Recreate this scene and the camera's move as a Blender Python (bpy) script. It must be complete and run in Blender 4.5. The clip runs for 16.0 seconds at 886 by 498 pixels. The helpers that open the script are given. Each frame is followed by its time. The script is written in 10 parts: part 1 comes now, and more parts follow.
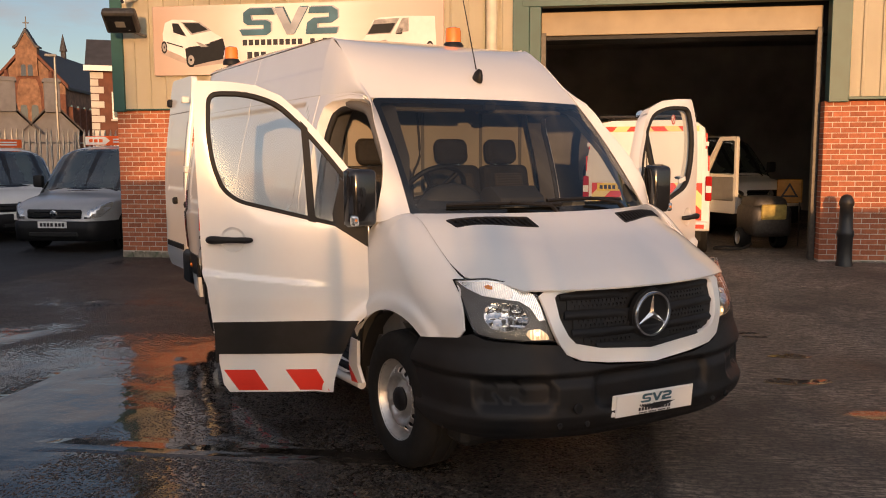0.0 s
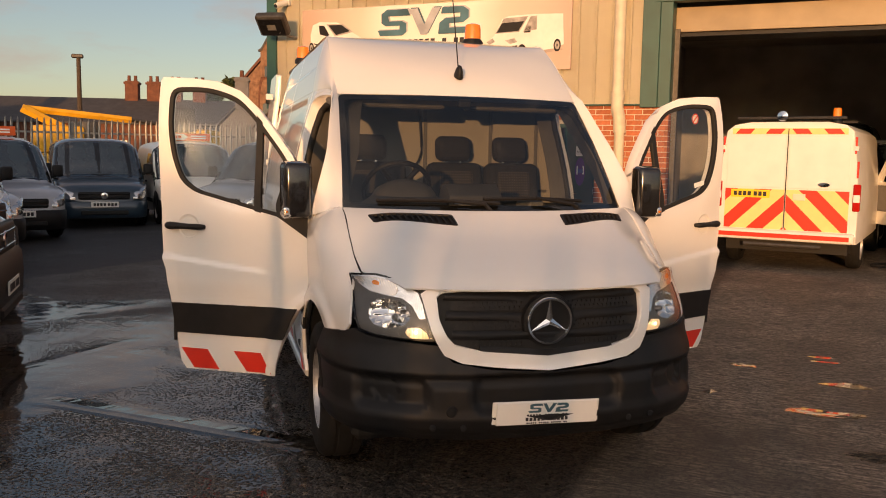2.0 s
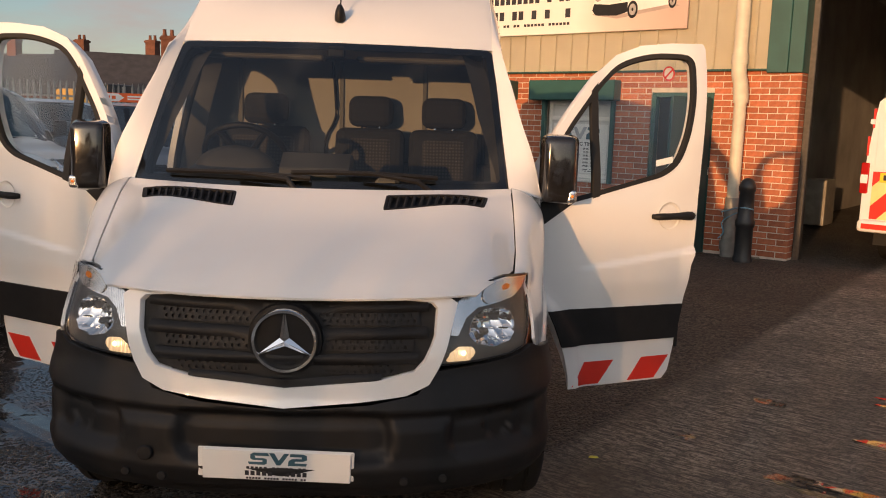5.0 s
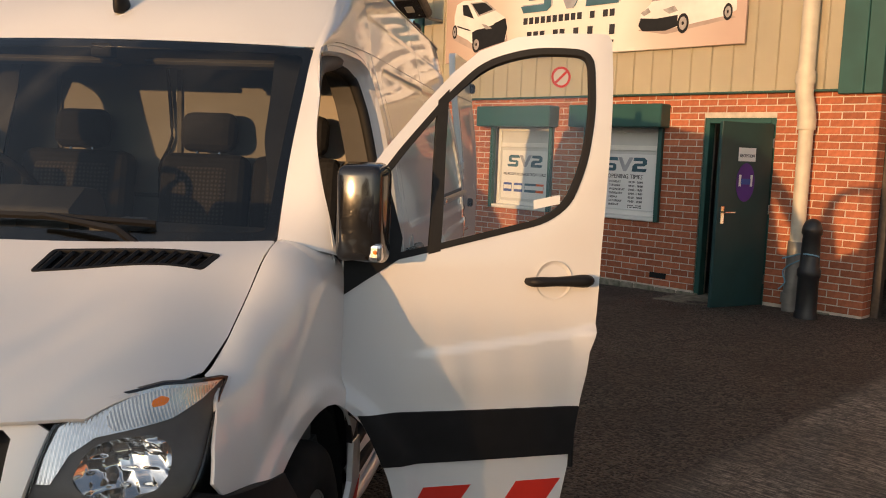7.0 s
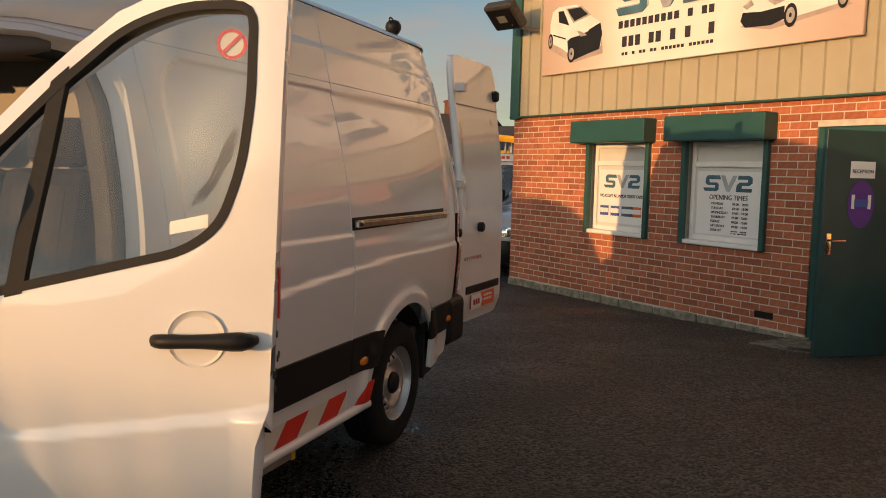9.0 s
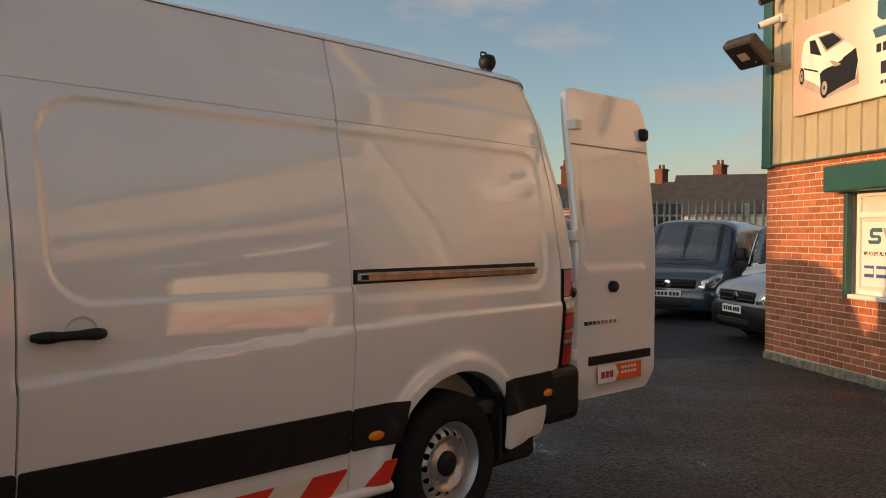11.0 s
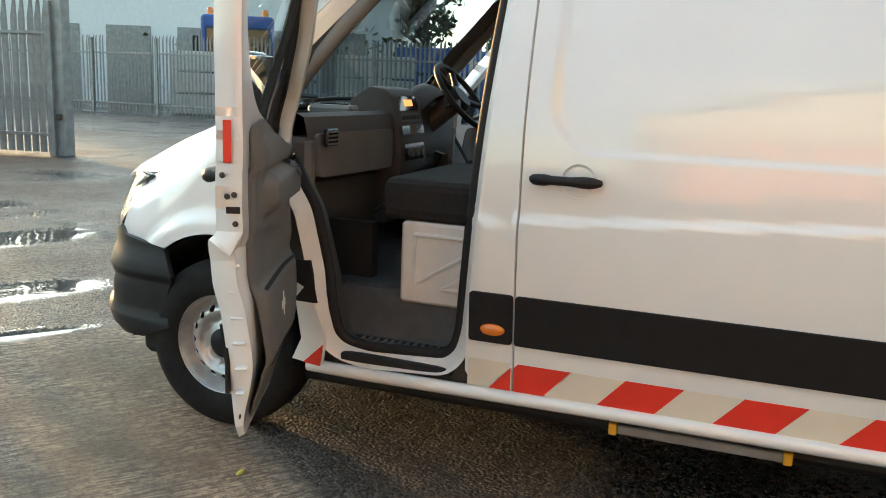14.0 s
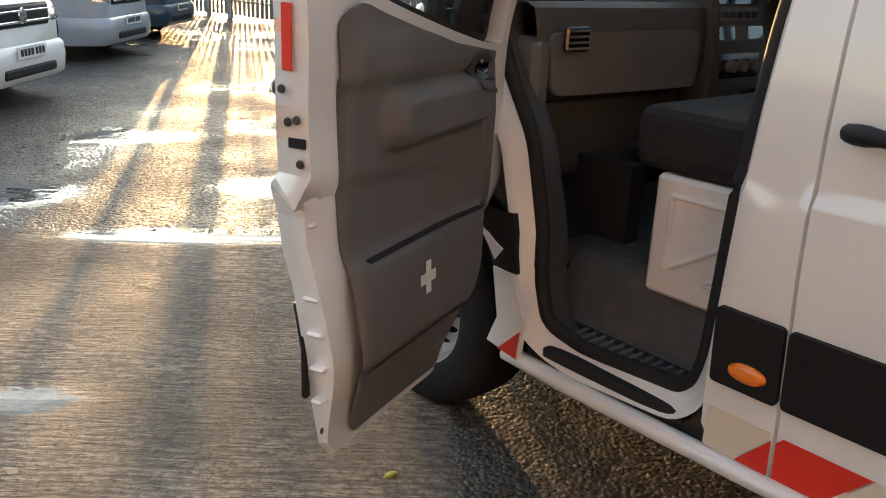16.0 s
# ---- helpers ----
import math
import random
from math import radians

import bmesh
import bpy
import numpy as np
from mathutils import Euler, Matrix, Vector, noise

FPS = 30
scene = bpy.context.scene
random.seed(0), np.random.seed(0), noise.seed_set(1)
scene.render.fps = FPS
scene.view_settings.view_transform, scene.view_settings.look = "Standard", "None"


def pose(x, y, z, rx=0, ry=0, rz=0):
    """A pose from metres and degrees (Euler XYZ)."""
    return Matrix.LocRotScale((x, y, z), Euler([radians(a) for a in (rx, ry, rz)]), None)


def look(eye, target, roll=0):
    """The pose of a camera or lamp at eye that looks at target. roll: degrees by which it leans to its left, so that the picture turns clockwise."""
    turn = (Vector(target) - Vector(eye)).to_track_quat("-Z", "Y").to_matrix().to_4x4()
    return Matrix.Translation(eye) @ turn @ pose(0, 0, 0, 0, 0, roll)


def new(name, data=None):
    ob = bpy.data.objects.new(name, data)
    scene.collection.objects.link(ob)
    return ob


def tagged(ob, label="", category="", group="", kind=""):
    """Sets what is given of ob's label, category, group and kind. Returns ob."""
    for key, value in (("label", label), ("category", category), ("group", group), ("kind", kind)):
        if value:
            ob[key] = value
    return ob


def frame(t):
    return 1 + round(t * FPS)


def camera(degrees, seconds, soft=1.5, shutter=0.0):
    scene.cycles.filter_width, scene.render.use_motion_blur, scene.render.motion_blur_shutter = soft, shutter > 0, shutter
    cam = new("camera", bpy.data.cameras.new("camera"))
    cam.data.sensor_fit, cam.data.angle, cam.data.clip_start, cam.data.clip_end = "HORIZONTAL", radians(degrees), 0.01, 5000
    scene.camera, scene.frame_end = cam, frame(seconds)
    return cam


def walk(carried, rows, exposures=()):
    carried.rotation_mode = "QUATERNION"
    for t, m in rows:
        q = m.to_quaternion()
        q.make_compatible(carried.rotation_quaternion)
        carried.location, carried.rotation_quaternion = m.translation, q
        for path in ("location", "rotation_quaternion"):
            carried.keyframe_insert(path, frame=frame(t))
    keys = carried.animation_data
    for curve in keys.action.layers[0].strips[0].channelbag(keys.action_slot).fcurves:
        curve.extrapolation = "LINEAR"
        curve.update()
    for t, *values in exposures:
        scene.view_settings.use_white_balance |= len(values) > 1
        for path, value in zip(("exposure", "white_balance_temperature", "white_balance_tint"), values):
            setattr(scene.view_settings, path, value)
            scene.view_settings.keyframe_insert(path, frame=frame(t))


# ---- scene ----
cam = camera(54.7, 16.0, soft=1.0)
PATH = [
    (0, (-2.889, -2.892, 1.598), (-1.891, -1.172, 1.382), -0.2),
    (0.5, (-2.567, -3.068, 1.576), (-1.695, -1.28, 1.372), -0.0),
    (1, (-2.238, -3.266, 1.588), (-1.495, -1.418, 1.402), 0.4),
    (1.5, (-1.874, -3.456, 1.606), (-1.254, -1.564, 1.415), 0.8),
    (2, (-1.486, -3.471, 1.587), (-0.96, -1.554, 1.368), 1.0),
    (2.5, (-1.087, -3.499, 1.576), (-0.68, -1.558, 1.317), 1.3),
    (3, (-0.722, -3.489, 1.589), (-0.446, -1.532, 1.285), 1.2),
    (3.2, (-0.577, -3.437, 1.573), (-0.337, -1.478, 1.251), 1.2),
    (5.3, (0.657, -2.504, 1.566), (0.655, -0.522, 1.297), 2.1),
    (5.5, (0.792, -2.393, 1.572), (0.763, -0.41, 1.318), 2.3),
    (6, (1.061, -2.083, 1.572), (0.967, -0.098, 1.351), 2.7),
    (6.5, (1.29, -1.722, 1.576), (1.153, 0.261, 1.355), 2.6),
    (7, (1.594, -1.415, 1.578), (1.358, 0.558, 1.354), 2.1),
    (7.5, (1.877, -1.087, 1.569), (1.561, 0.876, 1.36), 2.5),
    (8, (2.201, -0.785, 1.589), (1.788, 1.162, 1.384), 2.4),
    (8.2, (2.348, -0.676, 1.596), (1.89, 1.259, 1.385), 2.4),
    (10.3, (3.368, 0.718, 1.491), (2.25, 2.375, 1.437), 0.2),
    (10.5, (3.463, 0.834, 1.499), (2.28, 2.446, 1.459), 0.3),
    (11, (3.73, 1.15, 1.482), (2.378, 2.623, 1.447), 0.5),
    (11.5, (3.915, 1.473, 1.461), (2.336, 2.698, 1.396), 0.7),
    (12, (4.072, 1.835, 1.46), (2.268, 2.692, 1.358), 1.1),
    (12.5, (4.204, 2.195, 1.47), (2.267, 2.664, 1.31), 1.7),
    (13, (4.1, 2.486, 1.46), (2.114, 2.563, 1.235), 2.0),
    (13.5, (3.972, 2.729, 1.456), (2.018, 2.425, 1.16), 2.1),
    (13.6, (3.942, 2.787, 1.46), (2.005, 2.406, 1.142), 2.3),
    (14, (3.814, 2.973, 1.456), (1.973, 2.291, 1.073), 2.2),
    (14.5, (3.526, 3.058, 1.432), (1.842, 2.074, 0.988), 2.7),
    (15, (3.217, 3.097, 1.427), (1.706, 1.889, 0.918), 2.7),
    (15.5, (2.889, 3.086, 1.42), (1.548, 1.721, 0.838), 2.4),
    (16, (2.585, 2.953, 1.416), (1.346, 1.52, 0.773), 2.6),
]
walk(cam, [(t, look(eye, target, roll)) for t, eye, target, roll in PATH], [(0, 0.10, 7250, 21), (1, 0.10, 7950, 22), (2.5, 0.08, 8300, 24), (3, 0.06, 8400, 25), (5.5, 0.12, 6900, 17), (6.5, 0.04, 6850, 15), (7.5, -0.02, 7300, 12), (8, -0.02, 7700, 14), (10.3, 0.1, 7400, 14), (11, 0.25, 7500, 13), (12, 1.36, 6600, 8), (12.5, 1.9, 6050, 3), (13, 2.05, 6000, 1), (14, 2.0, 6400, -4), (14.5, 1.85, 6700, -3), (15, 1.45, 7450, -1), (15.5, 1.35, 7150, 2), (16, 1.65, 6550, 4)])

# ---- light ----
SUN_DIR = Vector((-0.46, -0.885, 0.088)).normalized()
SUN_EL = math.asin(SUN_DIR.z)
world = bpy.data.worlds.new("world")
scene.world = world
world.use_nodes = True
wn, wl = world.node_tree.nodes, world.node_tree.links
wn.clear()
w_out = wn.new("ShaderNodeOutputWorld")
w_bg = wn.new("ShaderNodeBackground")
w_sky = wn.new("ShaderNodeTexSky")
w_sky.sky_type = 'NISHITA'
w_sky.sun_disc = False
w_sky.sun_elevation = max(SUN_EL, 0.17)
w_sky.sun_rotation = math.atan2(SUN_DIR.x, SUN_DIR.y)
w_sky.air_density, w_sky.dust_density, w_sky.ozone_density = 1.0, 0.6, 2.2
w_geo = wn.new("ShaderNodeTexCoord")
w_map = wn.new("ShaderNodeMapping")
w_map.inputs["Scale"].default_value = (1.0, 1.0, 3.2)
w_noise = wn.new("ShaderNodeTexNoise")
w_noise.inputs["Scale"].default_value = 2.3
w_noise.inputs["Detail"].default_value = 9
w_noise.inputs["Roughness"].default_value = 0.58
w_ramp = wn.new("ShaderNodeValToRGB")
w_ramp.color_ramp.elements[0].position, w_ramp.color_ramp.elements[1].position = 0.50, 0.64
w_ramp.color_ramp.elements[1].color = (0.75, 0.75, 0.75, 1)
w_cloud = wn.new("ShaderNodeMix")
w_cloud.data_type = 'RGBA'
w_cloud.inputs[7].default_value = (3.6, 3.1, 2.9, 1)
wl.new(w_geo.outputs["Generated"], w_map.inputs["Vector"])
wl.new(w_map.outputs["Vector"], w_noise.inputs["Vector"])
wl.new(w_noise.outputs["Fac"], w_ramp.inputs["Fac"])
wl.new(w_ramp.outputs["Color"], w_cloud.inputs[0])
wl.new(w_sky.outputs["Color"], w_cloud.inputs[6])
# pale haze low over the horizon
w_sep, w_low, w_haze = wn.new("ShaderNodeSeparateXYZ"), wn.new("ShaderNodeMapRange"), wn.new("ShaderNodeMix")
w_haze.data_type, w_haze.blend_type = 'RGBA', 'LIGHTEN'
for k, v in zip((1, 2, 3, 4), (0.02, 0.26, 0.85, 0.0)):
    w_low.inputs[k].default_value = v
w_haze.inputs[7].default_value = (1.25, 1.2, 1.25, 1)
wl.new(w_geo.outputs["Generated"], w_sep.inputs[0])
wl.new(w_sep.outputs[2], w_low.inputs[0])
wl.new(w_low.outputs[0], w_haze.inputs[0])
wl.new(w_cloud.outputs[2], w_haze.inputs[6])
# sunlit haze: the sky brightens towards the sun, in a wide veil, a halo and a bright core
w_dot = wn.new("ShaderNodeVectorMath")
w_dot.operation = 'DOT_PRODUCT'
w_dot.inputs[1].default_value = SUN_DIR
wl.new(w_geo.outputs["Generated"], w_dot.inputs[0])
w_half = wn.new("ShaderNodeMapRange")
w_half.inputs[1].default_value, w_half.inputs[2].default_value = -1.0, 1.0
wl.new(w_dot.outputs["Value"], w_half.inputs[0])
w_last = w_haze.outputs[2]
for w_pow, w_amt, w_col in ((2.2, 3.3, (0.90, 0.96, 1.0, 1)), (14.0, 9.0, (1.0, 0.88, 0.66, 1)), (260.0, 36.0, (1.0, 0.80, 0.48, 1))):
    w_p, w_m, w_add = wn.new("ShaderNodeMath"), wn.new("ShaderNodeMath"), wn.new("ShaderNodeMix")
    w_p.operation, w_m.operation = 'POWER', 'MULTIPLY'
    w_p.inputs[1].default_value, w_m.inputs[1].default_value = w_pow, w_amt
    wl.new(w_half.outputs[0], w_p.inputs[0])
    wl.new(w_p.outputs[0], w_m.inputs[0])
    w_add.data_type, w_add.blend_type, w_add.clamp_result = 'RGBA', 'ADD', False
    w_add.clamp_factor = False
    wl.new(w_m.outputs[0], w_add.inputs[0])
    wl.new(w_last, w_add.inputs[6])
    w_add.inputs[7].default_value = w_col
    w_last = w_add.outputs[2]
wl.new(w_last, w_bg.inputs["Color"])
w_bg.inputs["Strength"].default_value = 0.118
wl.new(w_bg.outputs["Background"], w_out.inputs["Surface"])

sun_data = bpy.data.lights.new("sun", 'SUN')
sun_data.energy, sun_data.angle, sun_data.color = 3.7, radians(0.55), (1.0, 0.57, 0.25)
sun = new("sun", sun_data)
sun.matrix_world = look(SUN_DIR * 60, (0, 0, 0))

# ---- materials ----
def nodes_of(name):
    m = bpy.data.materials.new(name)
    m.use_nodes = True
    nt = m.node_tree
    return m, nt.nodes, nt.links, nt.nodes["Principled BSDF"]


def mat(name, col, rough=0.5, metal=0.0, var=0.12, scale=6.0, bump=0.0, bscale=90.0, coat=0.0, rvar=0.12, tint=None, rand=0.0, emit=None, power=0.0, croug=0.04, island=False):
    """A surface with slow stains, fine grain in colour, gloss and relief, in metres."""
    m, n, l, b = nodes_of(name)
    geo = n.new("ShaderNodeTexCoord")
    big = n.new("ShaderNodeTexNoise")
    big.inputs["Scale"].default_value, big.inputs["Detail"].default_value = scale, 6
    l.new(geo.outputs["Object"], big.inputs["Vector"])
    fine = n.new("ShaderNodeTexNoise")
    fine.inputs["Scale"].default_value, fine.inputs["Detail"].default_value = bscale, 3
    l.new(geo.outputs["Object"], fine.inputs["Vector"])
    ramp = n.new("ShaderNodeMapRange")
    ramp.inputs[1].default_value, ramp.inputs[2].default_value = 0.3, 0.7
    l.new(big.outputs["Fac"], ramp.inputs[0])
    mix = n.new("ShaderNodeMix")
    mix.data_type = 'RGBA'
    dark = tint if tint else tuple(c * (1 - var) for c in col)
    mix.inputs[6].default_value = (*dark, 1)
    mix.inputs[7].default_value = (*[min(1, c * (1 + var * 0.6)) for c in col], 1)
    l.new(ramp.outputs[0], mix.inputs[0])
    out = mix.outputs[2]
    if rand:
        info = n.new("ShaderNodeNewGeometry") if island else n.new("ShaderNodeObjectInfo")
        hsv = n.new("ShaderNodeHueSaturation")
        mr = n.new("ShaderNodeMapRange")
        mr.inputs[3].default_value, mr.inputs[4].default_value = 1 - rand, 1 + rand
        l.new(info.outputs["Random Per Island" if island else "Random"], mr.inputs[0])
        l.new(mr.outputs[0], hsv.inputs["Value"])
        l.new(out, hsv.inputs["Color"])
        out = hsv.outputs["Color"]
    l.new(out, b.inputs["Base Color"])
    rr = n.new("ShaderNodeMapRange")
    rr.inputs[3].default_value, rr.inputs[4].default_value = max(0.02, rough - rvar * rough), min(1, rough + rvar * rough)
    l.new(fine.outputs["Fac"], rr.inputs[0])
    l.new(rr.outputs[0], b.inputs["Roughness"])
    b.inputs["Metallic"].default_value = metal
    b.inputs["Coat Weight"].default_value = coat
    b.inputs["Coat Roughness"].default_value = croug
    if bump:
        bp = n.new("ShaderNodeBump")
        bp.inputs["Strength"].default_value, bp.inputs["Distance"].default_value = bump, 0.004
        l.new(fine.outputs["Fac"], bp.inputs["Height"])
        l.new(bp.outputs["Normal"], b.inputs["Normal"])
    if emit:
        b.inputs["Emission Color"].default_value = (*emit, 1)
        b.inputs["Emission Strength"].default_value = power
    return m


def glass_mat(name, col=(0.9, 0.95, 0.93), rough=0.0, tintmix=0.12, body=(0.02, 0.03, 0.03), ior=1.75):
    """Thin window glass: clear, with a mirror sheen that grows at grazing angles."""
    m, n, l, b = nodes_of(name)
    out = n["Material Output"]
    n.remove(b)
    tr = n.new("ShaderNodeBsdfTransparent")
    tr.inputs["Color"].default_value = (*col, 1)
    gl = n.new("ShaderNodeBsdfGlossy")
    gl.inputs["Roughness"].default_value = rough
    df = n.new("ShaderNodeBsdfDiffuse")
    df.inputs["Color"].default_value = (*body, 1)
    lw, pw5, fr = n.new("ShaderNodeLayerWeight"), n.new("ShaderNodeMath"), n.new("ShaderNodeMapRange")
    lw.inputs["Blend"].default_value = 0.5
    pw5.operation = 'POWER'
    pw5.inputs[1].default_value = 4.0
    l.new(lw.outputs["Facing"], pw5.inputs[0])
    l.new(pw5.outputs[0], fr.inputs[0])
    fr.inputs[3].default_value, fr.inputs[4].default_value = 1.15 * ((ior - 1) / (ior + 1)) ** 2, 0.95
    m1, m2 = n.new("ShaderNodeMixShader"), n.new("ShaderNodeMixShader")
    m1.inputs[0].default_value = tintmix
    l.new(tr.outputs[0], m1.inputs[1])
    l.new(df.outputs[0], m1.inputs[2])
    l.new(fr.outputs[0], m2.inputs[0])
    l.new(m1.outputs[0], m2.inputs[1])
    l.new(gl.outputs[0], m2.inputs[2])
    l.new(m2.outputs[0], out.inputs["Surface"])
    return m


WHITE = mat("white_paint", (0.80, 0.80, 0.79), 0.32, var=0.03, scale=2.5, coat=1.0, bump=0.015, bscale=300, rvar=0.1)
WHITE2 = mat("white_paint_dull", (0.76, 0.76, 0.74), 0.4, var=0.06, scale=3, coat=0.5)
JAMB = mat("white_inner_paint", (0.78, 0.77, 0.75), 0.38, var=0.07, scale=9, coat=0.3, bump=0.03, bscale=200)
BLACK = mat("black_plastic", (0.013, 0.013, 0.014), 0.5, var=0.2, scale=14, bump=0.12, bscale=900)
BLACK.node_tree.nodes["Principled BSDF"].inputs["Specular IOR Level"].default_value = 0.28
WHITE.node_tree.nodes["Principled BSDF"].inputs["Coat IOR"].default_value = 1.75
BLACKG = mat("black_gloss", (0.012, 0.012, 0.013), 0.12, var=0.2, coat=0.6)
RUBBER = mat("rubber", (0.010, 0.010, 0.010), 0.75, var=0.25, scale=30, bump=0.2, bscale=400)
TYRE = mat("tyre_rubber", (0.011, 0.011, 0.011), 0.85, var=0.3, scale=25, bump=0.25, bscale=250)
for m_ in (TYRE, BLACK):
    m_.node_tree.nodes["Principled BSDF"].inputs["Specular IOR Level"].default_value = 0.25
STEEL = mat("wheel_silver", (0.52, 0.52, 0.51), 0.38, 0.75, var=0.12, scale=30, rvar=0.3)
CHROME = mat("chrome", (0.82, 0.82, 0.82), 0.07, 1.0, var=0.03)
DARKMET = mat("dark_metal", (0.08, 0.075, 0.07), 0.5, 0.6, var=0.3, scale=20, bump=0.1)
RAILMET = mat("rail_metal", (0.42, 0.34, 0.26), 0.32, 0.85, var=0.3, scale=18)
REDREF = mat("red_reflective", (0.72, 0.035, 0.02), 0.42, var=0.06, scale=10, coat=0.3)
CREAMREF = mat("cream_reflective", (0.72, 0.66, 0.55), 0.42, var=0.05, scale=10, coat=0.3)
YELREF = mat("yellow_reflective", (0.80, 0.67, 0.28), 0.4, var=0.05, scale=10, coat=0.3)
AMBER = mat("amber_lens", (0.85, 0.22, 0.015), 0.15, var=0.05, coat=0.6)
ORANGE = mat("orange_vinyl", (0.80, 0.12, 0.02), 0.35, var=0.05)
REDLENS = mat("red_lens", (0.42, 0.015, 0.012), 0.12, var=0.08, coat=0.8)
GREYTRIM = mat("grey_trim", (0.13, 0.127, 0.122), 0.62, var=0.12, scale=6, bump=0.25, bscale=800)
GREYLIGHT = mat("light_grey_trim", (0.2, 0.2, 0.2), 0.6, var=0.1, scale=8, bump=0.2, bscale=800)
DASH = mat("dashboard_plastic", (0.062, 0.061, 0.060), 0.6, var=0.15, scale=8, bump=0.25, bscale=900)
SEATFAB = mat("seat_fabric", (0.018, 0.018, 0.019), 0.9, var=0.25, scale=50, bump=0.4, bscale=600)
MATFLOOR = mat("rubber_mat", (0.075, 0.074, 0.072), 0.65, var=0.3, scale=12, bump=0.3, bscale=300)
BULK = mat("bulkhead_panel", (0.34, 0.32, 0.29), 0.6, var=0.1, scale=5)
LAMPIN = mat("lamp_reflector", (0.88, 0.87, 0.85), 0.22, 1.0, var=0.1, scale=40)
LAMPDK = mat("lamp_housing", (0.11, 0.105, 0.10), 0.35, 0.3, var=0.2, scale=20)
LAMPRF = mat("lamp_facets", (0.90, 0.89, 0.87), 0.07, 1.0, var=0.05, scale=40)
LAMPIN2 = mat("indicator_reflector", (0.8, 0.74, 0.68), 0.2, 1.0, var=0.1, scale=40)
SIDEL = mat("lit_side_lamp", (0.8, 0.72, 0.58), 0.2, 0.6, emit=(1.0, 0.66, 0.32), power=0.55)
SIDEB = mat("lit_side_bulb", (0.9, 0.8, 0.6), 0.3, emit=(1.0, 0.75, 0.4), power=2.5)
GLASS = glass_mat("window_glass", (0.86, 0.9, 0.88), tintmix=0.05)
WSGLASS = glass_mat("windscreen_glass", (0.46, 0.50, 0.51), tintmix=0.04)
LENS = glass_mat("lamp_lens", (0.97, 0.97, 0.97), tintmix=0.0, ior=1.28)
DKGLASS = glass_mat("dark_window_glass", (0.25, 0.33, 0.32), tintmix=0.35, body=(0.06, 0.085, 0.085), ior=2.6)
MIRROR = mat("mirror_glass", (0.9, 0.9, 0.9), 0.02, 1.0, var=0.0)
BRICK = mat("red_brick", (0.40, 0.125, 0.06), 0.85, var=0.22, scale=18, bump=0.6, bscale=120, rand=0.22)
MORTAR = mat("mortar", (0.60, 0.53, 0.44), 0.92, var=0.2, scale=10, bump=0.5, bscale=200)
RUBBLE = mat("plinth_stone", (0.23, 0.2, 0.16), 0.9, var=0.35, scale=14, bump=0.7, bscale=70, tint=(0.10, 0.11, 0.07), rand=0.2)
CLAD = mat("cream_cladding", (0.74, 0.67, 0.50), 0.5, var=0.06, scale=1.5, bump=0.03, bscale=60)
GREEN = mat("green_trim", (0.016, 0.080, 0.070), 0.45, var=0.15, scale=4)
GREYDOOR = mat("green_door_paint", (0.014, 0.052, 0.052), 0.45, var=0.12, scale=4)
UPVC = mat("white_upvc", (0.78, 0.77, 0.73), 0.4, var=0.05, scale=6)
POSTER = mat("poster_film", (0.62, 0.62, 0.60), 0.5, var=0.05, scale=4)
PIPE = mat("cream_pipe", (0.62, 0.56, 0.44), 0.5, var=0.12, scale=8)
PRINTWHITE = mat("printed_white", (0.78, 0.74, 0.70), 0.4, var=0.10, scale=5)
PRINTGREY = mat("printed_grey", (0.36, 0.33, 0.31), 0.4, var=0.35, scale=14)
PRINTSHADE = mat("printed_shade", (0.42, 0.33, 0.28), 0.4, var=0.2, scale=6)


def sign_ground():
    """Printed board: warm tan at both ends, pale in the middle."""
    m, n, l, b = nodes_of("sign_board")
    tc, sp, rp, nz, mx = n.new("ShaderNodeTexCoord"), n.new("ShaderNodeSeparateXYZ"), n.new("ShaderNodeValToRGB"), n.new("ShaderNodeTexNoise"), n.new("ShaderNodeMix")
    nz.inputs["Scale"].default_value, nz.inputs["Detail"].default_value = 1.6, 5
    l.new(tc.outputs["Generated"], sp.inputs[0])
    ad = n.new("ShaderNodeMath")
    ad.operation = 'MULTIPLY_ADD'
    ad.inputs[1].default_value, ad.inputs[2].default_value = 0.12, -0.06
    l.new(nz.outputs["Fac"], ad.inputs[0])
    a2 = n.new("ShaderNodeMath")
    l.new(sp.outputs[0], a2.inputs[0])
    l.new(ad.outputs[0], a2.inputs[1])
    l.new(a2.outputs[0], rp.inputs["Fac"])
    e = rp.color_ramp.elements
    e[0].position, e[0].color = 0.02, (0.50, 0.36, 0.28, 1)
    e[1].position, e[1].color = 0.98, (0.52, 0.38, 0.31, 1)
    for p, c in ((0.24, (0.66, 0.55, 0.46, 1)), (0.34, (0.80, 0.75, 0.68, 1)), (0.66, (0.80, 0.75, 0.68, 1)), (0.76, (0.66, 0.54, 0.46, 1))):
        q = e.new(p)
        q.color = c
    l.new(rp.outputs["Color"], b.inputs["Base Color"])
    b.inputs["Roughness"].default_value = 0.38
    return m


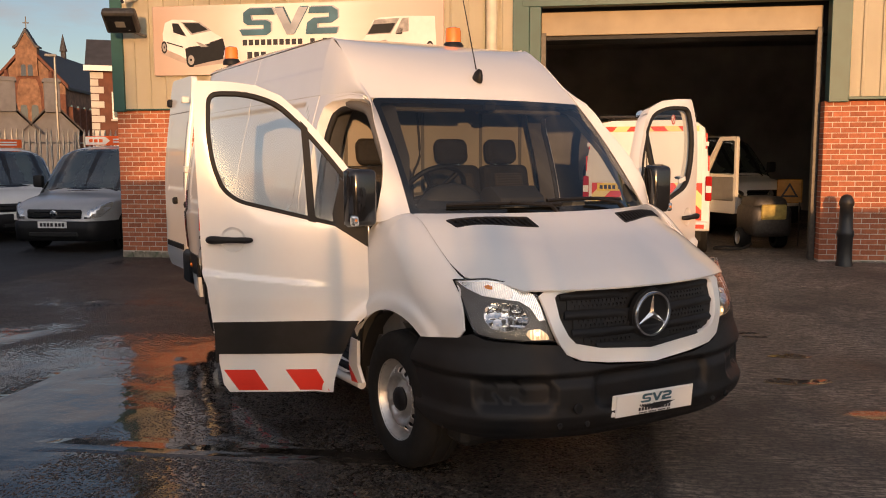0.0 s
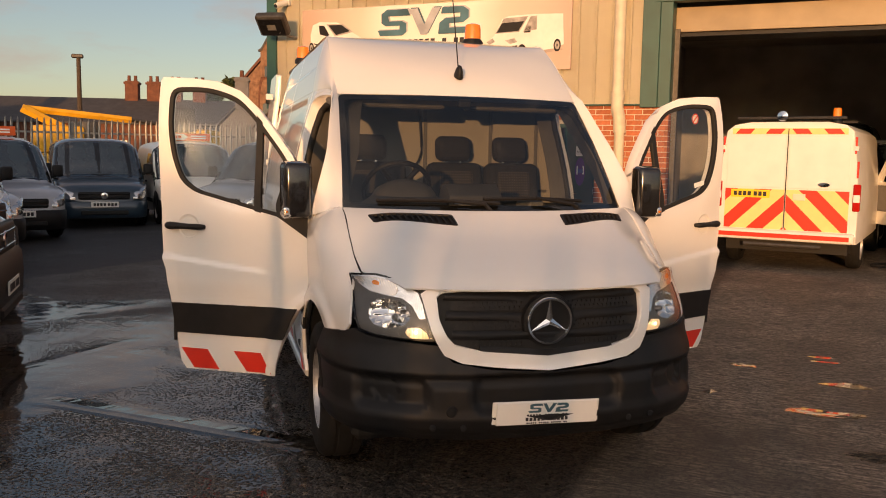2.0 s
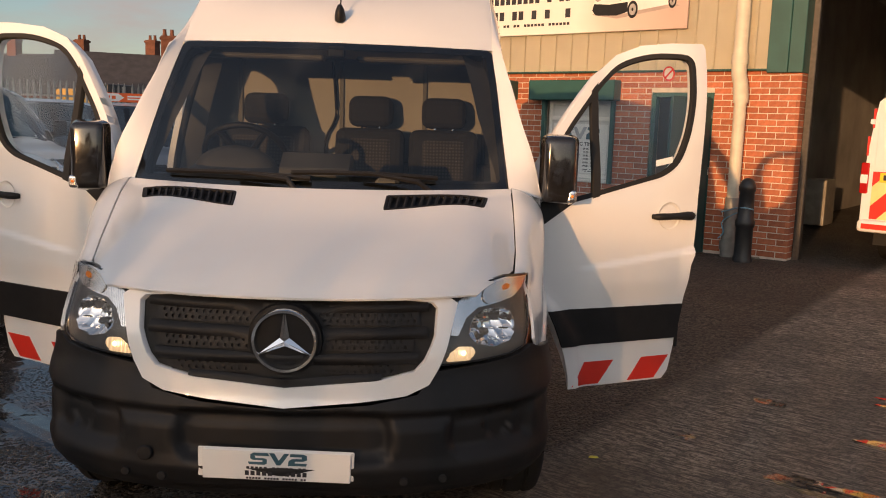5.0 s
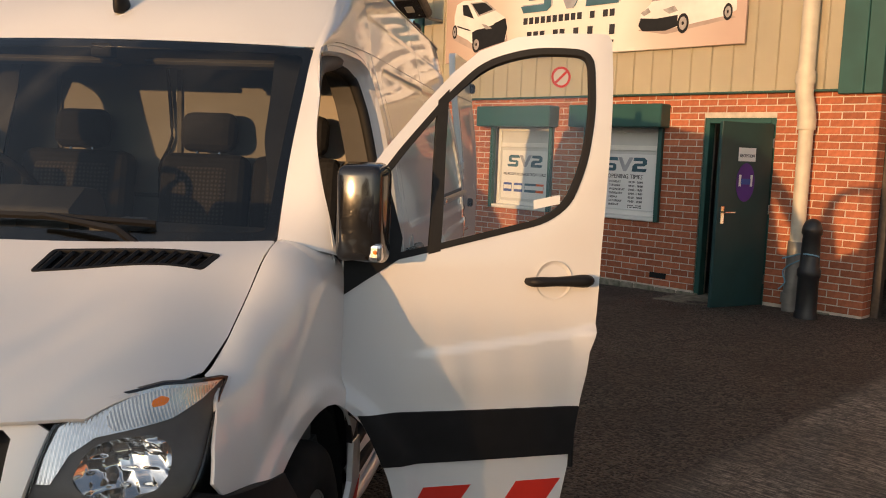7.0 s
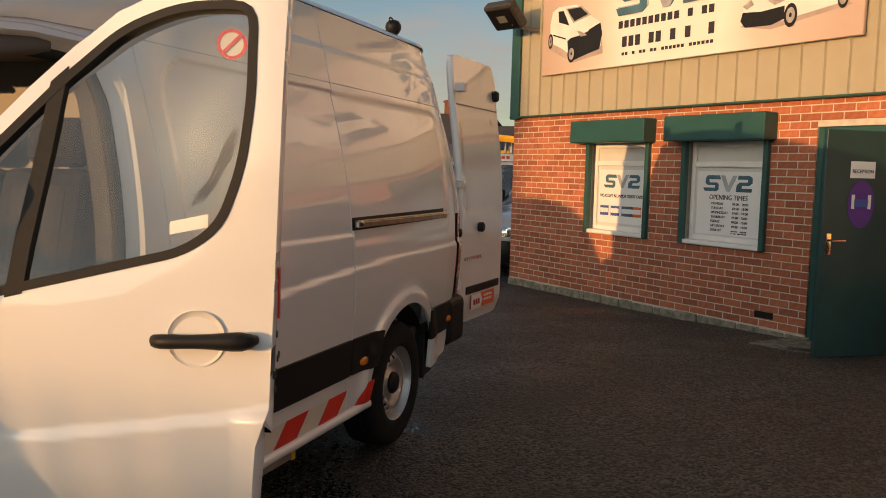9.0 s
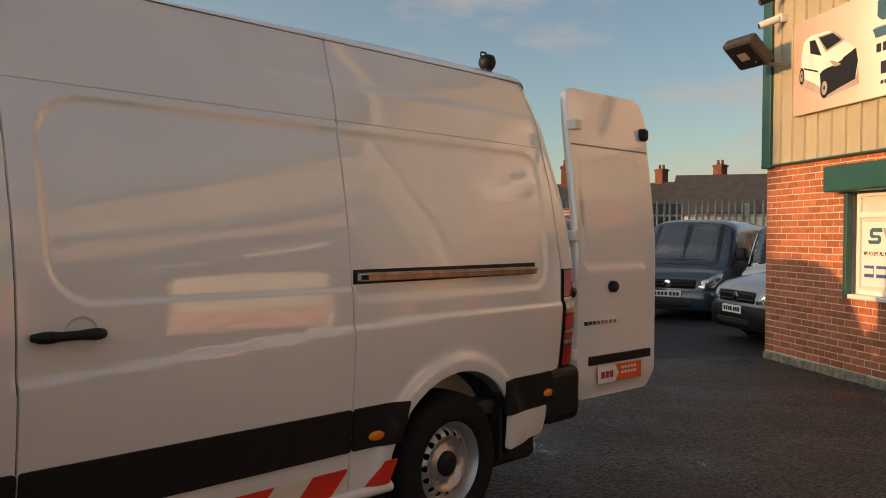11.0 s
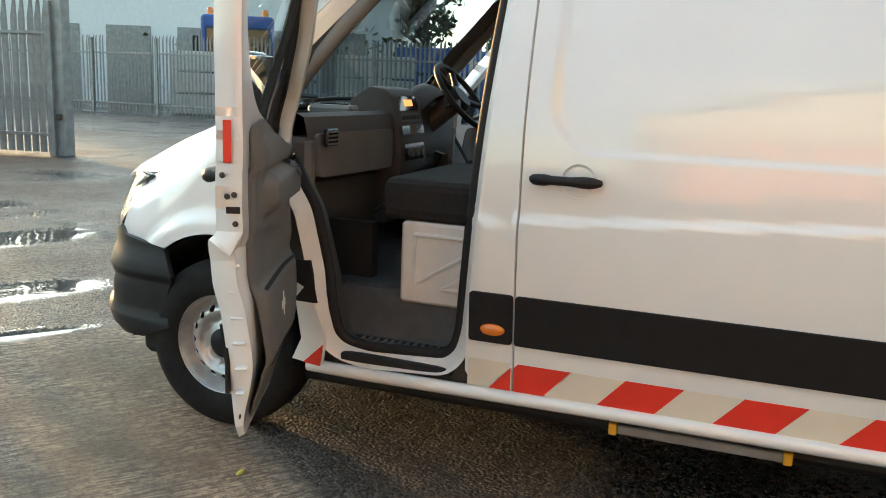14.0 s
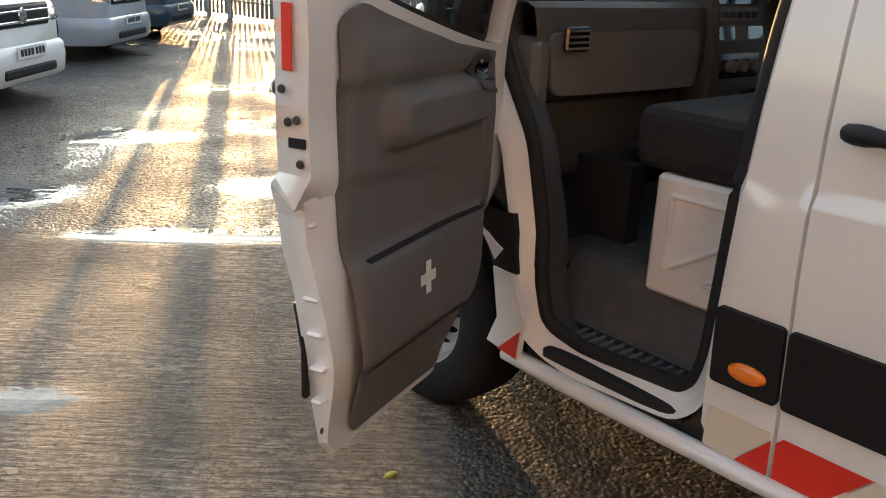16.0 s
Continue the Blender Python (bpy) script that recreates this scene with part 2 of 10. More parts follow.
SIGNBG = sign_ground()
# shutter colour darkened to tan in place of the overhang's shade
SHUTSHADE = mat("shutter_steel_shaded", (0.31, 0.235, 0.145), 0.5, var=0.15, scale=3, bump=0.05, bscale=40)
# yellow and amber made darker in colour to stand in for workshop shade
YELSHADE = mat("yellow_panel_shaded", (0.42, 0.33, 0.10), 0.6, var=0.3, scale=12)
AMBERSHADE = mat("amber_board_shaded", (0.36, 0.17, 0.03), 0.6, var=0.25, scale=9)
SIGNBLUE = mat("sign_letters_blue", (0.05, 0.13, 0.17), 0.35, var=0.5, scale=2.5)
SIGNGREY = mat("sign_letters_grey", (0.42, 0.43, 0.46), 0.35, var=0.3, scale=4)
INK = mat("dark_ink", (0.02, 0.02, 0.025), 0.6)
INKBLUE = mat("blue_ink", (0.05, 0.10, 0.35), 0.6)
INKPURP = mat("purple_ink", (0.10, 0.03, 0.22), 0.6)
CASTIRON = mat("black_bollard_paint", (0.02, 0.02, 0.021), 0.42, var=0.3, scale=9, bump=0.1)
GALV = mat("galvanised_steel", (0.30, 0.295, 0.28), 0.5, 0.55, var=0.25, scale=7)
DARKIN = mat("workshop_wall", (0.26, 0.26, 0.27), 0.85, var=0.3, scale=1.2)
TUBE = mat("fluorescent_tube", (0.9, 0.9, 0.9), 0.4, emit=(1.0, 0.93, 0.82), power=3.0)
SILVER = mat("silver_paint", (0.40, 0.41, 0.43), 0.35, 0.25, var=0.05, coat=0.9)
NAVY = mat("navy_paint", (0.022, 0.048, 0.075), 0.3, var=0.1, coat=0.9)
GREYP = mat("grey_paint", (0.42, 0.44, 0.48), 0.35, 0.15, var=0.05, coat=0.9)
PLATEW = mat("plate_white", (0.78, 0.78, 0.76), 0.35, var=0.03)
PLATEY = mat("plate_yellow", (0.85, 0.60, 0.04), 0.35, var=0.03)
YELLOW = mat("machine_yellow", (0.72, 0.38, 0.03), 0.45, var=0.15, scale=3)
MRED = mat("machine_red", (0.45, 0.04, 0.03), 0.45, var=0.15, scale=3)
ROOFT = mat("roof_slate", (0.055, 0.052, 0.055), 0.7, var=0.3, scale=2, bump=0.4, bscale=12)
FARBRICK = mat("old_brick", (0.145, 0.056, 0.034), 0.9, var=0.3, scale=2.5, bump=0.3, bscale=12)
RENDER = mat("grey_render", (0.17, 0.17, 0.18), 0.9, var=0.2, scale=2)
PALE = mat("pale_render", (0.55, 0.52, 0.46), 0.9, var=0.1, scale=2)
LEAF = mat("leaves", (0.055, 0.075, 0.02), 0.7, var=0.45, scale=1.5, rand=0.0)
BARK = mat("bark", (0.07, 0.05, 0.035), 0.9, var=0.3, scale=8, bump=0.5, bscale=30)
BLUEP = mat("blue_tarpaulin", (0.04, 0.09, 0.28), 0.6, var=0.2, scale=3)

# ---- mesh helpers ----
def link(name, me, parent=None, label="", smooth=False, m=None):
    ob = new(name, me)
    if parent:
        ob.parent = parent
    if m is not None:
        ob.matrix_local = m
    if label:
        ob["label"] = label
    if smooth:
        for p in me.polygons:
            p.use_smooth = True
    return ob


def part(name, bm, material, parent=None, label="", smooth=False, auto=None, tf=None):
    """Links a bmesh as one mesh object under a thing or a part."""
    if tf is not None:
        bm.transform(tf)
    bmesh.ops.recalc_face_normals(bm, faces=bm.faces)
    me = bpy.data.meshes.new(name)
    bm.to_mesh(me)
    bm.free()
    me.materials.append(material)
    ob = link(name, me, parent, label)
    if smooth or auto:
        for p in me.polygons:
            p.use_smooth = True
        if auto:
            me.set_sharp_from_angle(angle=radians(auto))
    return ob


def thing(name, label, category, m=None, group="", kind=""):
    e = new(name)
    if m is not None:
        e.matrix_world = m
    return tagged(e, label, category, group, kind)


def box(bm, lo, hi, bevel=0.0, seg=1, tf=None):
    c = [(a + b) / 2 for a, b in zip(lo, hi)]
    d = [abs(b - a) for a, b in zip(lo, hi)]
    m = Matrix.Translation(c) @ Matrix.Diagonal((*d, 1))
    if tf is not None:
        m = tf @ m
    r = bmesh.ops.create_cube(bm, size=1, matrix=m)
    if bevel:
        es = list({e for v in r["verts"] for e in v.link_edges})
        bmesh.ops.bevel(bm, geom=es, offset=bevel, segments=seg, affect='EDGES', profile=0.5)
    return bm


def nbox(lo, hi, bevel=0.0, seg=1, tf=None):
    return box(bmesh.new(), lo, hi, bevel, seg, tf)


def cyl(bm, a, b, r1, r2=None, n=20, caps=True):
    a, b = Vector(a), Vector(b)
    d = b - a
    q = d.to_track_quat('Z', 'Y').to_matrix().to_4x4()
    bmesh.ops.create_cone(bm, cap_ends=caps, segments=n, radius1=r1, radius2=r1 if r2 is None else r2, depth=d.length, matrix=Matrix.Translation((a + b) / 2) @ q)
    return bm


def lathe(bm, prof, n=32, tf=None, close=False):
    """Turns (r, h) points round z."""
    tf = tf or Matrix()
    rings = []
    for r, h in prof:
        if r < 1e-5:
            rings.append([bm.verts.new(tf @ Vector((0, 0, h)))])
        else:
            rings.append([bm.verts.new(tf @ Vector((r * math.cos(2 * math.pi * i / n), r * math.sin(2 * math.pi * i / n), h))) for i in range(n)])
    pairs = list(zip(rings, rings[1:])) + ([(rings[-1], rings[0])] if close else [])
    for A, B in pairs:
        for i in range(n):
            j = (i + 1) % n
            if len(A) == 1 and len(B) == 1:
                continue
            if len(A) == 1:
                bm.faces.new((A[0], B[i], B[j]))
            elif len(B) == 1:
                bm.faces.new((A[i], B[0], A[j]))
            else:
                bm.faces.new((A[i], B[i], B[j], A[j]))
    return bm


def tube(bm, pts, r, n=8, closed=False):
    """A round bar along points."""
    pts = [Vector(p) for p in pts]
    rings = []
    up = Vector((0, 0, 1))
    k = len(pts)
    for i, p in enumerate(pts):
        if closed:
            d = (pts[(i + 1) % k] - pts[i - 1]).normalized()
        else:
            d = (pts[min(i + 1, k - 1)] - pts[max(i - 1, 0)]).normalized()
        s = d.cross(up)
        if s.length < 1e-3:
            s = d.cross(Vector((1, 0, 0)))
        s.normalize()
        t = s.cross(d)
        rr = r[i] if isinstance(r, (list, tuple)) else r
        rings.append([bm.verts.new(p + s * rr * math.cos(2 * math.pi * j / n) + t * rr * math.sin(2 * math.pi * j / n)) for j in range(n)])
    last = k if closed else k - 1
    for i in range(last):
        A, B = rings[i], rings[(i + 1) % k]
        for j in range(n):
            bm.faces.new((A[j], A[(j + 1) % n], B[(j + 1) % n], B[j]))
    if not closed:
        bm.faces.new(rings[0])
        bm.faces.new(rings[-1][::-1])
    return bm


def extrude_poly(bm, pts, fn0, fn1):
    """A prism from 2D points: fn0 and fn1 give its two ends."""
    A = [bm.verts.new(fn0(a, b)) for a, b in pts]
    B = [bm.verts.new(fn1(a, b)) for a, b in pts]
    bm.faces.new(A)
    bm.faces.new(B[::-1])
    n = len(pts)
    for i in range(n):
        j = (i + 1) % n
        bm.faces.new((A[i], B[i], B[j], A[j]))
    return bm


def spl(xs, ys):
    """A smooth curve through points, as a function."""
    n = len(xs)
    ms = []
    for i in range(n):
        if i == 0:
            ms.append((ys[1] - ys[0]) / (xs[1] - xs[0]))
        elif i == n - 1:
            ms.append((ys[-1] - ys[-2]) / (xs[-1] - xs[-2]))
        else:
            a = (ys[i] - ys[i - 1]) / (xs[i] - xs[i - 1])
            b = (ys[i + 1] - ys[i]) / (xs[i + 1] - xs[i])
            ms.append(0 if a * b <= 0 else 2 * a * b / (a + b))

    def f(x):
        if x <= xs[0]:
            return ys[0] + ms[0] * (x - xs[0])
        if x >= xs[-1]:
            return ys[-1] + ms[-1] * (x - xs[-1])
        i = 0
        while x > xs[i + 1]:
            i += 1
        h = xs[i + 1] - xs[i]
        t = (x - xs[i]) / h
        return ((2 * t ** 3 - 3 * t * t + 1) * ys[i] + (t ** 3 - 2 * t * t + t) * h * ms[i] + (3 * t * t - 2 * t ** 3) * ys[i + 1] + (t ** 3 - t * t) * h * ms[i + 1])
    return f


def curve3(pts, n):
    """n + 1 points along a smooth curve through 3D points, by chord length."""
    pts = [Vector(p) for p in pts]
    d = [0.0]
    for a, b in zip(pts, pts[1:]):
        d.append(d[-1] + (b - a).length)
    fs = [spl(d, [p[k] for p in pts]) for k in range(3)]
    return [Vector((fs[0](d[-1] * i / n), fs[1](d[-1] * i / n), fs[2](d[-1] * i / n))) for i in range(n + 1)]


def smooth01(x, a, b):
    t = min(1.0, max(0.0, (x - a) / (b - a)))
    return t * t * (3 - 2 * t)


def rounded(pts, r, n=5):
    """A polygon with its corners rounded; r is one radius or one for each corner."""
    out = []
    k = len(pts)
    for i in range(k):
        p, a, b = Vector(pts[i]), Vector(pts[i - 1]), Vector(pts[(i + 1) % k])
        rr = r[i] if isinstance(r, (list, tuple)) else r
        if rr <= 0:
            out.append(tuple(p))
            continue
        u, v = (a - p), (b - p)
        q = min(rr, u.length * 0.48, v.length * 0.48)
        s, e = p + u.normalized() * q, p + v.normalized() * q
        for j in range(n + 1):
            t = j / n
            out.append(tuple((1 - t) ** 2 * s + 2 * t * (1 - t) * p + t * t * e))
    return out


def offset_poly(poly, d):
    """The polygon moved inwards by d."""
    k = len(poly)
    area = sum(poly[i][0] * poly[(i + 1) % k][1] - poly[(i + 1) % k][0] * poly[i][1] for i in range(k))
    sg_ = 1 if area > 0 else -1
    out = []
    for i in range(k):
        a, b, c = Vector(poly[i - 1]), Vector(poly[i]), Vector(poly[(i + 1) % k])
        n1 = Vector((-(b - a).y, (b - a).x)).normalized() * sg_
        n2 = Vector((-(c - b).y, (c - b).x)).normalized() * sg_
        n = (n1 + n2)
        n = n.normalized() if n.length > 1e-6 else n1
        out.append(tuple(b + n * d / max(0.5, n.dot(n1))))
    return out


def inside(p, poly):
    x, y = p
    c = False
    j = len(poly) - 1
    for i in range(len(poly)):
        xi, yi = poly[i]
        xj, yj = poly[j]
        if (yi > y) != (yj > y) and x < (xj - xi) * (y - yi) / (yj - yi) + xi:
            c = not c
        j = i
    return c


def resample(poly, step):
    out = []
    k = len(poly)
    for i in range(k):
        a, b = Vector(poly[i]), Vector(poly[(i + 1) % k])
        m = max(1, int((b - a).length / step + 0.5))
        for j in range(m):
            out.append(tuple(a + (b - a) * (j / m)))
    return out


from mathutils import geometry


def surf(name, outline, fn, material, parent=None, holes=(), step=0.06, thick=0.012, centre=(0, 2.6, 1.2), tf=None, label="", back=True, flip=False):
    """A panel of sheet: a 2D outline with holes, laid on the curved surface fn(a, b), with thickness behind it."""
    loops = [resample(outline, step)] + [resample(h, step) for h in holes]
    pts, edges = [], []
    for lp in loops:
        o = len(pts)
        pts += [Vector(p) for p in lp]
        edges += [(o + i, o + (i + 1) % len(lp)) for i in range(len(lp))]
    xs, ys = [p[0] for p in loops[0]], [p[1] for p in loops[0]]
    bnd = np.array([tuple(p) for p in pts])
    na, nb = int((max(xs) - min(xs)) / step), int((max(ys) - min(ys)) / step)
    for i in range(1, na + 1):
        for j in range(1, nb + 1):
            p = (min(xs) + (i - 0.5) * (max(xs) - min(xs)) / na, min(ys) + (j - 0.5) * (max(ys) - min(ys)) / nb)
            if inside(p, loops[0]) and not any(inside(p, h) for h in loops[1:]) and np.min((bnd[:, 0] - p[0]) ** 2 + (bnd[:, 1] - p[1]) ** 2) > (step * 0.45) ** 2:
                pts.append(Vector(p))
    v2, _, f2 = geometry.delaunay_2d_cdt(pts, edges, [], 0, 1e-6)[:3]
    tris = []
    for f in f2:
        c = sum((v2[i] for i in f), Vector((0, 0))) / len(f)
        if inside(c, loops[0]) and not any(inside(c, h) for h in loops[1:]):
            tris.append(tuple(f))
    cen = Vector(centre)
    e = 0.003
    P, N = [], []
    for p in v2:
        a, b = p
        q = Vector(fn(a, b))
        nn = (Vector(fn(a + e, b)) - Vector(fn(a - e, b))).cross(Vector(fn(a, b + e)) - Vector(fn(a, b - e)))
        nn = nn.normalized() if nn.length > 1e-12 else Vector((0, 0, 1))
        if (nn.dot(q - cen) < 0) != flip:
            nn = -nn
        P.append(q)
        N.append(nn)
    out_f = []
    cnt = {}
    ccw = []
    for a, b, c in tris:
        u, w = v2[b] - v2[a], v2[c] - v2[a]
        ccw.append((a, b, c) if u.x * w.y - u.y * w.x >= 0 else (a, c, b))
    turn = sum((P[b] - P[a]).cross(P[c] - P[a]).dot(N[a] + N[b] + N[c]) for a, b, c in ccw) < 0
    for a, b, c in ccw:
        t = (a, c, b) if turn else (a, b, c)
        out_f.append(t)
        for k in range(3):
            cnt[(t[k], t[(k + 1) % 3])] = 1
    nv = len(P)
    verts = list(P)
    faces = list(out_f)
    norms = [tuple(N[i]) for t in out_f for i in t]
    if thick:
        verts += [P[i] - N[i] * thick for i in range(nv)]
        if back:
            for a, b, c in out_f:
                faces.append((c + nv, b + nv, a + nv))
                norms += [tuple(-N[c]), tuple(-N[b]), tuple(-N[a])]
        for (a, b) in cnt:
            if (b, a) not in cnt:
                faces.append((b, a, a + nv, b + nv))
                d = (P[b] - P[a]).cross(N[a])
                d = d.normalized() if d.length > 1e-9 else N[a]
                soft = (d * 0.8 + N[a] * 0.6).normalized()
                norms += [tuple(soft), tuple(soft), tuple(d), tuple(d)]
    if tf is not None:
        verts = [tf @ v for v in verts]
        r3 = tf.to_3x3()
        norms = [tuple(r3 @ Vector(q)) for q in norms]
    if tf is not None and tf.to_3x3().determinant() < 0:
        k = 0
        flipped, turned = [], []
        for f in faces:
            flipped.append(tuple(f[::-1]))
            turned += norms[k:k + len(f)][::-1]
            k += len(f)
        faces, norms = flipped, turned
    me = bpy.data.meshes.new(name)
    me.from_pydata([tuple(v) for v in verts], [], faces)
    for p in me.polygons:
        p.use_smooth = True
    me.normals_split_custom_set(norms)
    me.materials.append(material)
    return link(name, me, parent, label)


def grid(name, fn, nu, nv, material, parent=None, label="", closed_u=False, thick=0.0, tf=None):
    """A smooth sheet fn(u, v) for u, v from 0 to 1."""
    verts = [Vector(fn(i / nu, j / nv)) for i in range(nu + 1) for j in range(nv + 1)]
    if tf is not None:
        verts = [tf @ v for v in verts]
    faces = [(i * (nv + 1) + j, (i + 1) * (nv + 1) + j, (i + 1) * (nv + 1) + j + 1, i * (nv + 1) + j + 1) for i in range(nu) for j in range(nv)]
    me = bpy.data.meshes.new(name)
    me.from_pydata([tuple(v) for v in verts], [], faces)
    bm = bmesh.new()
    bm.from_mesh(me)
    if closed_u:
        bmesh.ops.remove_doubles(bm, verts=bm.verts, dist=1e-5)
    bmesh.ops.recalc_face_normals(bm, faces=bm.faces)
    if thick:
        bmesh.ops.solidify(bm, geom=bm.faces[:], thickness=thick)
    bm.to_mesh(me)
    bm.free()
    for p in me.polygons:
        p.use_smooth = True
    me.set_sharp_from_angle(angle=radians(50))
    me.materials.append(material)
    return link(name, me, parent, label)


def text_mesh(name, body, size, material, m, parent=None, depth=0.002, align='CENTER', width=None, label=""):
    """Letters from the built-in font, as a mesh."""
    cu = bpy.data.curves.new(name, 'FONT')
    cu.body, cu.size, cu.extrude, cu.align_x, cu.align_y, cu.resolution_u = body, size, depth, align, 'CENTER', 2
    tmp = new(name, cu)
    me = bpy.data.meshes.new_from_object(tmp)
    bpy.data.objects.remove(tmp)
    if width and len(me.vertices):
        xs = [v.co.x for v in me.vertices]
        k = width / max(1e-6, max(xs) - min(xs))
        for v in me.vertices:
            v.co.x *= k
    me.materials.clear()
    me.materials.append(material)
    me.transform(m)
    return link(name, me, parent, label)

# ---- ground ----
BM = pose(-0.3, 11.45, 0, 0, 0, -38.5)
BI = BM.inverted()


def pool(x, y):
    """How much of a hollow a place is, 0 to 1 (world metres)."""
    h = 0.0
    # the wet corner of a sunken bay, and the water along its joint
    q = BI @ Vector((x, y, 0))
    wob = 0.10 * noise.noise(Vector((q.x * 2.2, q.y * 2.2, 5)))
    h = smooth01(q.x, 3.05, 3.18) * smooth01(q.x + 3 * wob, 4.7, 3.7) * smooth01(q.y, -9.1, -8.75) * smooth01(q.y + 3 * wob, -6.6, -7.5)
    h = max(h, 0.30 * smooth01(q.x, 1.6, 2.8) * smooth01(q.x + wob, 6.8, 4.6) * smooth01(q.y, -11.0, -9.6) * smooth01(q.y + wob, -4.8, -6.8))
    h = max(h, smooth01(q.x, 3.05, 3.2) * smooth01(q.x + wob, 6.5, 5.9) * smooth01(abs(q.y + 8.53) + 0.3 * wob, 0.15, 0.06))
    for px, py, rx, ry, a, dep in HOLLOWS:
        c, s = math.cos(a), math.sin(a)
        u, v = ((x - px) * c + (y - py) * s) / rx, (-(x - px) * s + (y - py) * c) / ry
        h = max(h, dep / 0.016 * (1 - smooth01(math.hypot(u, v), 0.35, 1.35)))
    return min(1.0, h)


HOLLOWS = [(-3.6, 3.3, 1.0, 0.8, 0.15, 0.016), (-3.4, 5.4, 1.5, 0.5, 0.3, 0.012),
           (-1.3, 3.95, 0.5, 0.3, 0.2, 0.008), (0.75, -1.02, 0.95, 0.13, -0.6, 0.014), (-0.35, -1.55, 0.7, 0.3, -0.6, 0.014),
           (-1.4, -3.2, 0.9, 0.4, -0.6, 0.012), (0.1, -3.6, 0.6, 0.3, -0.5, 0.010), (2.1, 2.4, 0.3, 0.15, 0.4, 0.006),
           (1.4, -2.4, 0.6, 0.3, -0.6, 0.010), (-2.5, -5.0, 0.9, 0.4, -0.6, 0.012), (-4.8, 3.4, 1.0, 0.6, 0.2, 0.012), (2.0, 0.2, 0.25, 0.12, -0.6, 0.007),
           (2.52, 2.24, 0.16, 0.07, -0.6, 0.015), (3.32, 2.32, 0.13, 0.06, -0.6, 0.015), (2.22, 1.02, 0.20, 0.08, -0.6, 0.015), (1.83, 1.62, 0.12, 0.06, -0.6, 0.015), (2.24, 0.95, 0.20, 0.07, -0.6, 0.015), (2.87, 1.53, 0.18, 0.08, -0.6, 0.015), (2.53, 2.19, 0.12, 0.05, -0.6, 0.015), (3.25, 2.17, 0.15, 0.06, -0.6, 0.015), (2.38, 0.93, 0.14, 0.06, -0.6, 0.015)]


def ground_z(s, d):
    """Height of the yard; s along the facade, d into the building."""
    p = BM @ Vector((s, d, 0))
    z = 0.075 * smooth01(s, 2.0, 6.2) * smooth01(d, -5.0, -0.4)
    r = math.hypot(p.x, p.y - 2)
    if r < 22:
        k = 1 - smooth01(r, 14, 22)
        q = pool(p.x, p.y)
        z += k * (1 - 0.93 * q) * (0.007 * noise.noise(Vector((p.x * 1.3, p.y * 1.3, 0))) + 0.0055 * noise.noise(Vector((p.x * 5.5, p.y * 5.5, 3))) + 0.003 * noise.noise(Vector((p.x * 15, p.y * 15, 7))))
        z -= 0.012 * q
    return z


def spaced(lo, hi, step, far):
    a = list(np.arange(lo, hi + 1e-6, step))
    k, g = step, []
    x = hi
    while x < far:
        k *= 1.35
        x += k
        g.append(x)
    k, x, f = step, lo, []
    while x > -far:
        k *= 1.35
        x -= k
        f.append(x)
    return f[::-1] + a + g


gs, gd = spaced(-3, 14, 0.075, 500), spaced(-19, 0.5, 0.075, 500)
gv = [(s, d, ground_z(s, d)) for s in gs for d in gd]
gn = len(gd)
gf = [(i * gn + j, (i + 1) * gn + j, (i + 1) * gn + j + 1, i * gn + j + 1) for i in range(len(gs) - 1) for j in range(gn - 1)]


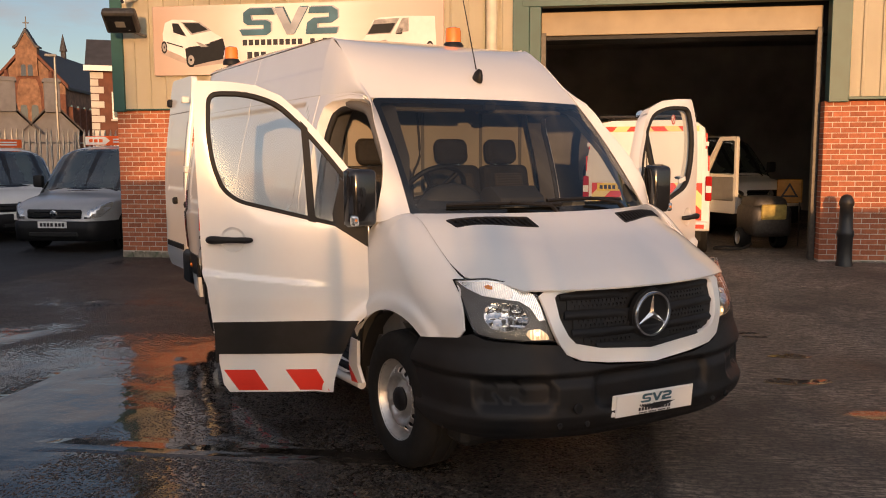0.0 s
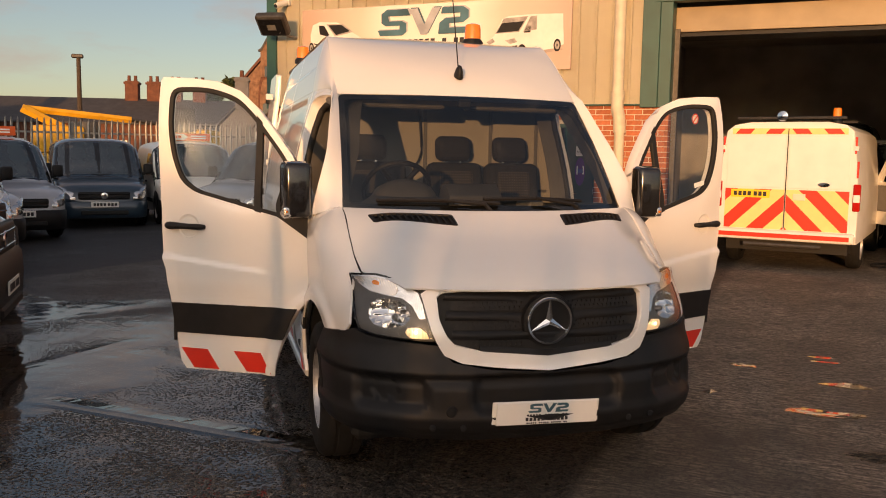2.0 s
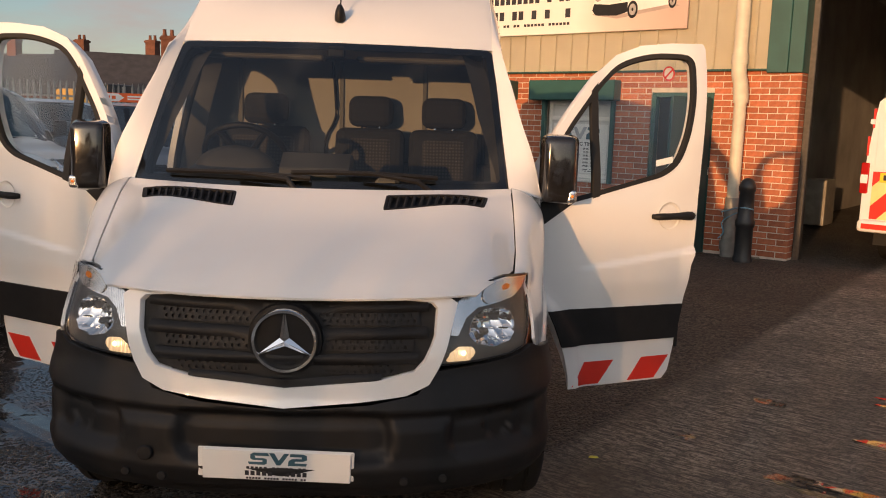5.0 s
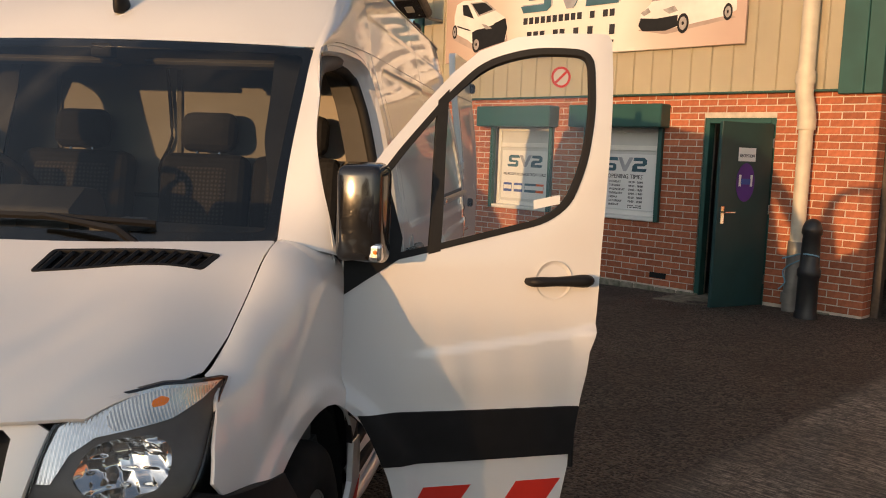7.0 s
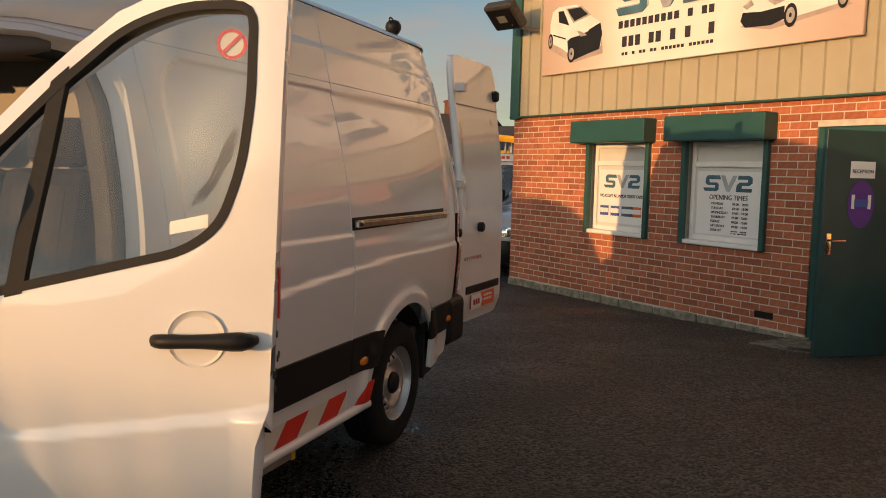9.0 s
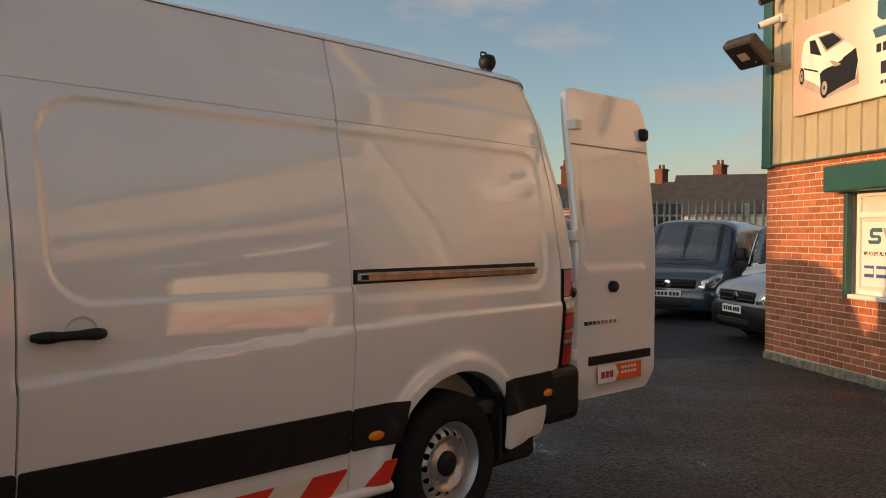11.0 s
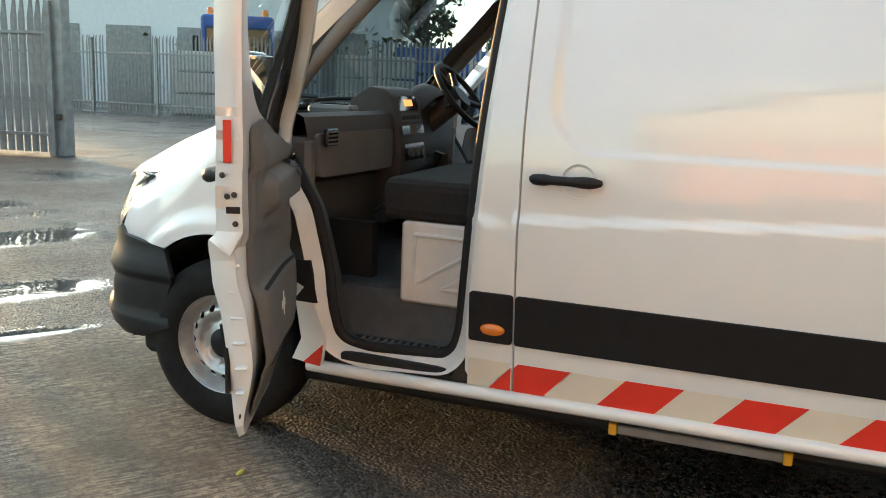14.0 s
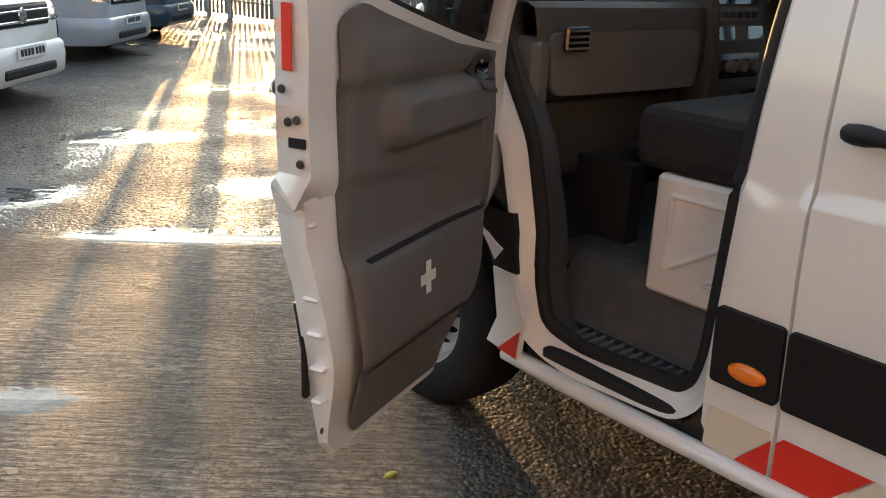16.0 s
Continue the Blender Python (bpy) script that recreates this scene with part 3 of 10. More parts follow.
def ground_material():
    m, n, l, b = nodes_of("wet_yard")
    tc = n.new("ShaderNodeTexCoord")
    sep = n.new("ShaderNodeSeparateXYZ")
    l.new(tc.outputs["Object"], sep.inputs[0])

    def noise_tex(scale, detail=4, rough=0.6, vec=None):
        t = n.new("ShaderNodeTexNoise")
        t.inputs["Scale"].default_value, t.inputs["Detail"].default_value, t.inputs["Roughness"].default_value = scale, detail, rough
        l.new(vec or tc.outputs["Object"], t.inputs["Vector"])
        return t.outputs["Fac"]

    def maprange(src, a, b_, c=0.0, d=1.0):
        t = n.new("ShaderNodeMapRange")
        for k, v in zip((1, 2, 3, 4), (a, b_, c, d)):
            t.inputs[k].default_value = v
        l.new(src, t.inputs[0])
        return t.outputs[0]

    def math_node(op, a, c):
        t = n.new("ShaderNodeMath")
        t.operation = op
        for k, v in enumerate((a, c)):
            if isinstance(v, (int, float)):
                t.inputs[k].default_value = v
            else:
                l.new(v, t.inputs[k])
        return t.outputs[0]

    def mixc(f, a, c):
        t = n.new("ShaderNodeMix")
        t.data_type = 'RGBA'
        l.new(f, t.inputs[0])
        for k, v in ((6, a), (7, c)):
            if isinstance(v, tuple):
                t.inputs[k].default_value = (*v, 1)
            else:
                l.new(v, t.inputs[k])
        return t.outputs[2]

    wob = maprange(noise_tex(0.9, 5), 0, 1, -0.35, 0.35)
    s_w = math_node('ADD', sep.outputs[0], wob)
    d_w = math_node('ADD', sep.outputs[1], math_node('MULTIPLY', wob, 0.25))
    conc = math_node('MULTIPLY', maprange(sep.outputs[0], 7.36, 7.44), maprange(sep.outputs[1], -9.16, -9.10))
    tarm = maprange(s_w, -0.25, -0.4)
    # aggregate asphalt
    vor = n.new("ShaderNodeTexVoronoi")
    vor.inputs["Scale"].default_value = 60
    l.new(tc.outputs["Object"], vor.inputs["Vector"])
    stone = maprange(vor.outputs["Distance"], 0.1, 0.75)
    sepc = n.new("ShaderNodeSeparateColor")
    l.new(vor.outputs["Color"], sepc.inputs[0])
    asp = mixc(maprange(sepc.outputs[0], 0.2, 1.0), (0.016, 0.014, 0.012), (0.15, 0.125, 0.10))
    asp = mixc(maprange(noise_tex(1.1, 6), 0.4, 0.7, 0.0, 0.6), asp, (0.035, 0.029, 0.024))
    # brushed concrete: lines along the facade
    cm = n.new("ShaderNodeMapping")
    cm.inputs["Scale"].default_value = (4.5, 34, 1)
    l.new(tc.outputs["Object"], cm.inputs["Vector"])
    brush = noise_tex(1.6, 6, 0.65, cm.outputs["Vector"])
    con = mixc(maprange(brush, 0.42, 0.60), (0.10, 0.082, 0.065), (0.42, 0.35, 0.275))
    con = mixc(maprange(noise_tex(0.8, 6), 0.42, 0.68), con, (0.095, 0.078, 0.062))
    con = mixc(maprange(noise_tex(30, 5, 0.8), 0.47, 0.58, 0.0, 0.8), con, (0.06, 0.050, 0.042))
    pit = maprange(noise_tex(34, 5, 0.75), 0.58, 0.66)
    con = mixc(math_node('MULTIPLY', pit, 0.6), con, (0.035, 0.030, 0.026))
    tar = mixc(maprange(noise_tex(120, 2), 0.35, 0.7), (0.018, 0.018, 0.02), (0.04, 0.04, 0.042))
    col = mixc(conc, asp, con)
    col = mixc(tarm, col, tar)
    rust = maprange(noise_tex(0.55, 5), 0.6, 0.78, 0, 0.55)
    col = mixc(rust, col, (0.085, 0.05, 0.032))
    # stones and a water film: where the water stands above them the surface is flat and smooth
    stones = math_node('ADD', math_node('MULTIPLY', math_node('SUBTRACT', 1.0, stone), 0.62), math_node('MULTIPLY', noise_tex(26, 5, 0.7), 0.85))
    flat_h = math_node('SUBTRACT', math_node('ADD', math_node('MULTIPLY', brush, 1.1), math_node('MULTIPLY', noise_tex(30, 5, 0.8), 0.6)), math_node('MULTIPLY', pit, 0.12))
    h0 = math_node('ADD', math_node('MULTIPLY', stones, math_node('SUBTRACT', 1.0, conc)), math_node('MULTIPLY', flat_h, conc))
    lvl = math_node('ADD', maprange(noise_tex(0.62, 3, 0.55), 0.35, 0.73, -0.02, 0.86), math_node('MULTIPLY', noise_tex(4.0, 4, 0.6), 0.22))
    lvl = math_node('SUBTRACT', math_node('ADD', lvl, maprange(s_w, 2.2, 6.0, 0.08, -0.17)), math_node('ADD', math_node('MULTIPLY', tarm, 0.2), math_node('MULTIPLY', conc, 0.04)))
    at_n = n.new("ShaderNodeAttribute")
    at_n.attribute_name = "pool"
    lvl = math_node('ADD', lvl, math_node('SUBTRACT', math_node('MULTIPLY', at_n.outputs["Fac"], 1.35), maprange(sep.outputs[1], -7.0, -2.0, 0.0, 0.36)))
    surf_h = math_node('MAXIMUM', h0, lvl)
    water = maprange(math_node('SUBTRACT', lvl, h0), 0.0, 0.04)
    damp = maprange(math_node('SUBTRACT', lvl, h0), -0.55, 0.0)
    rgh = maprange(damp, 0, 1, 0.66, 0.33)
    rgh = math_node('ADD', math_node('MULTIPLY', rgh, math_node('SUBTRACT', 1.0, water)), math_node('MULTIPLY', water, 0.05))
    rgh = math_node('ADD', rgh, math_node('MULTIPLY', math_node('SUBTRACT', conc, math_node('MULTIPLY', conc, water)), 0.14))
    l.new(rgh, b.inputs["Roughness"])
    dark = n.new("ShaderNodeMix")
    dark.data_type, dark.blend_type = 'RGBA', 'MULTIPLY'
    l.new(maprange(damp, 0, 1, 0.0, 0.75), dark.inputs[0])
    l.new(col, dark.inputs[6])
    dark.inputs[7].default_value = (0.5, 0.47, 0.45, 1)
    l.new(dark.outputs[2], b.inputs["Base Color"])
    b.inputs["Specular IOR Level"].default_value = 0.45
    bp = n.new("ShaderNodeBump")
    bp.inputs["Strength"].default_value, bp.inputs["Distance"].default_value = 1.0, 0.015
    l.new(surf_h, bp.inputs["Height"])
    l.new(bp.outputs["Normal"], b.inputs["Normal"])
    return m


me = bpy.data.meshes.new("ground")
me.from_pydata(gv, [], gf)
me.polygons.foreach_set("use_smooth", [True] * len(me.polygons))
pl_a = me.attributes.new("pool", 'FLOAT', 'POINT')
pl_a.data.foreach_set("value", [pool(*(BM @ Vector((a, b, 0)))[:2]) if abs(a) < 30 and abs(b) < 30 else 0.0 for a, b, _ in gv])
me.materials.append(ground_material())
ground = link("ground", me, m=BM)
tagged(ground, "wet yard of patched asphalt, brushed concrete and dark tarmac", "ground", kind="structure")

# ---- building ----
S0, S1, S2, S3 = -0.2, 6.45, 10.45, 17.0
CLADZ, TOPZ = 2.33, 4.75
OPEN = [(1.42, 2.46, 0.86, 2.0), (3.0, 4.08, 0.86, 2.0), (4.60, 5.43, 0.0, 2.07)]


def wall_pieces(s0, s1, z0, z1, openings):
    """Boxes that fill a wall round its openings."""
    xs = sorted({s0, s1, *[v for o in openings for v in o[:2]]})
    out = []
    for a, b in zip(xs, xs[1:]):
        cur = z0
        for o in sorted([o for o in openings if o[0] <= a + 1e-6 and o[1] >= b - 1e-6], key=lambda o: o[2]):
            if o[2] > cur + 1e-6:
                out.append((a, b, cur, o[2]))
            cur = o[3]
        if cur < z1 - 1e-6:
            out.append((a, b, cur, z1))
    return out


bm = bmesh.new()
for a, b, z0, z1 in wall_pieces(S0, S1, -0.1, CLADZ, OPEN):
    box(bm, (a, 0.0045, z0), (b, 0.28, z1))
box(bm, (S2, 0.0045, -0.1), (S3, 0.28, CLADZ))
box(bm, (S0, 0.28, -0.1), (S0 + 0.28, 14, CLADZ))
wall = part("wall_front", bm, MORTAR)
wall.matrix_world = BM
tagged(wall, "red brick wall in stretcher bond under cream cladding", "wall", kind="structure")


def brick_rows(s0, s1, z0, rows, openings):
    out = []
    for i in range(rows):
        z = z0 + i * 0.075
        x = s0 - (0.1125 if i % 2 else 0)
        while x < s1:
            a, b = max(x, s0), min(x + 0.215, s1)
            x += 0.225
            segs = [(a, b)]
            for o in openings:
                if o[2] < z + 0.06 and o[3] > z + 0.005:
                    nxt = []
                    for p, q in segs:
                        if q <= o[0] or p >= o[1]:
                            nxt.append((p, q))
                        else:
                            if p < o[0]:
                                nxt.append((p, o[0]))
                            if q > o[1]:
                                nxt.append((o[1], q))
                    segs = nxt
            out += [(p, q, z) for p, q in segs if q - p > 0.03]
    return out


def brick_geo(a, b, z0, z1, depth=0.05, c=0.004, y=0.0):
    v = [(a, y + depth, z0), (b, y + depth, z0), (b, y + depth, z1), (a, y + depth, z1), (a, y + c, z0), (b, y + c, z0), (b, y + c, z1), (a, y + c, z1),
         (a + c, y, z0 + c), (b - c, y, z0 + c), (b - c, y, z1 - c), (a + c, y, z1 - c)]
    f = [(8, 9, 10, 11), (4, 5, 9, 8), (5, 6, 10, 9), (6, 7, 11, 10), (7, 4, 8, 11), (0, 1, 5, 4), (1, 2, 6, 5), (2, 3, 7, 6), (3, 0, 4, 7)]
    return v, f


def joined_bricks(name, rows, material, parent, y=0.0):
    V, Fc = [], []
    for a, b, z in rows:
        v, f = brick_geo(a, b, z, z + 0.065, y=y + random.uniform(-0.0015, 0.0015))
        o = len(V)
        V += v
        Fc += [tuple(i + o for i in q) for q in f]
    me = bpy.data.meshes.new(name)
    me.from_pydata(V, [], Fc)
    me.materials.append(material)
    return tagged(link(name, me, parent), "weathered red bricks with pale joints", kind="stuff")


BRICKJ = mat("red_brick_joined", (0.40, 0.125, 0.06), 0.85, var=0.22, scale=18, bump=0.6, bscale=120, rand=0.22, island=True)
rows_near = brick_rows(S0, S1, 0.105, 30, OPEN)
WALL_PIECES = [r for r in rows_near if r[0] > 3.9]      # the stretch by the door
joined_bricks("bricks", [r for r in rows_near if r[0] <= 3.9], BRICKJ, wall)
joined_bricks("bricks", brick_rows(S2, S3, 0.105, 30, []), BRICKJ, wall)
# the pillar's return into the doorway
V, Fc = [], []
for i in range(30):
    for a, b in (((0.0, 0.10), (0.11, 0.28)) if i % 2 else ((0.0, 0.215), (0.225, 0.28))):
        v, f = brick_geo(a, b, 0.105 + i * 0.075, 0.17 + i * 0.075)
        o = len(V)
        V += [(S1 + 0.008 - y, x, z) for x, y, z in v] + [(S2 - 0.008 + y, x, z) for x, y, z in v]
        Fc += [tuple(k + o for k in q) for q in f] + [tuple(k + o + 12 for k in q) for q in f]
me = bpy.data.meshes.new("bricks")
me.from_pydata(V, [], Fc)
me.materials.append(BRICKJ)
tagged(link("bricks", me, wall), "red bricks round the workshop doorway", kind="stuff")
# rough plinth stones
bm = bmesh.new()
x = S0
while x < S3:
    L_ = random.uniform(0.16, 0.34)
    if not (4.5 < x < 5.5 or S1 - 0.1 < x + L_ and x < S2):
        box(bm, (x, random.uniform(-0.035, -0.015), -0.1), (min(x + L_ - 0.012, S3), 0.05, 0.098 + random.uniform(-0.02, 0.0)), 0.012)
    x += L_
ob = part("plinth", bm, RUBBLE)
ob.matrix_world = BM
tagged(ob, "uneven mossy stone plinth under the brick wall", "plinth", kind="structure")


def cladding(s0, s1, z0, z1, y0):
    bm = bmesh.new()
    prof = []
    s = s0
    while s < s1 - 1e-6:
        for ds, dy in ((0, 0), (0.17, 0), (0.18, -0.022), (0.205, -0.022), (0.215, 0)):
            if s + ds <= s1:
                prof.append((s + ds, y0 + dy))
        s += 0.25
    prof.append((s1, y0))
    lo = [bm.verts.new((a, b, z0)) for a, b in prof]
    hi = [bm.verts.new((a, b, z1)) for a, b in prof]
    for i in range(len(prof) - 1):
        bm.faces.new((lo[i], lo[i + 1], hi[i + 1], hi[i]))
    bmesh.ops.solidify(bm, geom=bm.faces[:], thickness=0.012)
    return bm


clad = part("cladding", cladding(S0 + 0.15, 6.08, CLADZ + 0.02, TOPZ, -0.03), CLAD)
clad.matrix_world = BM
tagged(clad, "cream ribbed steel cladding above the brick", "cladding", kind="structure")
clad = part("cladding", cladding(10.72, S3, CLADZ + 0.06, TOPZ, -0.03), CLAD)
clad.matrix_world = BM
tagged(clad, "cream ribbed steel cladding beside the doorway", "cladding", kind="structure")
clad = part("cladding", cladding(6.0, 10.8, 3.9, TOPZ, -0.03), CLAD)
clad.matrix_world = BM
tagged(clad, "cream ribbed steel cladding over the doorway", "cladding", kind="structure")


def trim(name, lo, hi, material, label, bevel=0.006):
    ob = part(name, nbox(lo, hi, bevel), material)
    ob.matrix_world = BM
    return tagged(ob, label, "trim", kind="structure")


trim("trim_corner", (S0 - 0.02, -0.07, CLADZ - 0.02), (S0 + 0.17, 0.1, TOPZ), GREEN, "dark green corner flashing")
trim("trim_drip", (S0 - 0.03, -0.07, CLADZ - 0.005), (S1 - 0.33, 0.03, CLADZ + 0.018), GREEN, "dark green drip flashing over the brick")
trim("trim_drip", (10.72, -0.09, CLADZ + 0.03), (S3, 0.03, CLADZ + 0.07), GREEN, "dark green drip flashing over the brick")
trim("trim_door_side", (6.06, -0.075, CLADZ - 0.03), (6.30, 0.10, 3.95), GREEN, "pale green flashing beside the doorway")
trim("trim_door_side", (6.301, -0.06, CLADZ - 0.03), (6.47, 0.34, 3.95), GREEN, "dark green reveal of the doorway")
trim("trim_door_side", (10.47, -0.075, CLADZ), (10.74, 0.12, 3.95), GREEN, "pale green flashing beside the doorway")
trim("trim_door_head", (6.2, -0.08, 3.74), (10.6, 0.1, 3.92), GREEN, "dark green flashing over the doorway")
trim("trim_eave", (S0 - 0.1, -0.2, TOPZ), (S3, 0.2, TOPZ + 0.18), GREEN, "dark green eaves gutter")
trim("shutter_curtain", (S1 + 0.02, 0.22, 3.36), (S2 - 0.02, 0.27, 3.70), SHUTSHADE, "slatted roller shutter, rolled up, darkened to tan to look shaded")
trim("shutter_box", (S1 - 0.1, 0.28, 3.30), (S2 + 0.1, 0.8, 3.9), BLACK, "dark shutter housing over the doorway")
trim("shutter_guide", (S1 + 0.01, 0.20, 0), (S1 + 0.09, 0.30, 3.4), DARKMET, "rusty dark shutter guide rail")
trim("shutter_guide", (S2 - 0.09, 0.20, 0), (S2 - 0.01, 0.30, 3.4), DARKMET, "rusty dark shutter guide rail")
roof = part("roof", nbox((S0, 0.28, TOPZ), (S3, 14, TOPZ + 0.1)), DARKMET)
roof.matrix_world = BM
tagged(roof, "grey sheet roof of the unit", "roof", kind="structure")
# workshop room
for nm, lo, hi in (("wall_workshop", (4.9, 0.3, 0), (5.0, 12, TOPZ)), ("wall_workshop", (14.6, 0.3, 0), (14.7, 12, TOPZ)), ("wall_workshop", (4.9, 12, 0), (14.7, 12.1, TOPZ)),
                   ("wall_office", (S0 + 0.3, 2.4, 0), (4.9, 2.5, 2.6)), ("wall_side", (S0, 0.28, CLADZ), (S0 + 0.1, 14, TOPZ)), ("wall_side", (S3 - 0.1, 0.28, 0), (S3, 14, TOPZ))):
    ob = part(nm, nbox(lo, hi), DARKIN)
    ob.matrix_world = BM
    tagged(ob, "dim painted block wall inside the unit", "wall", kind="structure")
ob = part("ceiling", nbox((4.9, 0.8, TOPZ - 0.2), (14.7, 12, TOPZ - 0.05)), DARKIN)
ob.matrix_world = BM
tagged(ob, "dark workshop ceiling", "ceiling", kind="structure")
ob = part("ceiling", nbox((S0 + 0.3, 0.28, 2.6), (4.9, 2.5, 2.7)), DARKIN)
ob.matrix_world = BM
tagged(ob, "office ceiling", "ceiling", kind="structure")
for s, d, z in ((8.6, 5.0, 4.2), (11.5, 7.0, 4.4), (7.2, 2.2, 3.95)):
    lt = thing("tube_light", "slim white fluorescent tube light on the workshop ceiling", "lamp", BM @ Matrix.Translation((s, d, z)), group="workshop lights")
    part("housing", nbox((-0.75, -0.06, 0.03), (0.75, 0.06, 0.09), 0.01), UPVC, lt)
    part("tube", cyl(bmesh.new(), (-0.72, 0, 0.01), (0.72, 0, 0.01), 0.016, n=10), TUBE, lt)
    part("hanger", cyl(bmesh.new(), (0, 0, 0.08), (0, 0, TOPZ - 0.2 - z), 0.008, n=6), DARKMET, lt)


def window_unit(name, s0, s1, z0, z1, label):
    w = thing(name, label, "window", BM, kind="structure")
    f = 0.055
    part("window_frame", box(box(box(box(box(bmesh.new(), (s0, 0.06, z0), (s0 + f, 0.13, z1), 0.006), (s1 - f, 0.06, z0), (s1, 0.13, z1), 0.006), (s0 + f, 0.06, z0), (s1 - f, 0.13, z0 + f), 0.006), (s0 + f, 0.06, z1 - f), (s1 - f, 0.13, z1), 0.006), (s0 + f, 0.06, z1 - 0.27), (s1 - f, 0.13, z1 - 0.21), 0.006), UPVC, w)
    part("window_sill", nbox((s0 - 0.03, -0.03, z0 - 0.05), (s1 + 0.03, 0.13, z0 - 0.002), 0.008), UPVC, w)
    part("pane", nbox((s0 + f, 0.09, z1 - 0.21), (s1 - f, 0.1, z1 - f)), POSTER, w, "pale blind behind the top pane")
    part("pane", nbox((s0 + f, 0.085, z0 + f), (s1 - f, 0.095, z1 - 0.27)), POSTER, w, "white poster film behind the pane")
    for a in (s0 - 0.06, s1 + 0.005):
        part("guide_rail", nbox((a, -0.05, z0 - 0.05), (a + 0.055, 0.02, 1.97), 0.005), GREEN, w, "dark green shutter guide rail")
    part("shutter_box", nbox((s0 - 0.2, -0.2, 1.955), (s1 + 0.12, 0.02, 2.225), 0.012), GREEN, w, "dark green roller shutter box")
    return w


w1 = window_unit("window_1", 1.46, 2.42, 0.9, 1.955, "white plastic window with a card-payment poster under a green shutter box")
w2 = window_unit("window_2", 3.04, 4.04, 0.9, 1.955, "white plastic window with an opening-times poster under a green shutter box")
POST = Matrix.Rotation(radians(90), 4, 'X')


def front(s, z, y):
    return Matrix.Translation((s, y, z)) @ POST


def swoosh(name, s, z, w, h, y, parent, m1, m2, depth=0.012):
    """Three slanted chunky strokes, a two-tone mark."""
    k = w / 3.3

    def poly(pts, mt):
        bm = bmesh.new()
        extrude_poly(bm, pts, lambda a, b: (s + a * k, y, z + b * h), lambda a, b: (s + a * k, y + depth, z + b * h))
        part("mark_stroke", bm, mt, parent)
    poly([(0.0, 0.0), (0.85, 0.0), (1.0, 0.12), (1.0, 0.45), (0.85, 0.55), (0.35, 0.55), (0.3, 0.75), (1.15, 0.75), (1.05, 1.0), (0.25, 1.0), (0.05, 0.85), (0.05, 0.5), (0.2, 0.38), (0.75, 0.38), (0.75, 0.22), (-0.1, 0.22)], m1)
    poly([(1.12, 1.0), (1.42, 1.0), (1.68, 0.38), (1.98, 1.0), (2.28, 1.0), (1.78, 0.0), (1.55, 0.0)], m2)
    poly([(2.2, 0.0), (3.25, 0.0), (3.3, 0.22), (2.6, 0.22), (2.6, 0.38), (3.1, 0.4), (3.3, 0.55), (3.3, 0.85), (3.1, 1.0), (2.35, 1.0), (2.3, 0.76), (3.0, 0.76), (3.0, 0.6), (2.45, 0.58), (2.25, 0.42)], m1)


def bars(s, z, w, h, n, y, parent, material, seed=1, depth=0.002):
    """Unreadable or private writing: plain bars of its size."""
    rnd = random.Random(seed)
    cw = w / n
    for i in range(n):
        if rnd.random() < 0.14:
            continue
        part("writing_bar", nbox((s + i * cw, y, z - h / 2), (s + i * cw + cw * 0.72, y + depth, z + h / 2)), material, parent)


PY = 0.082
bmp = bmesh.new()
box(bmp, (1.53, PY, 0.99), (2.35, PY + 0.002, 1.64))
part("poster", bmp, PLATEW, w1, "white card-payment poster")
swoosh("mark", 1.64, 1.42, 0.6, 0.16, PY - 0.003, w1, SIGNBLUE, SIGNGREY, 0.002)
text_mesh("writing", "WE ACCEPT ALL MAJOR CREDIT CARDS", 0.055, INK, front(1.94, 1.32, PY - 0.002), w1, width=0.76)
for i, (mt, ww) in enumerate(((INKBLUE, 0.15), (INKBLUE, 0.15), (SIGNBLUE, 0.2), (MRED, 0.14))):
    part("card_mark", nbox((1.57 + i * 0.19, PY - 0.003, 1.08), (1.57 + i * 0.19 + ww, PY - 0.001, 1.2)), mt if i != 3 else ORANGE, w1)
    part("card_mark", nbox((1.575 + i * 0.19, PY - 0.005, 1.115), (1.565 + i * 0.19 + ww, PY - 0.003, 1.17)), PLATEW, w1)
part("poster", nbox((3.12, PY, 0.97), (3.96, PY + 0.002, 1.64)), PLATEW, w2, "white opening-times poster")
swoosh("mark", 3.22, 1.43, 0.62, 0.17, PY - 0.003, w2, SIGNBLUE, SIGNGREY, 0.002)
text_mesh("writing", "OPENING TIMES", 0.075, INK, front(3.54, 1.365, PY - 0.002), w2, width=0.5)
for i, day in enumerate(("MONDAY", "TUESDAY", "WEDNESDAY", "THURSDAY", "FRIDAY", "SATURDAY", "SUNDAY")):
    z = 1.30 - i * 0.047
    text_mesh("writing", day, 0.038, INK, front(3.32, z, PY - 0.002), w2, align='LEFT')
    if i < 6:
        text_mesh("writing", "09:00 - 18:00", 0.038, INK, front(3.60, z, PY - 0.002), w2, align='LEFT')
bars(3.6, 1.018, 0.2, 0.012, 12, PY - 0.003, w2, INK, 3)
bars(3.6, 0.995, 0.2, 0.012, 12, PY - 0.003, w2, INK, 4)

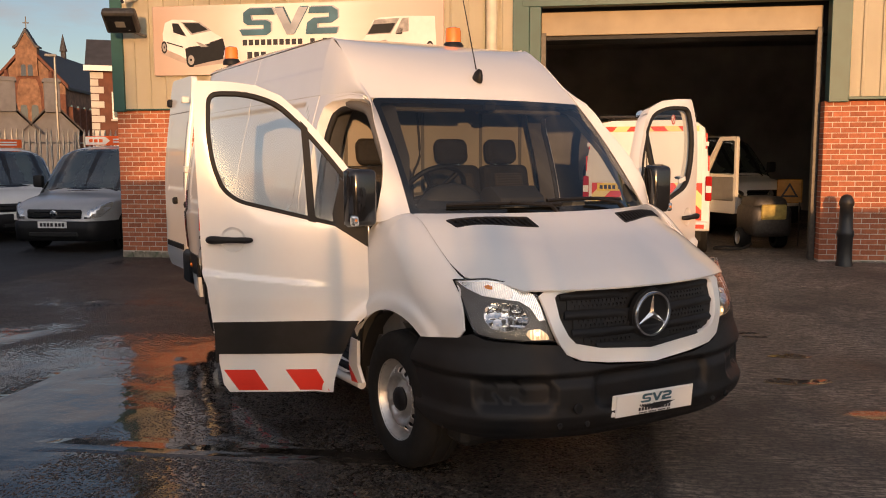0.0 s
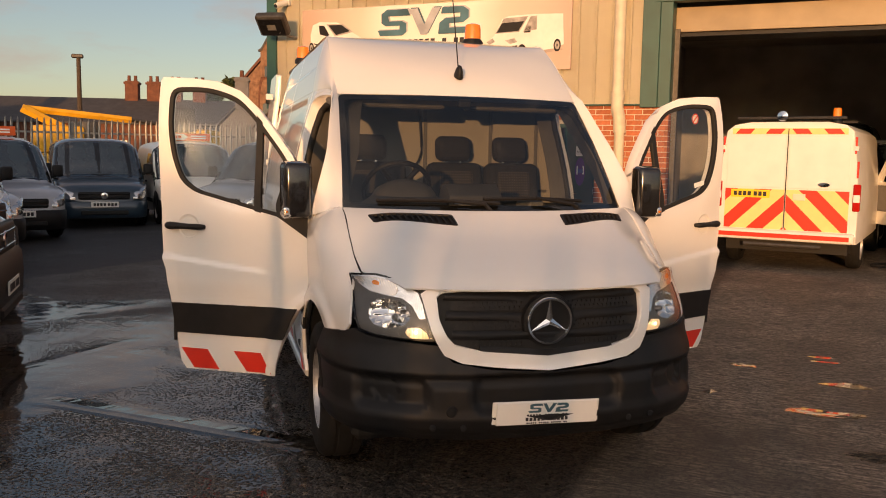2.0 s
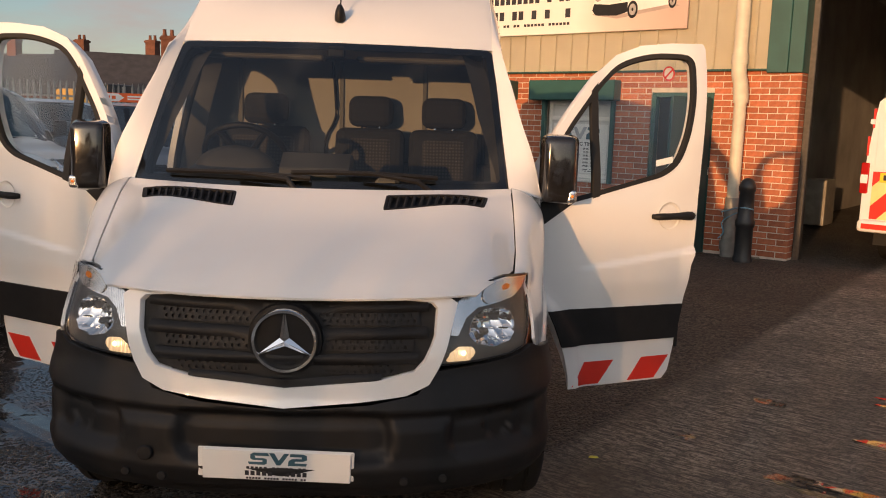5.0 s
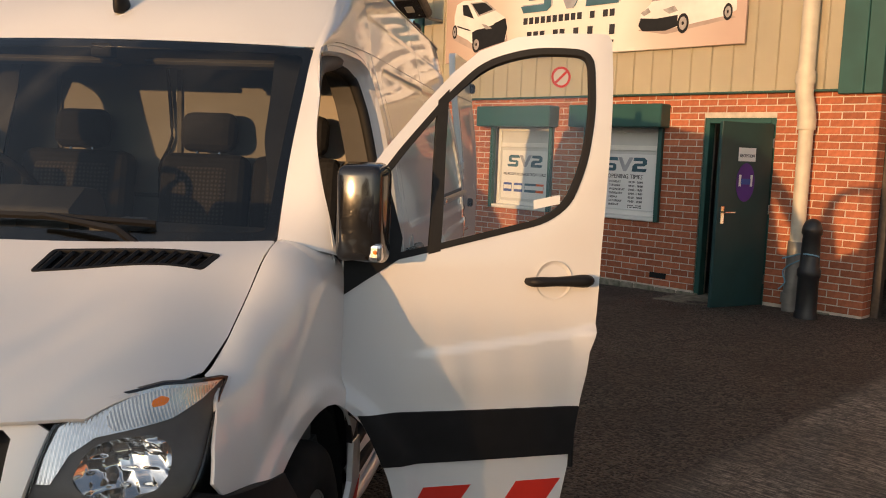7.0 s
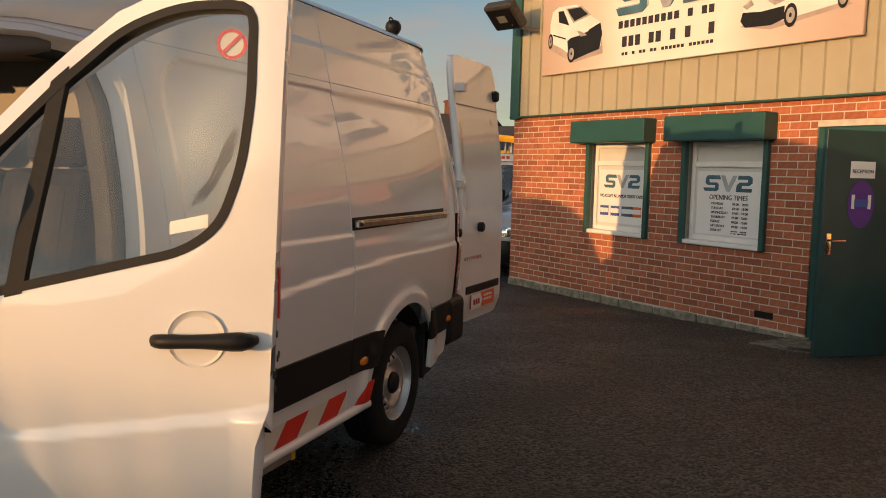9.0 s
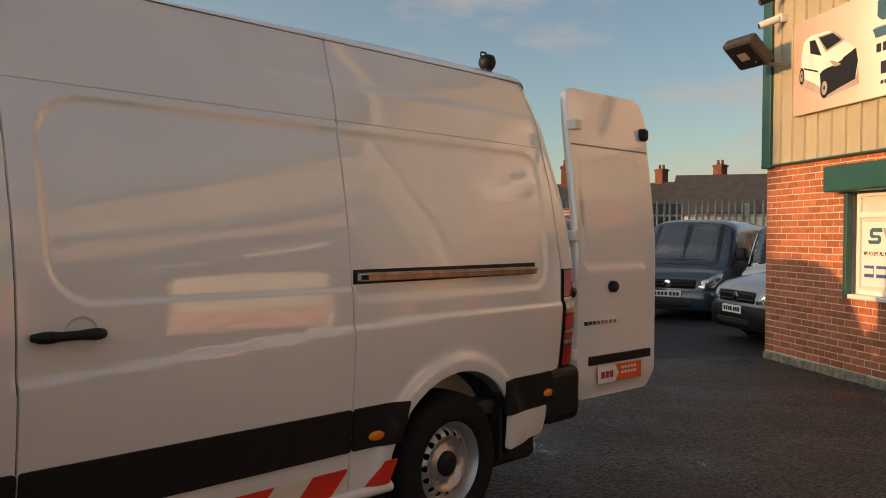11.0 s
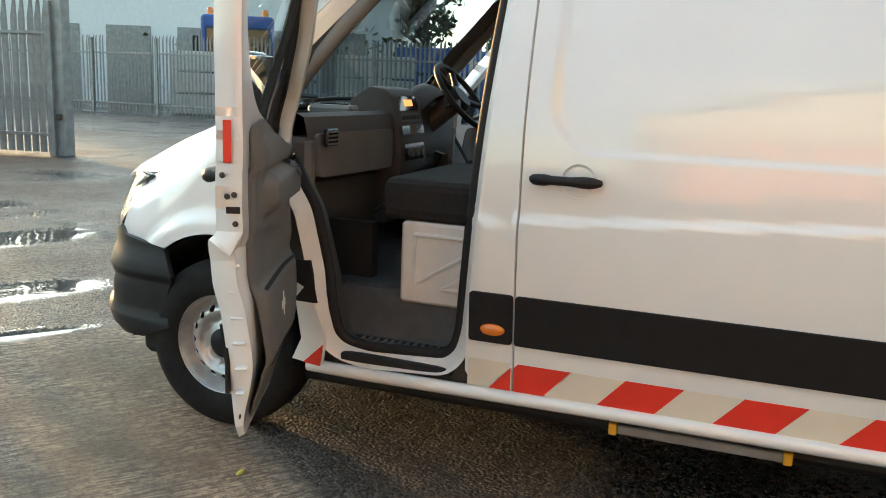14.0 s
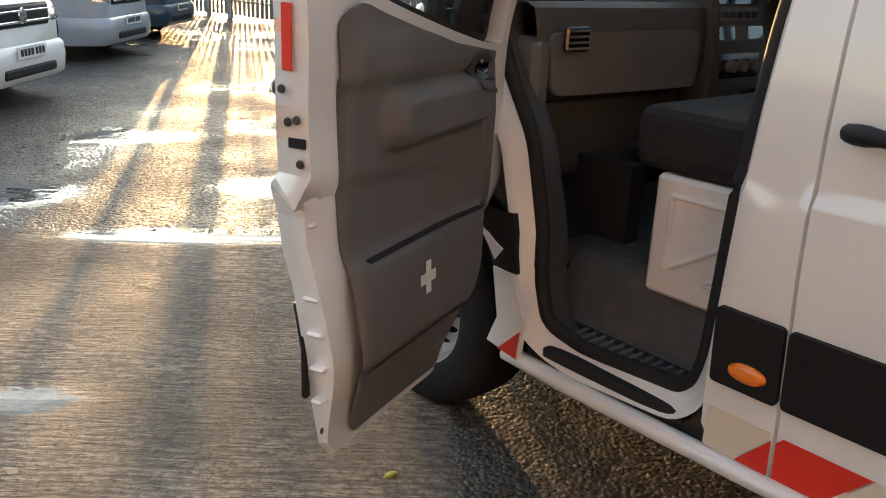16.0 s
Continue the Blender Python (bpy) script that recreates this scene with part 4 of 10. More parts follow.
# reception door
dr = thing("door_1", "dark green reception door standing open outwards", "door", BM, kind="structure")
part("door_frame", box(box(box(bmesh.new(), (4.60, 0.02, 0.06), (4.66, 0.14, 2.07), 0.005), (5.37, 0.02, 0.06), (5.43, 0.14, 2.07), 0.005), (4.66, 0.02, 2.01), (5.37, 0.14, 2.07), 0.005), GREEN, dr)
LEAF_T = Matrix.Translation((5.38, 0.0, 0)) @ Matrix.Rotation(radians(72), 4, 'Z')
lf = part("door_leaf", nbox((-0.72, -0.04, 0.07), (0.0, 0.005, 2.0), 0.004), GREYDOOR, dr, tf=LEAF_T)
part("door_handle", cyl(box(bmesh.new(), (-0.68, -0.052, 0.95), (-0.63, -0.04, 1.13), 0.004), (-0.655, -0.085, 1.07), (-0.52, -0.085, 1.07), 0.01, n=8), CHROME, lf, "brushed lever handle", tf=LEAF_T)
part("door_handle", cyl(box(bmesh.new(), (-0.68, 0.005, 0.95), (-0.63, 0.017, 1.13), 0.004), (-0.655, 0.05, 1.07), (-0.52, 0.05, 1.07), 0.01, n=8), CHROME, lf, "brushed lever handle", tf=LEAF_T)
for z in (0.3, 1.05, 1.75):
    part("hinge", cyl(bmesh.new(), (0.004, -0.045, z), (0.004, -0.045, z + 0.1), 0.009, n=8), CHROME, dr, tf=LEAF_T)
part("notice", nbox((-0.48, -0.044, 1.6), (-0.24, -0.041, 1.74)), PLATEW, dr, "white reception notice", tf=LEAF_T)
text_mesh("writing", "RECEPTION", 0.045, INK, LEAF_T @ Matrix.Translation((-0.36, -0.045, 1.655)) @ POST, dr, width=0.2)
part("notice", lathe(bmesh.new(), [(0, 0), (0.13, 0), (0.13, 0.002), (0, 0.002)], 24, tf=LEAF_T @ Matrix.Translation((-0.36, -0.042, 1.38)) @ POST @ Matrix.Diagonal((1, 1.55, 1, 1))), INKPURP, dr, "purple distancing notice")
part("notice_mark", nbox((-0.43, -0.047, 1.36), (-0.29, -0.0441, 1.42)), INKBLUE, dr, tf=LEAF_T)
for a in (-0.455, -0.295):
    part("notice_mark", nbox((a, -0.047, 1.34), (a + 0.03, -0.0441, 1.46)), PLATEW, dr, tf=LEAF_T)
step_ob = part("doorstep", nbox((4.45, -0.62, -0.05), (5.62, 0.28, 0.06), 0.02, 2), RUBBLE)
step_ob.matrix_world = BM
tagged(step_ob, "worn concrete doorstep in front of the reception door", "step", kind="structure")
vent = part("air_brick", nbox((4.02, -0.006, 0.19), (4.24, 0.05, 0.255), 0.003), BLACK)
vent.matrix_world = BM
tagged(vent, "dark air brick low in the wall", "vent", kind="structure")

# sign board
sg = thing("sign_board", "long printed sign board with van pictures and a two-tone mark", "sign", BM)
part("board", nbox((0.5, -0.095, 2.85), (5.05, -0.055, 3.90), 0.006), SIGNBG, sg)
swoosh("mark", 1.95, 3.43, 1.5, 0.40, -0.11, sg, SIGNBLUE, SIGNGREY)
swoosh("mark", 1.97, 3.445, 1.5, 0.40, -0.103, sg, SIGNGREY, SIGNBLUE)
bars(1.95, 3.325, 1.55, 0.085, 16, -0.099, sg, INK, 11)
bars(2.02, 3.125, 1.4, 0.12, 13, -0.099, sg, INK, 7)
bars(2.02, 2.985, 1.38, 0.035, 24, -0.099, sg, INK, 9)


def van_picture(s, z, w, h, shapes, wheels, parent):
    """A flat printed van: outlines in the picture's own width and height."""
    def P(pts, mt, y):
        bm = bmesh.new()
        extrude_poly(bm, pts, lambda a, b: (s + a * w, y, z + b * h), lambda a, b: (s + a * w, y + 0.0008, z + b * h))
        part("print", bm, mt, parent)
    for k, (mt, pts) in enumerate(shapes):
        P(pts, mt, -0.097 - 0.0012 * min(k, 4))
    for cx, cz, rx, rz in wheels:
        for f, mt, y in ((1.0, BLACK, -0.1035), (0.66, PRINTGREY, -0.105), (0.2, BLACK, -0.106)):
            P([(cx + f * rx * math.cos(k * math.pi / 8), cz + f * rz * math.sin(k * math.pi / 8)) for k in range(16)], mt, y)


van_picture(0.62, 2.97, 1.05, 0.74, (
    (PRINTSHADE, [(0.0, 0.30), (0.5, 0.0), (1.02, 0.08), (1.0, 0.3), (0.4, 0.4)]),
    (PRINTWHITE, [(0.05, 0.42), (0.04, 0.70), (0.08, 0.92), (0.20, 0.985), (0.52, 0.96), (0.66, 0.86), (0.80, 0.72), (0.95, 0.60), (1.0, 0.45), (0.98, 0.2), (0.5, 0.08), (0.30, 0.25), (0.12, 0.36)]),
    (BLACK, [(0.38, 0.38), (0.45, 0.42), (0.62, 0.44), (0.97, 0.55), (1.0, 0.40), (0.96, 0.16), (0.72, 0.10), (0.52, 0.04), (0.40, 0.15)]),
    (PRINTGREY, [(0.33, 0.93), (0.62, 0.92), (0.80, 0.74), (0.48, 0.66)]),
    (BLACK, [(0.19, 0.91), (0.29, 0.90), (0.41, 0.63), (0.21, 0.72)]),
    (BLACK, [(0.36, 0.91), (0.60, 0.90), (0.74, 0.76), (0.50, 0.69)]),
    (PRINTGREY, [(0.55, 0.52), (0.62, 0.50), (0.74, 0.42), (0.63, 0.41)]),
    (BLACK, [(0.10, 0.535), (0.35, 0.43), (0.35, 0.405), (0.10, 0.51)]),
    (BLACK, [(0.76, 0.50), (0.96, 0.58), (0.98, 0.545), (0.78, 0.45)])), ((0.47, 0.15, 0.075, 0.15), (0.06, 0.42, 0.045, 0.13)), sg)
van_picture(3.72, 3.0, 1.22, 0.66, (
    (PRINTSHADE, [(0.0, 0.12), (0.3, 0.02), (1.0, 0.2), (0.9, 0.3), (0.1, 0.2)]),
    (PRINTWHITE, [(0.0, 0.20), (0.02, 0.40), (0.12, 0.56), (0.22, 0.92), (0.30, 0.98), (0.62, 1.0), (0.98, 0.98), (1.0, 0.32), (0.9, 0.24), (0.3, 0.10), (0.05, 0.12)]),
    (BLACK, [(0.0, 0.20), (0.02, 0.33), (0.20, 0.30), (0.42, 0.33), (0.42, 0.14), (0.30, 0.08), (0.05, 0.10)]),
    (PRINTGREY, [(0.13, 0.60), (0.24, 0.93), (0.55, 0.96), (0.44, 0.62)]),
    (PRINTGREY, [(0.49, 0.62), (0.58, 0.95), (0.66, 0.96), (0.66, 0.66)]),
    (BLACK, [(0.15, 0.62), (0.22, 0.83), (0.50, 0.85), (0.43, 0.64)]),
    (BLACK, [(0.50, 0.60), (0.53, 0.74), (0.59, 0.74), (0.58, 0.60)]),
    (PRINTGREY, [(0.02, 0.42), (0.10, 0.50), (0.13, 0.42), (0.06, 0.36)]),
    (PRINTGREY, [(0.26, 0.44), (0.38, 0.49), (0.42, 0.40), (0.33, 0.36)])), ((0.48, 0.18, 0.06, 0.17), (0.92, 0.30, 0.045, 0.14)), sg)

# rainwater pipe
pp = thing("drainpipe", "cream plastic drainpipe with a grey foot on the wall", "pipe", BM)
part("pipe", cyl(bmesh.new(), (5.76, -0.14, 2.42), (5.76, -0.14, 6.2), 0.082, n=20), PIPE, pp, smooth=False, auto=40)
part("pipe_bend", tube(bmesh.new(), curve3([(5.76, -0.14, 2.45), (5.76, -0.14, 2.3), (5.79, -0.13, 2.16), (5.8, -0.12, 2.02)], 8), 0.088, 16), PIPE, pp, auto=40)
part("pipe", cyl(bmesh.new(), (5.8, -0.12, 0.78), (5.8, -0.12, 2.06), 0.072, n=20), PIPE, pp, auto=40)
part("collar", cyl(bmesh.new(), (5.76, -0.14, 2.40), (5.76, -0.14, 2.52), 0.098, n=20), PIPE, pp, auto=40)
part("collar", cyl(bmesh.new(), (5.8, -0.12, 1.94), (5.8, -0.12, 2.04), 0.09, n=20), PIPE, pp, auto=40)
part("pipe_foot", cyl(bmesh.new(), (5.78, -0.12, 0.0), (5.8, -0.12, 0.8), 0.085, n=20), GALV, pp, "grey plastic foot of the pipe", auto=40)
part("collar", cyl(bmesh.new(), (5.78, -0.12, 0.16), (5.78, -0.12, 0.26), 0.1, n=20), GALV, pp, auto=40)
rp = part("rope", tube(bmesh.new(), curve3([(5.7, -0.2, 0.62), (5.82, -0.24, 0.66), (5.95, -0.4, 0.7), (6.08, -0.52, 0.72), (6.16, -0.44, 0.7), (6.0, -0.3, 0.66), (5.85, -0.22, 0.6), (5.72, -0.22, 0.48), (5.76, -0.24, 0.38), (5.7, -0.25, 0.3)], 40), 0.008, 6), mat("blue_rope", (0.18, 0.36, 0.48), 0.8, bump=0.4, bscale=300))
rp.matrix_world = BM
tagged(rp, "frayed pale blue rope tied round pipe and bollard", "rope")


def bollard(s, d):
    b0 = thing("bollard", "black cast-iron bollard with a domed cap", "bollard", BM @ Matrix.Translation((s, d, ground_z(s, d) - 0.02)), group="bollards by the doorway")
    part("post", lathe(bmesh.new(), [(0.115, 0), (0.115, 0.05), (0.1, 0.09), (0.098, 0.42), (0.112, 0.44), (0.112, 0.5), (0.094, 0.53), (0.084, 0.84), (0.098, 0.86), (0.098, 0.9)], 28), CASTIRON, b0, auto=40)
    part("cap", lathe(bmesh.new(), [(0.098, 0.9), (0.09, 0.93), (0.07, 0.975), (0.04, 1.0), (0, 1.01)], 28), CASTIRON, b0, auto=40)


bollard(6.07, -0.42)
bollard(10.66, -0.45)

# floodlight, cameras, cable tray on the facade
fl = thing("floodlight", "large dark floodlight on a bracket beside the sign", "lamp", BM @ Matrix.Translation((0.35, -0.03, 3.52)))
part("bracket", tube(bmesh.new(), [(0, 0.02, -0.05), (0, -0.2, -0.05), (-0.05, -0.42, 0.0)], 0.025, 8), GALV, fl)
FT = Matrix.Translation((-0.14, -0.5, 0.08)) @ Matrix.Rotation(radians(12), 4, 'Z') @ Matrix.Rotation(radians(-42), 4, 'X')
part("housing", nbox((-0.25, -0.2, -0.02), (0.25, 0.2, 0.12), 0.04, 2, tf=FT), DARKMET, fl)
part("glass", nbox((-0.2, -0.15, -0.035), (0.2, 0.15, -0.021), tf=FT), BLACKG, fl)
part("reflector", nbox((-0.07, -0.05, -0.043), (0.07, 0.05, -0.0355), tf=FT), GALV, fl)
for i, (dz, col) in enumerate(((0.0, UPVC), (0.28, BLACK))):
    cc = thing("security_camera", "small bullet security camera on the green corner", "camera", BM @ Matrix.Translation((0.2, -0.06, 4.0 + dz)), group="cameras on the corner")
    part("mount", nbox((-0.05, -0.05, 0.0), (0.05, 0.03, 0.1), 0.01), col, cc)
    part("body", cyl(bmesh.new(), (0, -0.06, 0.04), (-0.06, -0.26, -0.04), 0.045, n=14), col, cc, auto=40)
    part("lens", cyl(bmesh.new(), (-0.06, -0.261, -0.0405), (-0.0603, -0.264, -0.0413), 0.035, n=14), BLACKG, cc)
# plain conduit rail on two brackets, with no lamps on it
tray = part("sign_lamp_bar", cyl(cyl(cyl(bmesh.new(), (1.4, -0.16, 4.06), (3.75, -0.16, 4.06), 0.028, n=10), (1.9, -0.16, 4.06), (1.9, -0.03, 4.12), 0.012, n=6), (3.3, -0.16, 4.06), (3.3, -0.03, 4.12), 0.012, n=6), BLACK)
tray.matrix_world = BM
tagged(tray, "black conduit rail above the sign board", "lamp")
rs = thing("round_sign", "round green and white sign plate high on the cladding", "sign", BM @ Matrix.Translation((4.75, -0.06, 4.2)))
part("plate", lathe(bmesh.new(), [(0, 0), (0.17, 0), (0.17, 0.02), (0, 0.02)], 28, tf=POST), PLATEW, rs)
part("ring", lathe(bmesh.new(), [(0.11, 0.02), (0.15, 0.02), (0.15, 0.026), (0.11, 0.026)], 28, tf=POST, close=True), GREEN, rs)

# ---- the van ----
van = thing("van", "white high-roof panel van with its doors open", "van")
WZ = spl([0.25, 0.36, 0.5, 0.72, 0.95, 1.10, 1.3, 1.45, 1.6, 1.77, 1.97, 2.12, 2.24, 2.35], [0.935, 0.957, 0.967, 0.980, 0.988, 0.992, 0.982, 0.960, 0.928, 0.884, 0.826, 0.789, 0.760, 0.730])
TY = spl([0.0, 0.15, 0.3, 0.5, 0.7, 1.0, 1.3, 1.7, 4.5, 4.9, 5.2], [0.74, 0.80, 0.855, 0.912, 0.942, 0.968, 0.985, 1.0, 1.0, 0.988, 0.955])
WHEEL_F, WHEEL_R, WHEEL_Z = 0.945, 4.254, 0.355


def arch(y, z, yc):
    r = math.hypot(y - yc, z - WHEEL_Z)
    return 0.010 * smooth01(r, 0.60, 0.50) + 0.015 * smooth01(r, 0.565, 0.51) if z > 0.3 else 0.0


def crease_z(y):
    return 0.985 + 0.125 * smooth01(y, 1.2, 4.4)


def rrect(y, z, y0, y1, z0, z1, r):
    """Signed distance to a rounded rectangle."""
    dx, dz = abs(y - (y0 + y1) / 2) - (y1 - y0) / 2 + r, abs(z - (z0 + z1) / 2) - (z1 - z0) / 2 + r
    return math.hypot(max(dx, 0), max(dz, 0)) + min(max(dx, dz), 0) - r


def side_x(y, z):
    x = WZ(z) * TY(y)
    x += arch(y, z, WHEEL_F) + arch(y, z, WHEEL_R)
    c = crease_z(y)
    x += 0.016 * smooth01(z, c + 0.004, c - 0.026) * smooth01(z, 0.55, c - 0.1) * smooth01(y, 2.0, 2.08)
    x -= 0.009 * smooth01(z, 2.148, 2.172) * smooth01(y, 1.9, 2.2)
    if 2.2 < y < 3.6:
        x -= 0.011 * smooth01(rrect(y, z, 2.30, 3.75, 1.245, 1.932, 0.16), 0.013, -0.013)
    elif y >= 3.6:
        x -= 0.011 * smooth01(rrect(y, z, 3.4, 5.01, 1.2, 1.927, 0.12), 0.026, -0.022)
    return x


def door_x(y, z):
    """Half width at the front doors, which lean inwards above the belt."""
    return side_x(y, z) - 0.05 * smooth01(z, 1.2, 1.65) * smooth01(y, 2.12, 1.6)


def lean_y(y, z):
    """The seams behind the cab lean back with height."""
    return 0.045 * smooth01(z, 1.15, 2.2) * max(0.0, y - 2.2) / 1.4


def fside(sx, off=0.0):
    return lambda y, z: (sx * (side_x(y, z) + off), y + lean_y(y, z), z)


def arch_cut(yc, r, z0, a0=0.0, n=26):
    """Points of a wheel opening, from its rear foot over the top to its front foot."""
    h = math.asin(max(-1, min(1, (z0 - WHEEL_Z) / r)))
    return [(yc + r * math.cos(h + (math.pi - 2 * h) * i / n), WHEEL_Z + r * math.sin(h + (math.pi - 2 * h) * i / n)) for i in range(n + 1)]


for sx in (1, -1):
    L = sx > 0
    # sliding door (or the fixed panel of the other side), rear quarter, pillar strip
    pan = surf("side_door" if L else "side_panel", rounded([(2.205, 0.365), (3.572, 0.365), (3.572, 1.9765), (2.205, 1.9765)], 0.012, 3), fside(sx), WHITE, van, step=0.016 if L else 0.03, thick=0.02, back=False, label="white sliding side door" if L else "white side panel")
    surf("upper_panel", rounded([(2.205, 1.9805), (3.572, 1.9805), (3.572, 2.346), (2.205, 2.346)], 0.008, 3), fside(sx), WHITE, van, step=0.022, thick=0.02, back=False)
    q = [(3.582, 0.365)] + [(3.80, 0.365)] + arch_cut(WHEEL_R, 0.465, 0.40)[::-1] + [(4.70, 0.385), (5.0, 0.385), (5.06, 0.6), (5.15, 0.75), (5.17, 1.27), (5.13, 1.6), (5.09, 1.9765), (3.582, 1.9765)]
    surf("rear_quarter", q, fside(sx), WHITE, van, step=0.018 if L else 0.03, thick=0.02, back=False)
    surf("upper_panel", [(3.582, 1.9805), (5.088, 1.9805), (5.075, 2.08), (5.05, 2.18), (5.01, 2.26), (4.97, 2.346), (3.582, 2.346)], fside(sx), WHITE, van, step=0.022, thick=0.02, back=False)
    surf("door_pillar", [(2.06, 0.36), (2.196, 0.36), (2.196, 1.9765), (1.83, 1.975), (1.64, 1.957), (1.64, 1.925), (1.81, 1.937), (1.99, 1.930), (2.085, 1.90), (2.115, 1.80), (2.11, 1.7), (2.06, 1.09), (2.02, 0.6), (2.02, 0.42)], (lambda y, z, sx=sx: (sx * (door_x(y, z) - 0.001), y, z)), WHITE, van, step=0.04, thick=0.09, back=True)
    # black rub strip, lower band with stripes, sill
    for y0, y1, nm in ((2.035, 2.196, "rub_strip"), (2.206, 3.571, "rub_strip"), (3.583, 3.90, "rub_strip"), (4.62, 5.03, "rub_strip")):
        surf(nm, rounded([(y0, 0.545), (y1, 0.545), (y1 + (0.03 if y0 > 4 else 0), 0.728), (y0 + (0.05 if 3.5 < y0 < 4 else 0) - (0.02 if y0 > 4 else 0), 0.728)] if y0 != 3.583 else [(y0, 0.545), (3.855, 0.545), (3.90, 0.728), (y0, 0.728)], 0.012, 3), fside(sx, 0.013), BLACK, van, step=0.06, thick=0.02, back=False)
    for k in range(5):
        a = 2.12 + k * 0.388
        w_ = 0.197
        for j, (c0, c1, mt) in enumerate(((a, a + w_, REDREF), (a + w_, a + 0.388, CREAMREF))):
            if k == 4 and j:
                continue
            pts = [(c0, 0.368), (c1, 0.368), (c1 + 0.095, 0.474), (c0 + 0.095, 0.474)] if k < 4 else [(3.668, 0.368), (3.80, 0.368), (3.845, 0.474), (3.767, 0.474)]
            if k == 3 and j:
                pts = [(c0, 0.368), (3.565, 0.368), (3.565, 0.474), (c0 + 0.095, 0.474)]
            segs = [pts]
            if c0 < 2.2 < c1 + 0.095:
                mid = 2.2

                def cut(p, keep):
                    out = []
                    for i in range(len(p)):
                        u, v = p[i], p[(i + 1) % len(p)]
                        iu, iv = (u[0] < mid) == keep, (v[0] < mid) == keep
                        if iu:
                            out.append(u)
                        if iu != iv:
                            t = (mid - u[0]) / (v[0] - u[0])
                            out.append((mid, u[1] + t * (v[1] - u[1])))
                    return out
                segs = [[(y - 0.006 if kp else y + 0.006, z) for y, z in cut(pts, kp)] for kp in (True, False)]
            for sg_ in segs:
                if len(sg_) > 2:
                    surf("stripe", sg_, fside(sx, 0.003), mt, van, step=0.018 if k == 4 else 0.08, thick=0.0015, back=False)
    surf("stripe", [(2.03, 0.368), (2.11, 0.368), (2.185, 0.45), (2.19, 0.474), (2.035, 0.474)], fside(sx, 0.0018), CREAMREF, van, step=0.08, thick=0.0012, back=False)
    bm = tube(bmesh.new(), [(sx * 0.945, 1.36, 0.335), (sx * 0.958, 1.6, 0.337), (sx * 0.957, 2.6, 0.345), (sx * 0.957, 3.83, 0.345)], 0.026, 10)
    part("sill", bm, WHITE, van, auto=50)
    # side markers
    for y in (2.125, 3.715, 5.03):
        bmk = bmesh.new()
        lathe(bmk, [(0, 0.012), (0.012, 0.012), (0.02, 0.008), (0.022, 0)], 20, tf=Matrix.Translation((sx * (side_x(y, 0.6) + 0.014), y, 0.595 if y < 5 else 0.61)) @ Matrix.Rotation(sx * math.pi / 2, 4, 'Y') @ Matrix.Diagonal((1, 2.1, 1, 1)))
        part("side_marker", bmk, AMBER, van, "amber side marker lamp", auto=50)
    if L:
        # slide rail
        surf("door_rail_recess", [(3.585, 1.262), (4.90, 1.272), (4.90, 1.332), (3.585, 1.325)], fside(1, 0.0015), BLACK, van, step=0.1, thick=0.001, back=False)
        part("door_rail", nbox((0.978, 3.60, 1.275), (0.999, 4.875, 1.312), 0.004), RAILMET, van, "worn bare metal sliding-door rail")
        part("door_rail_lip", nbox((0.990, 3.60, 1.296), (1.006, 4.875, 1.303), 0.002), RAILMET, van)
        part("rail_roller", nbox((0.985, 3.60, 1.278), (1.007, 3.65, 1.308), 0.004), CHROME, van)
    # handle of the side door
    if L:
        bm = bmesh.new()
        lathe(bm, [(0, -0.004), (0.045, -0.003), (0.056, 0.0015), (0.058, 0.004)], 30, tf=Matrix.Translation((side_x(2.4, 1.15), 2.40, 1.147)) @ Matrix.Rotation(math.pi / 2, 4, 'Y'))
        part("handle_cup", bm, WHITE, van, auto=60)
        part("handle", tube(bmesh.new(), curve3([(1.0, 2.242, 1.147), (1.022, 2.26, 1.147), (1.03, 2.33, 1.148), (1.03, 2.40, 1.148), (1.022, 2.455, 1.147), (1.0, 2.474, 1.146)], 12), [0.012, 0.018, 0.02, 0.02, 0.016, 0.016, 0.016, 0.016, 0.018, 0.02, 0.02, 0.017, 0.012], 10), BLACK, van, "black door handle", auto=50)
    # rear corner: bumper, mud flap, lower white panel
    part("bumper_corner", nbox((sx * 0.86, 5.02, 0.42), (sx * 0.978, 5.35, 0.735), 0.05, 3), BLACK, van)
    surf("lower_panel", rounded([(4.66, 0.36), (5.0, 0.40), (5.05, 0.54), (4.66, 0.54)], 0.015, 3), fside(sx, 0.01), WHITE2, van, step=0.1, thick=0.03, back=False)
    part("mud_flap", nbox((sx * 0.74, 4.625, 0.30), (sx * 0.96, 4.64, 0.58), 0.005), RUBBER, van)
    # wheel well liners
    for yc in (WHEEL_F, WHEEL_R):
        rr_ = 0.455
        grid("wheel_well", lambda u, v, yc=yc, sx=sx, rr_=rr_: (sx * (0.55 + 0.385 * v), yc + rr_ * math.cos(math.pi * (u * 1.04 - 0.02)), WHEEL_Z + rr_ * math.sin(math.pi * (u * 1.04 - 0.02))), 24, 2, RUBBER, van)
        part("wheel_well_wall", nbox((sx * 0.50, yc - 0.5, 0.25), (sx * 0.56, yc + 0.5, 0.86)), RUBBER, van)

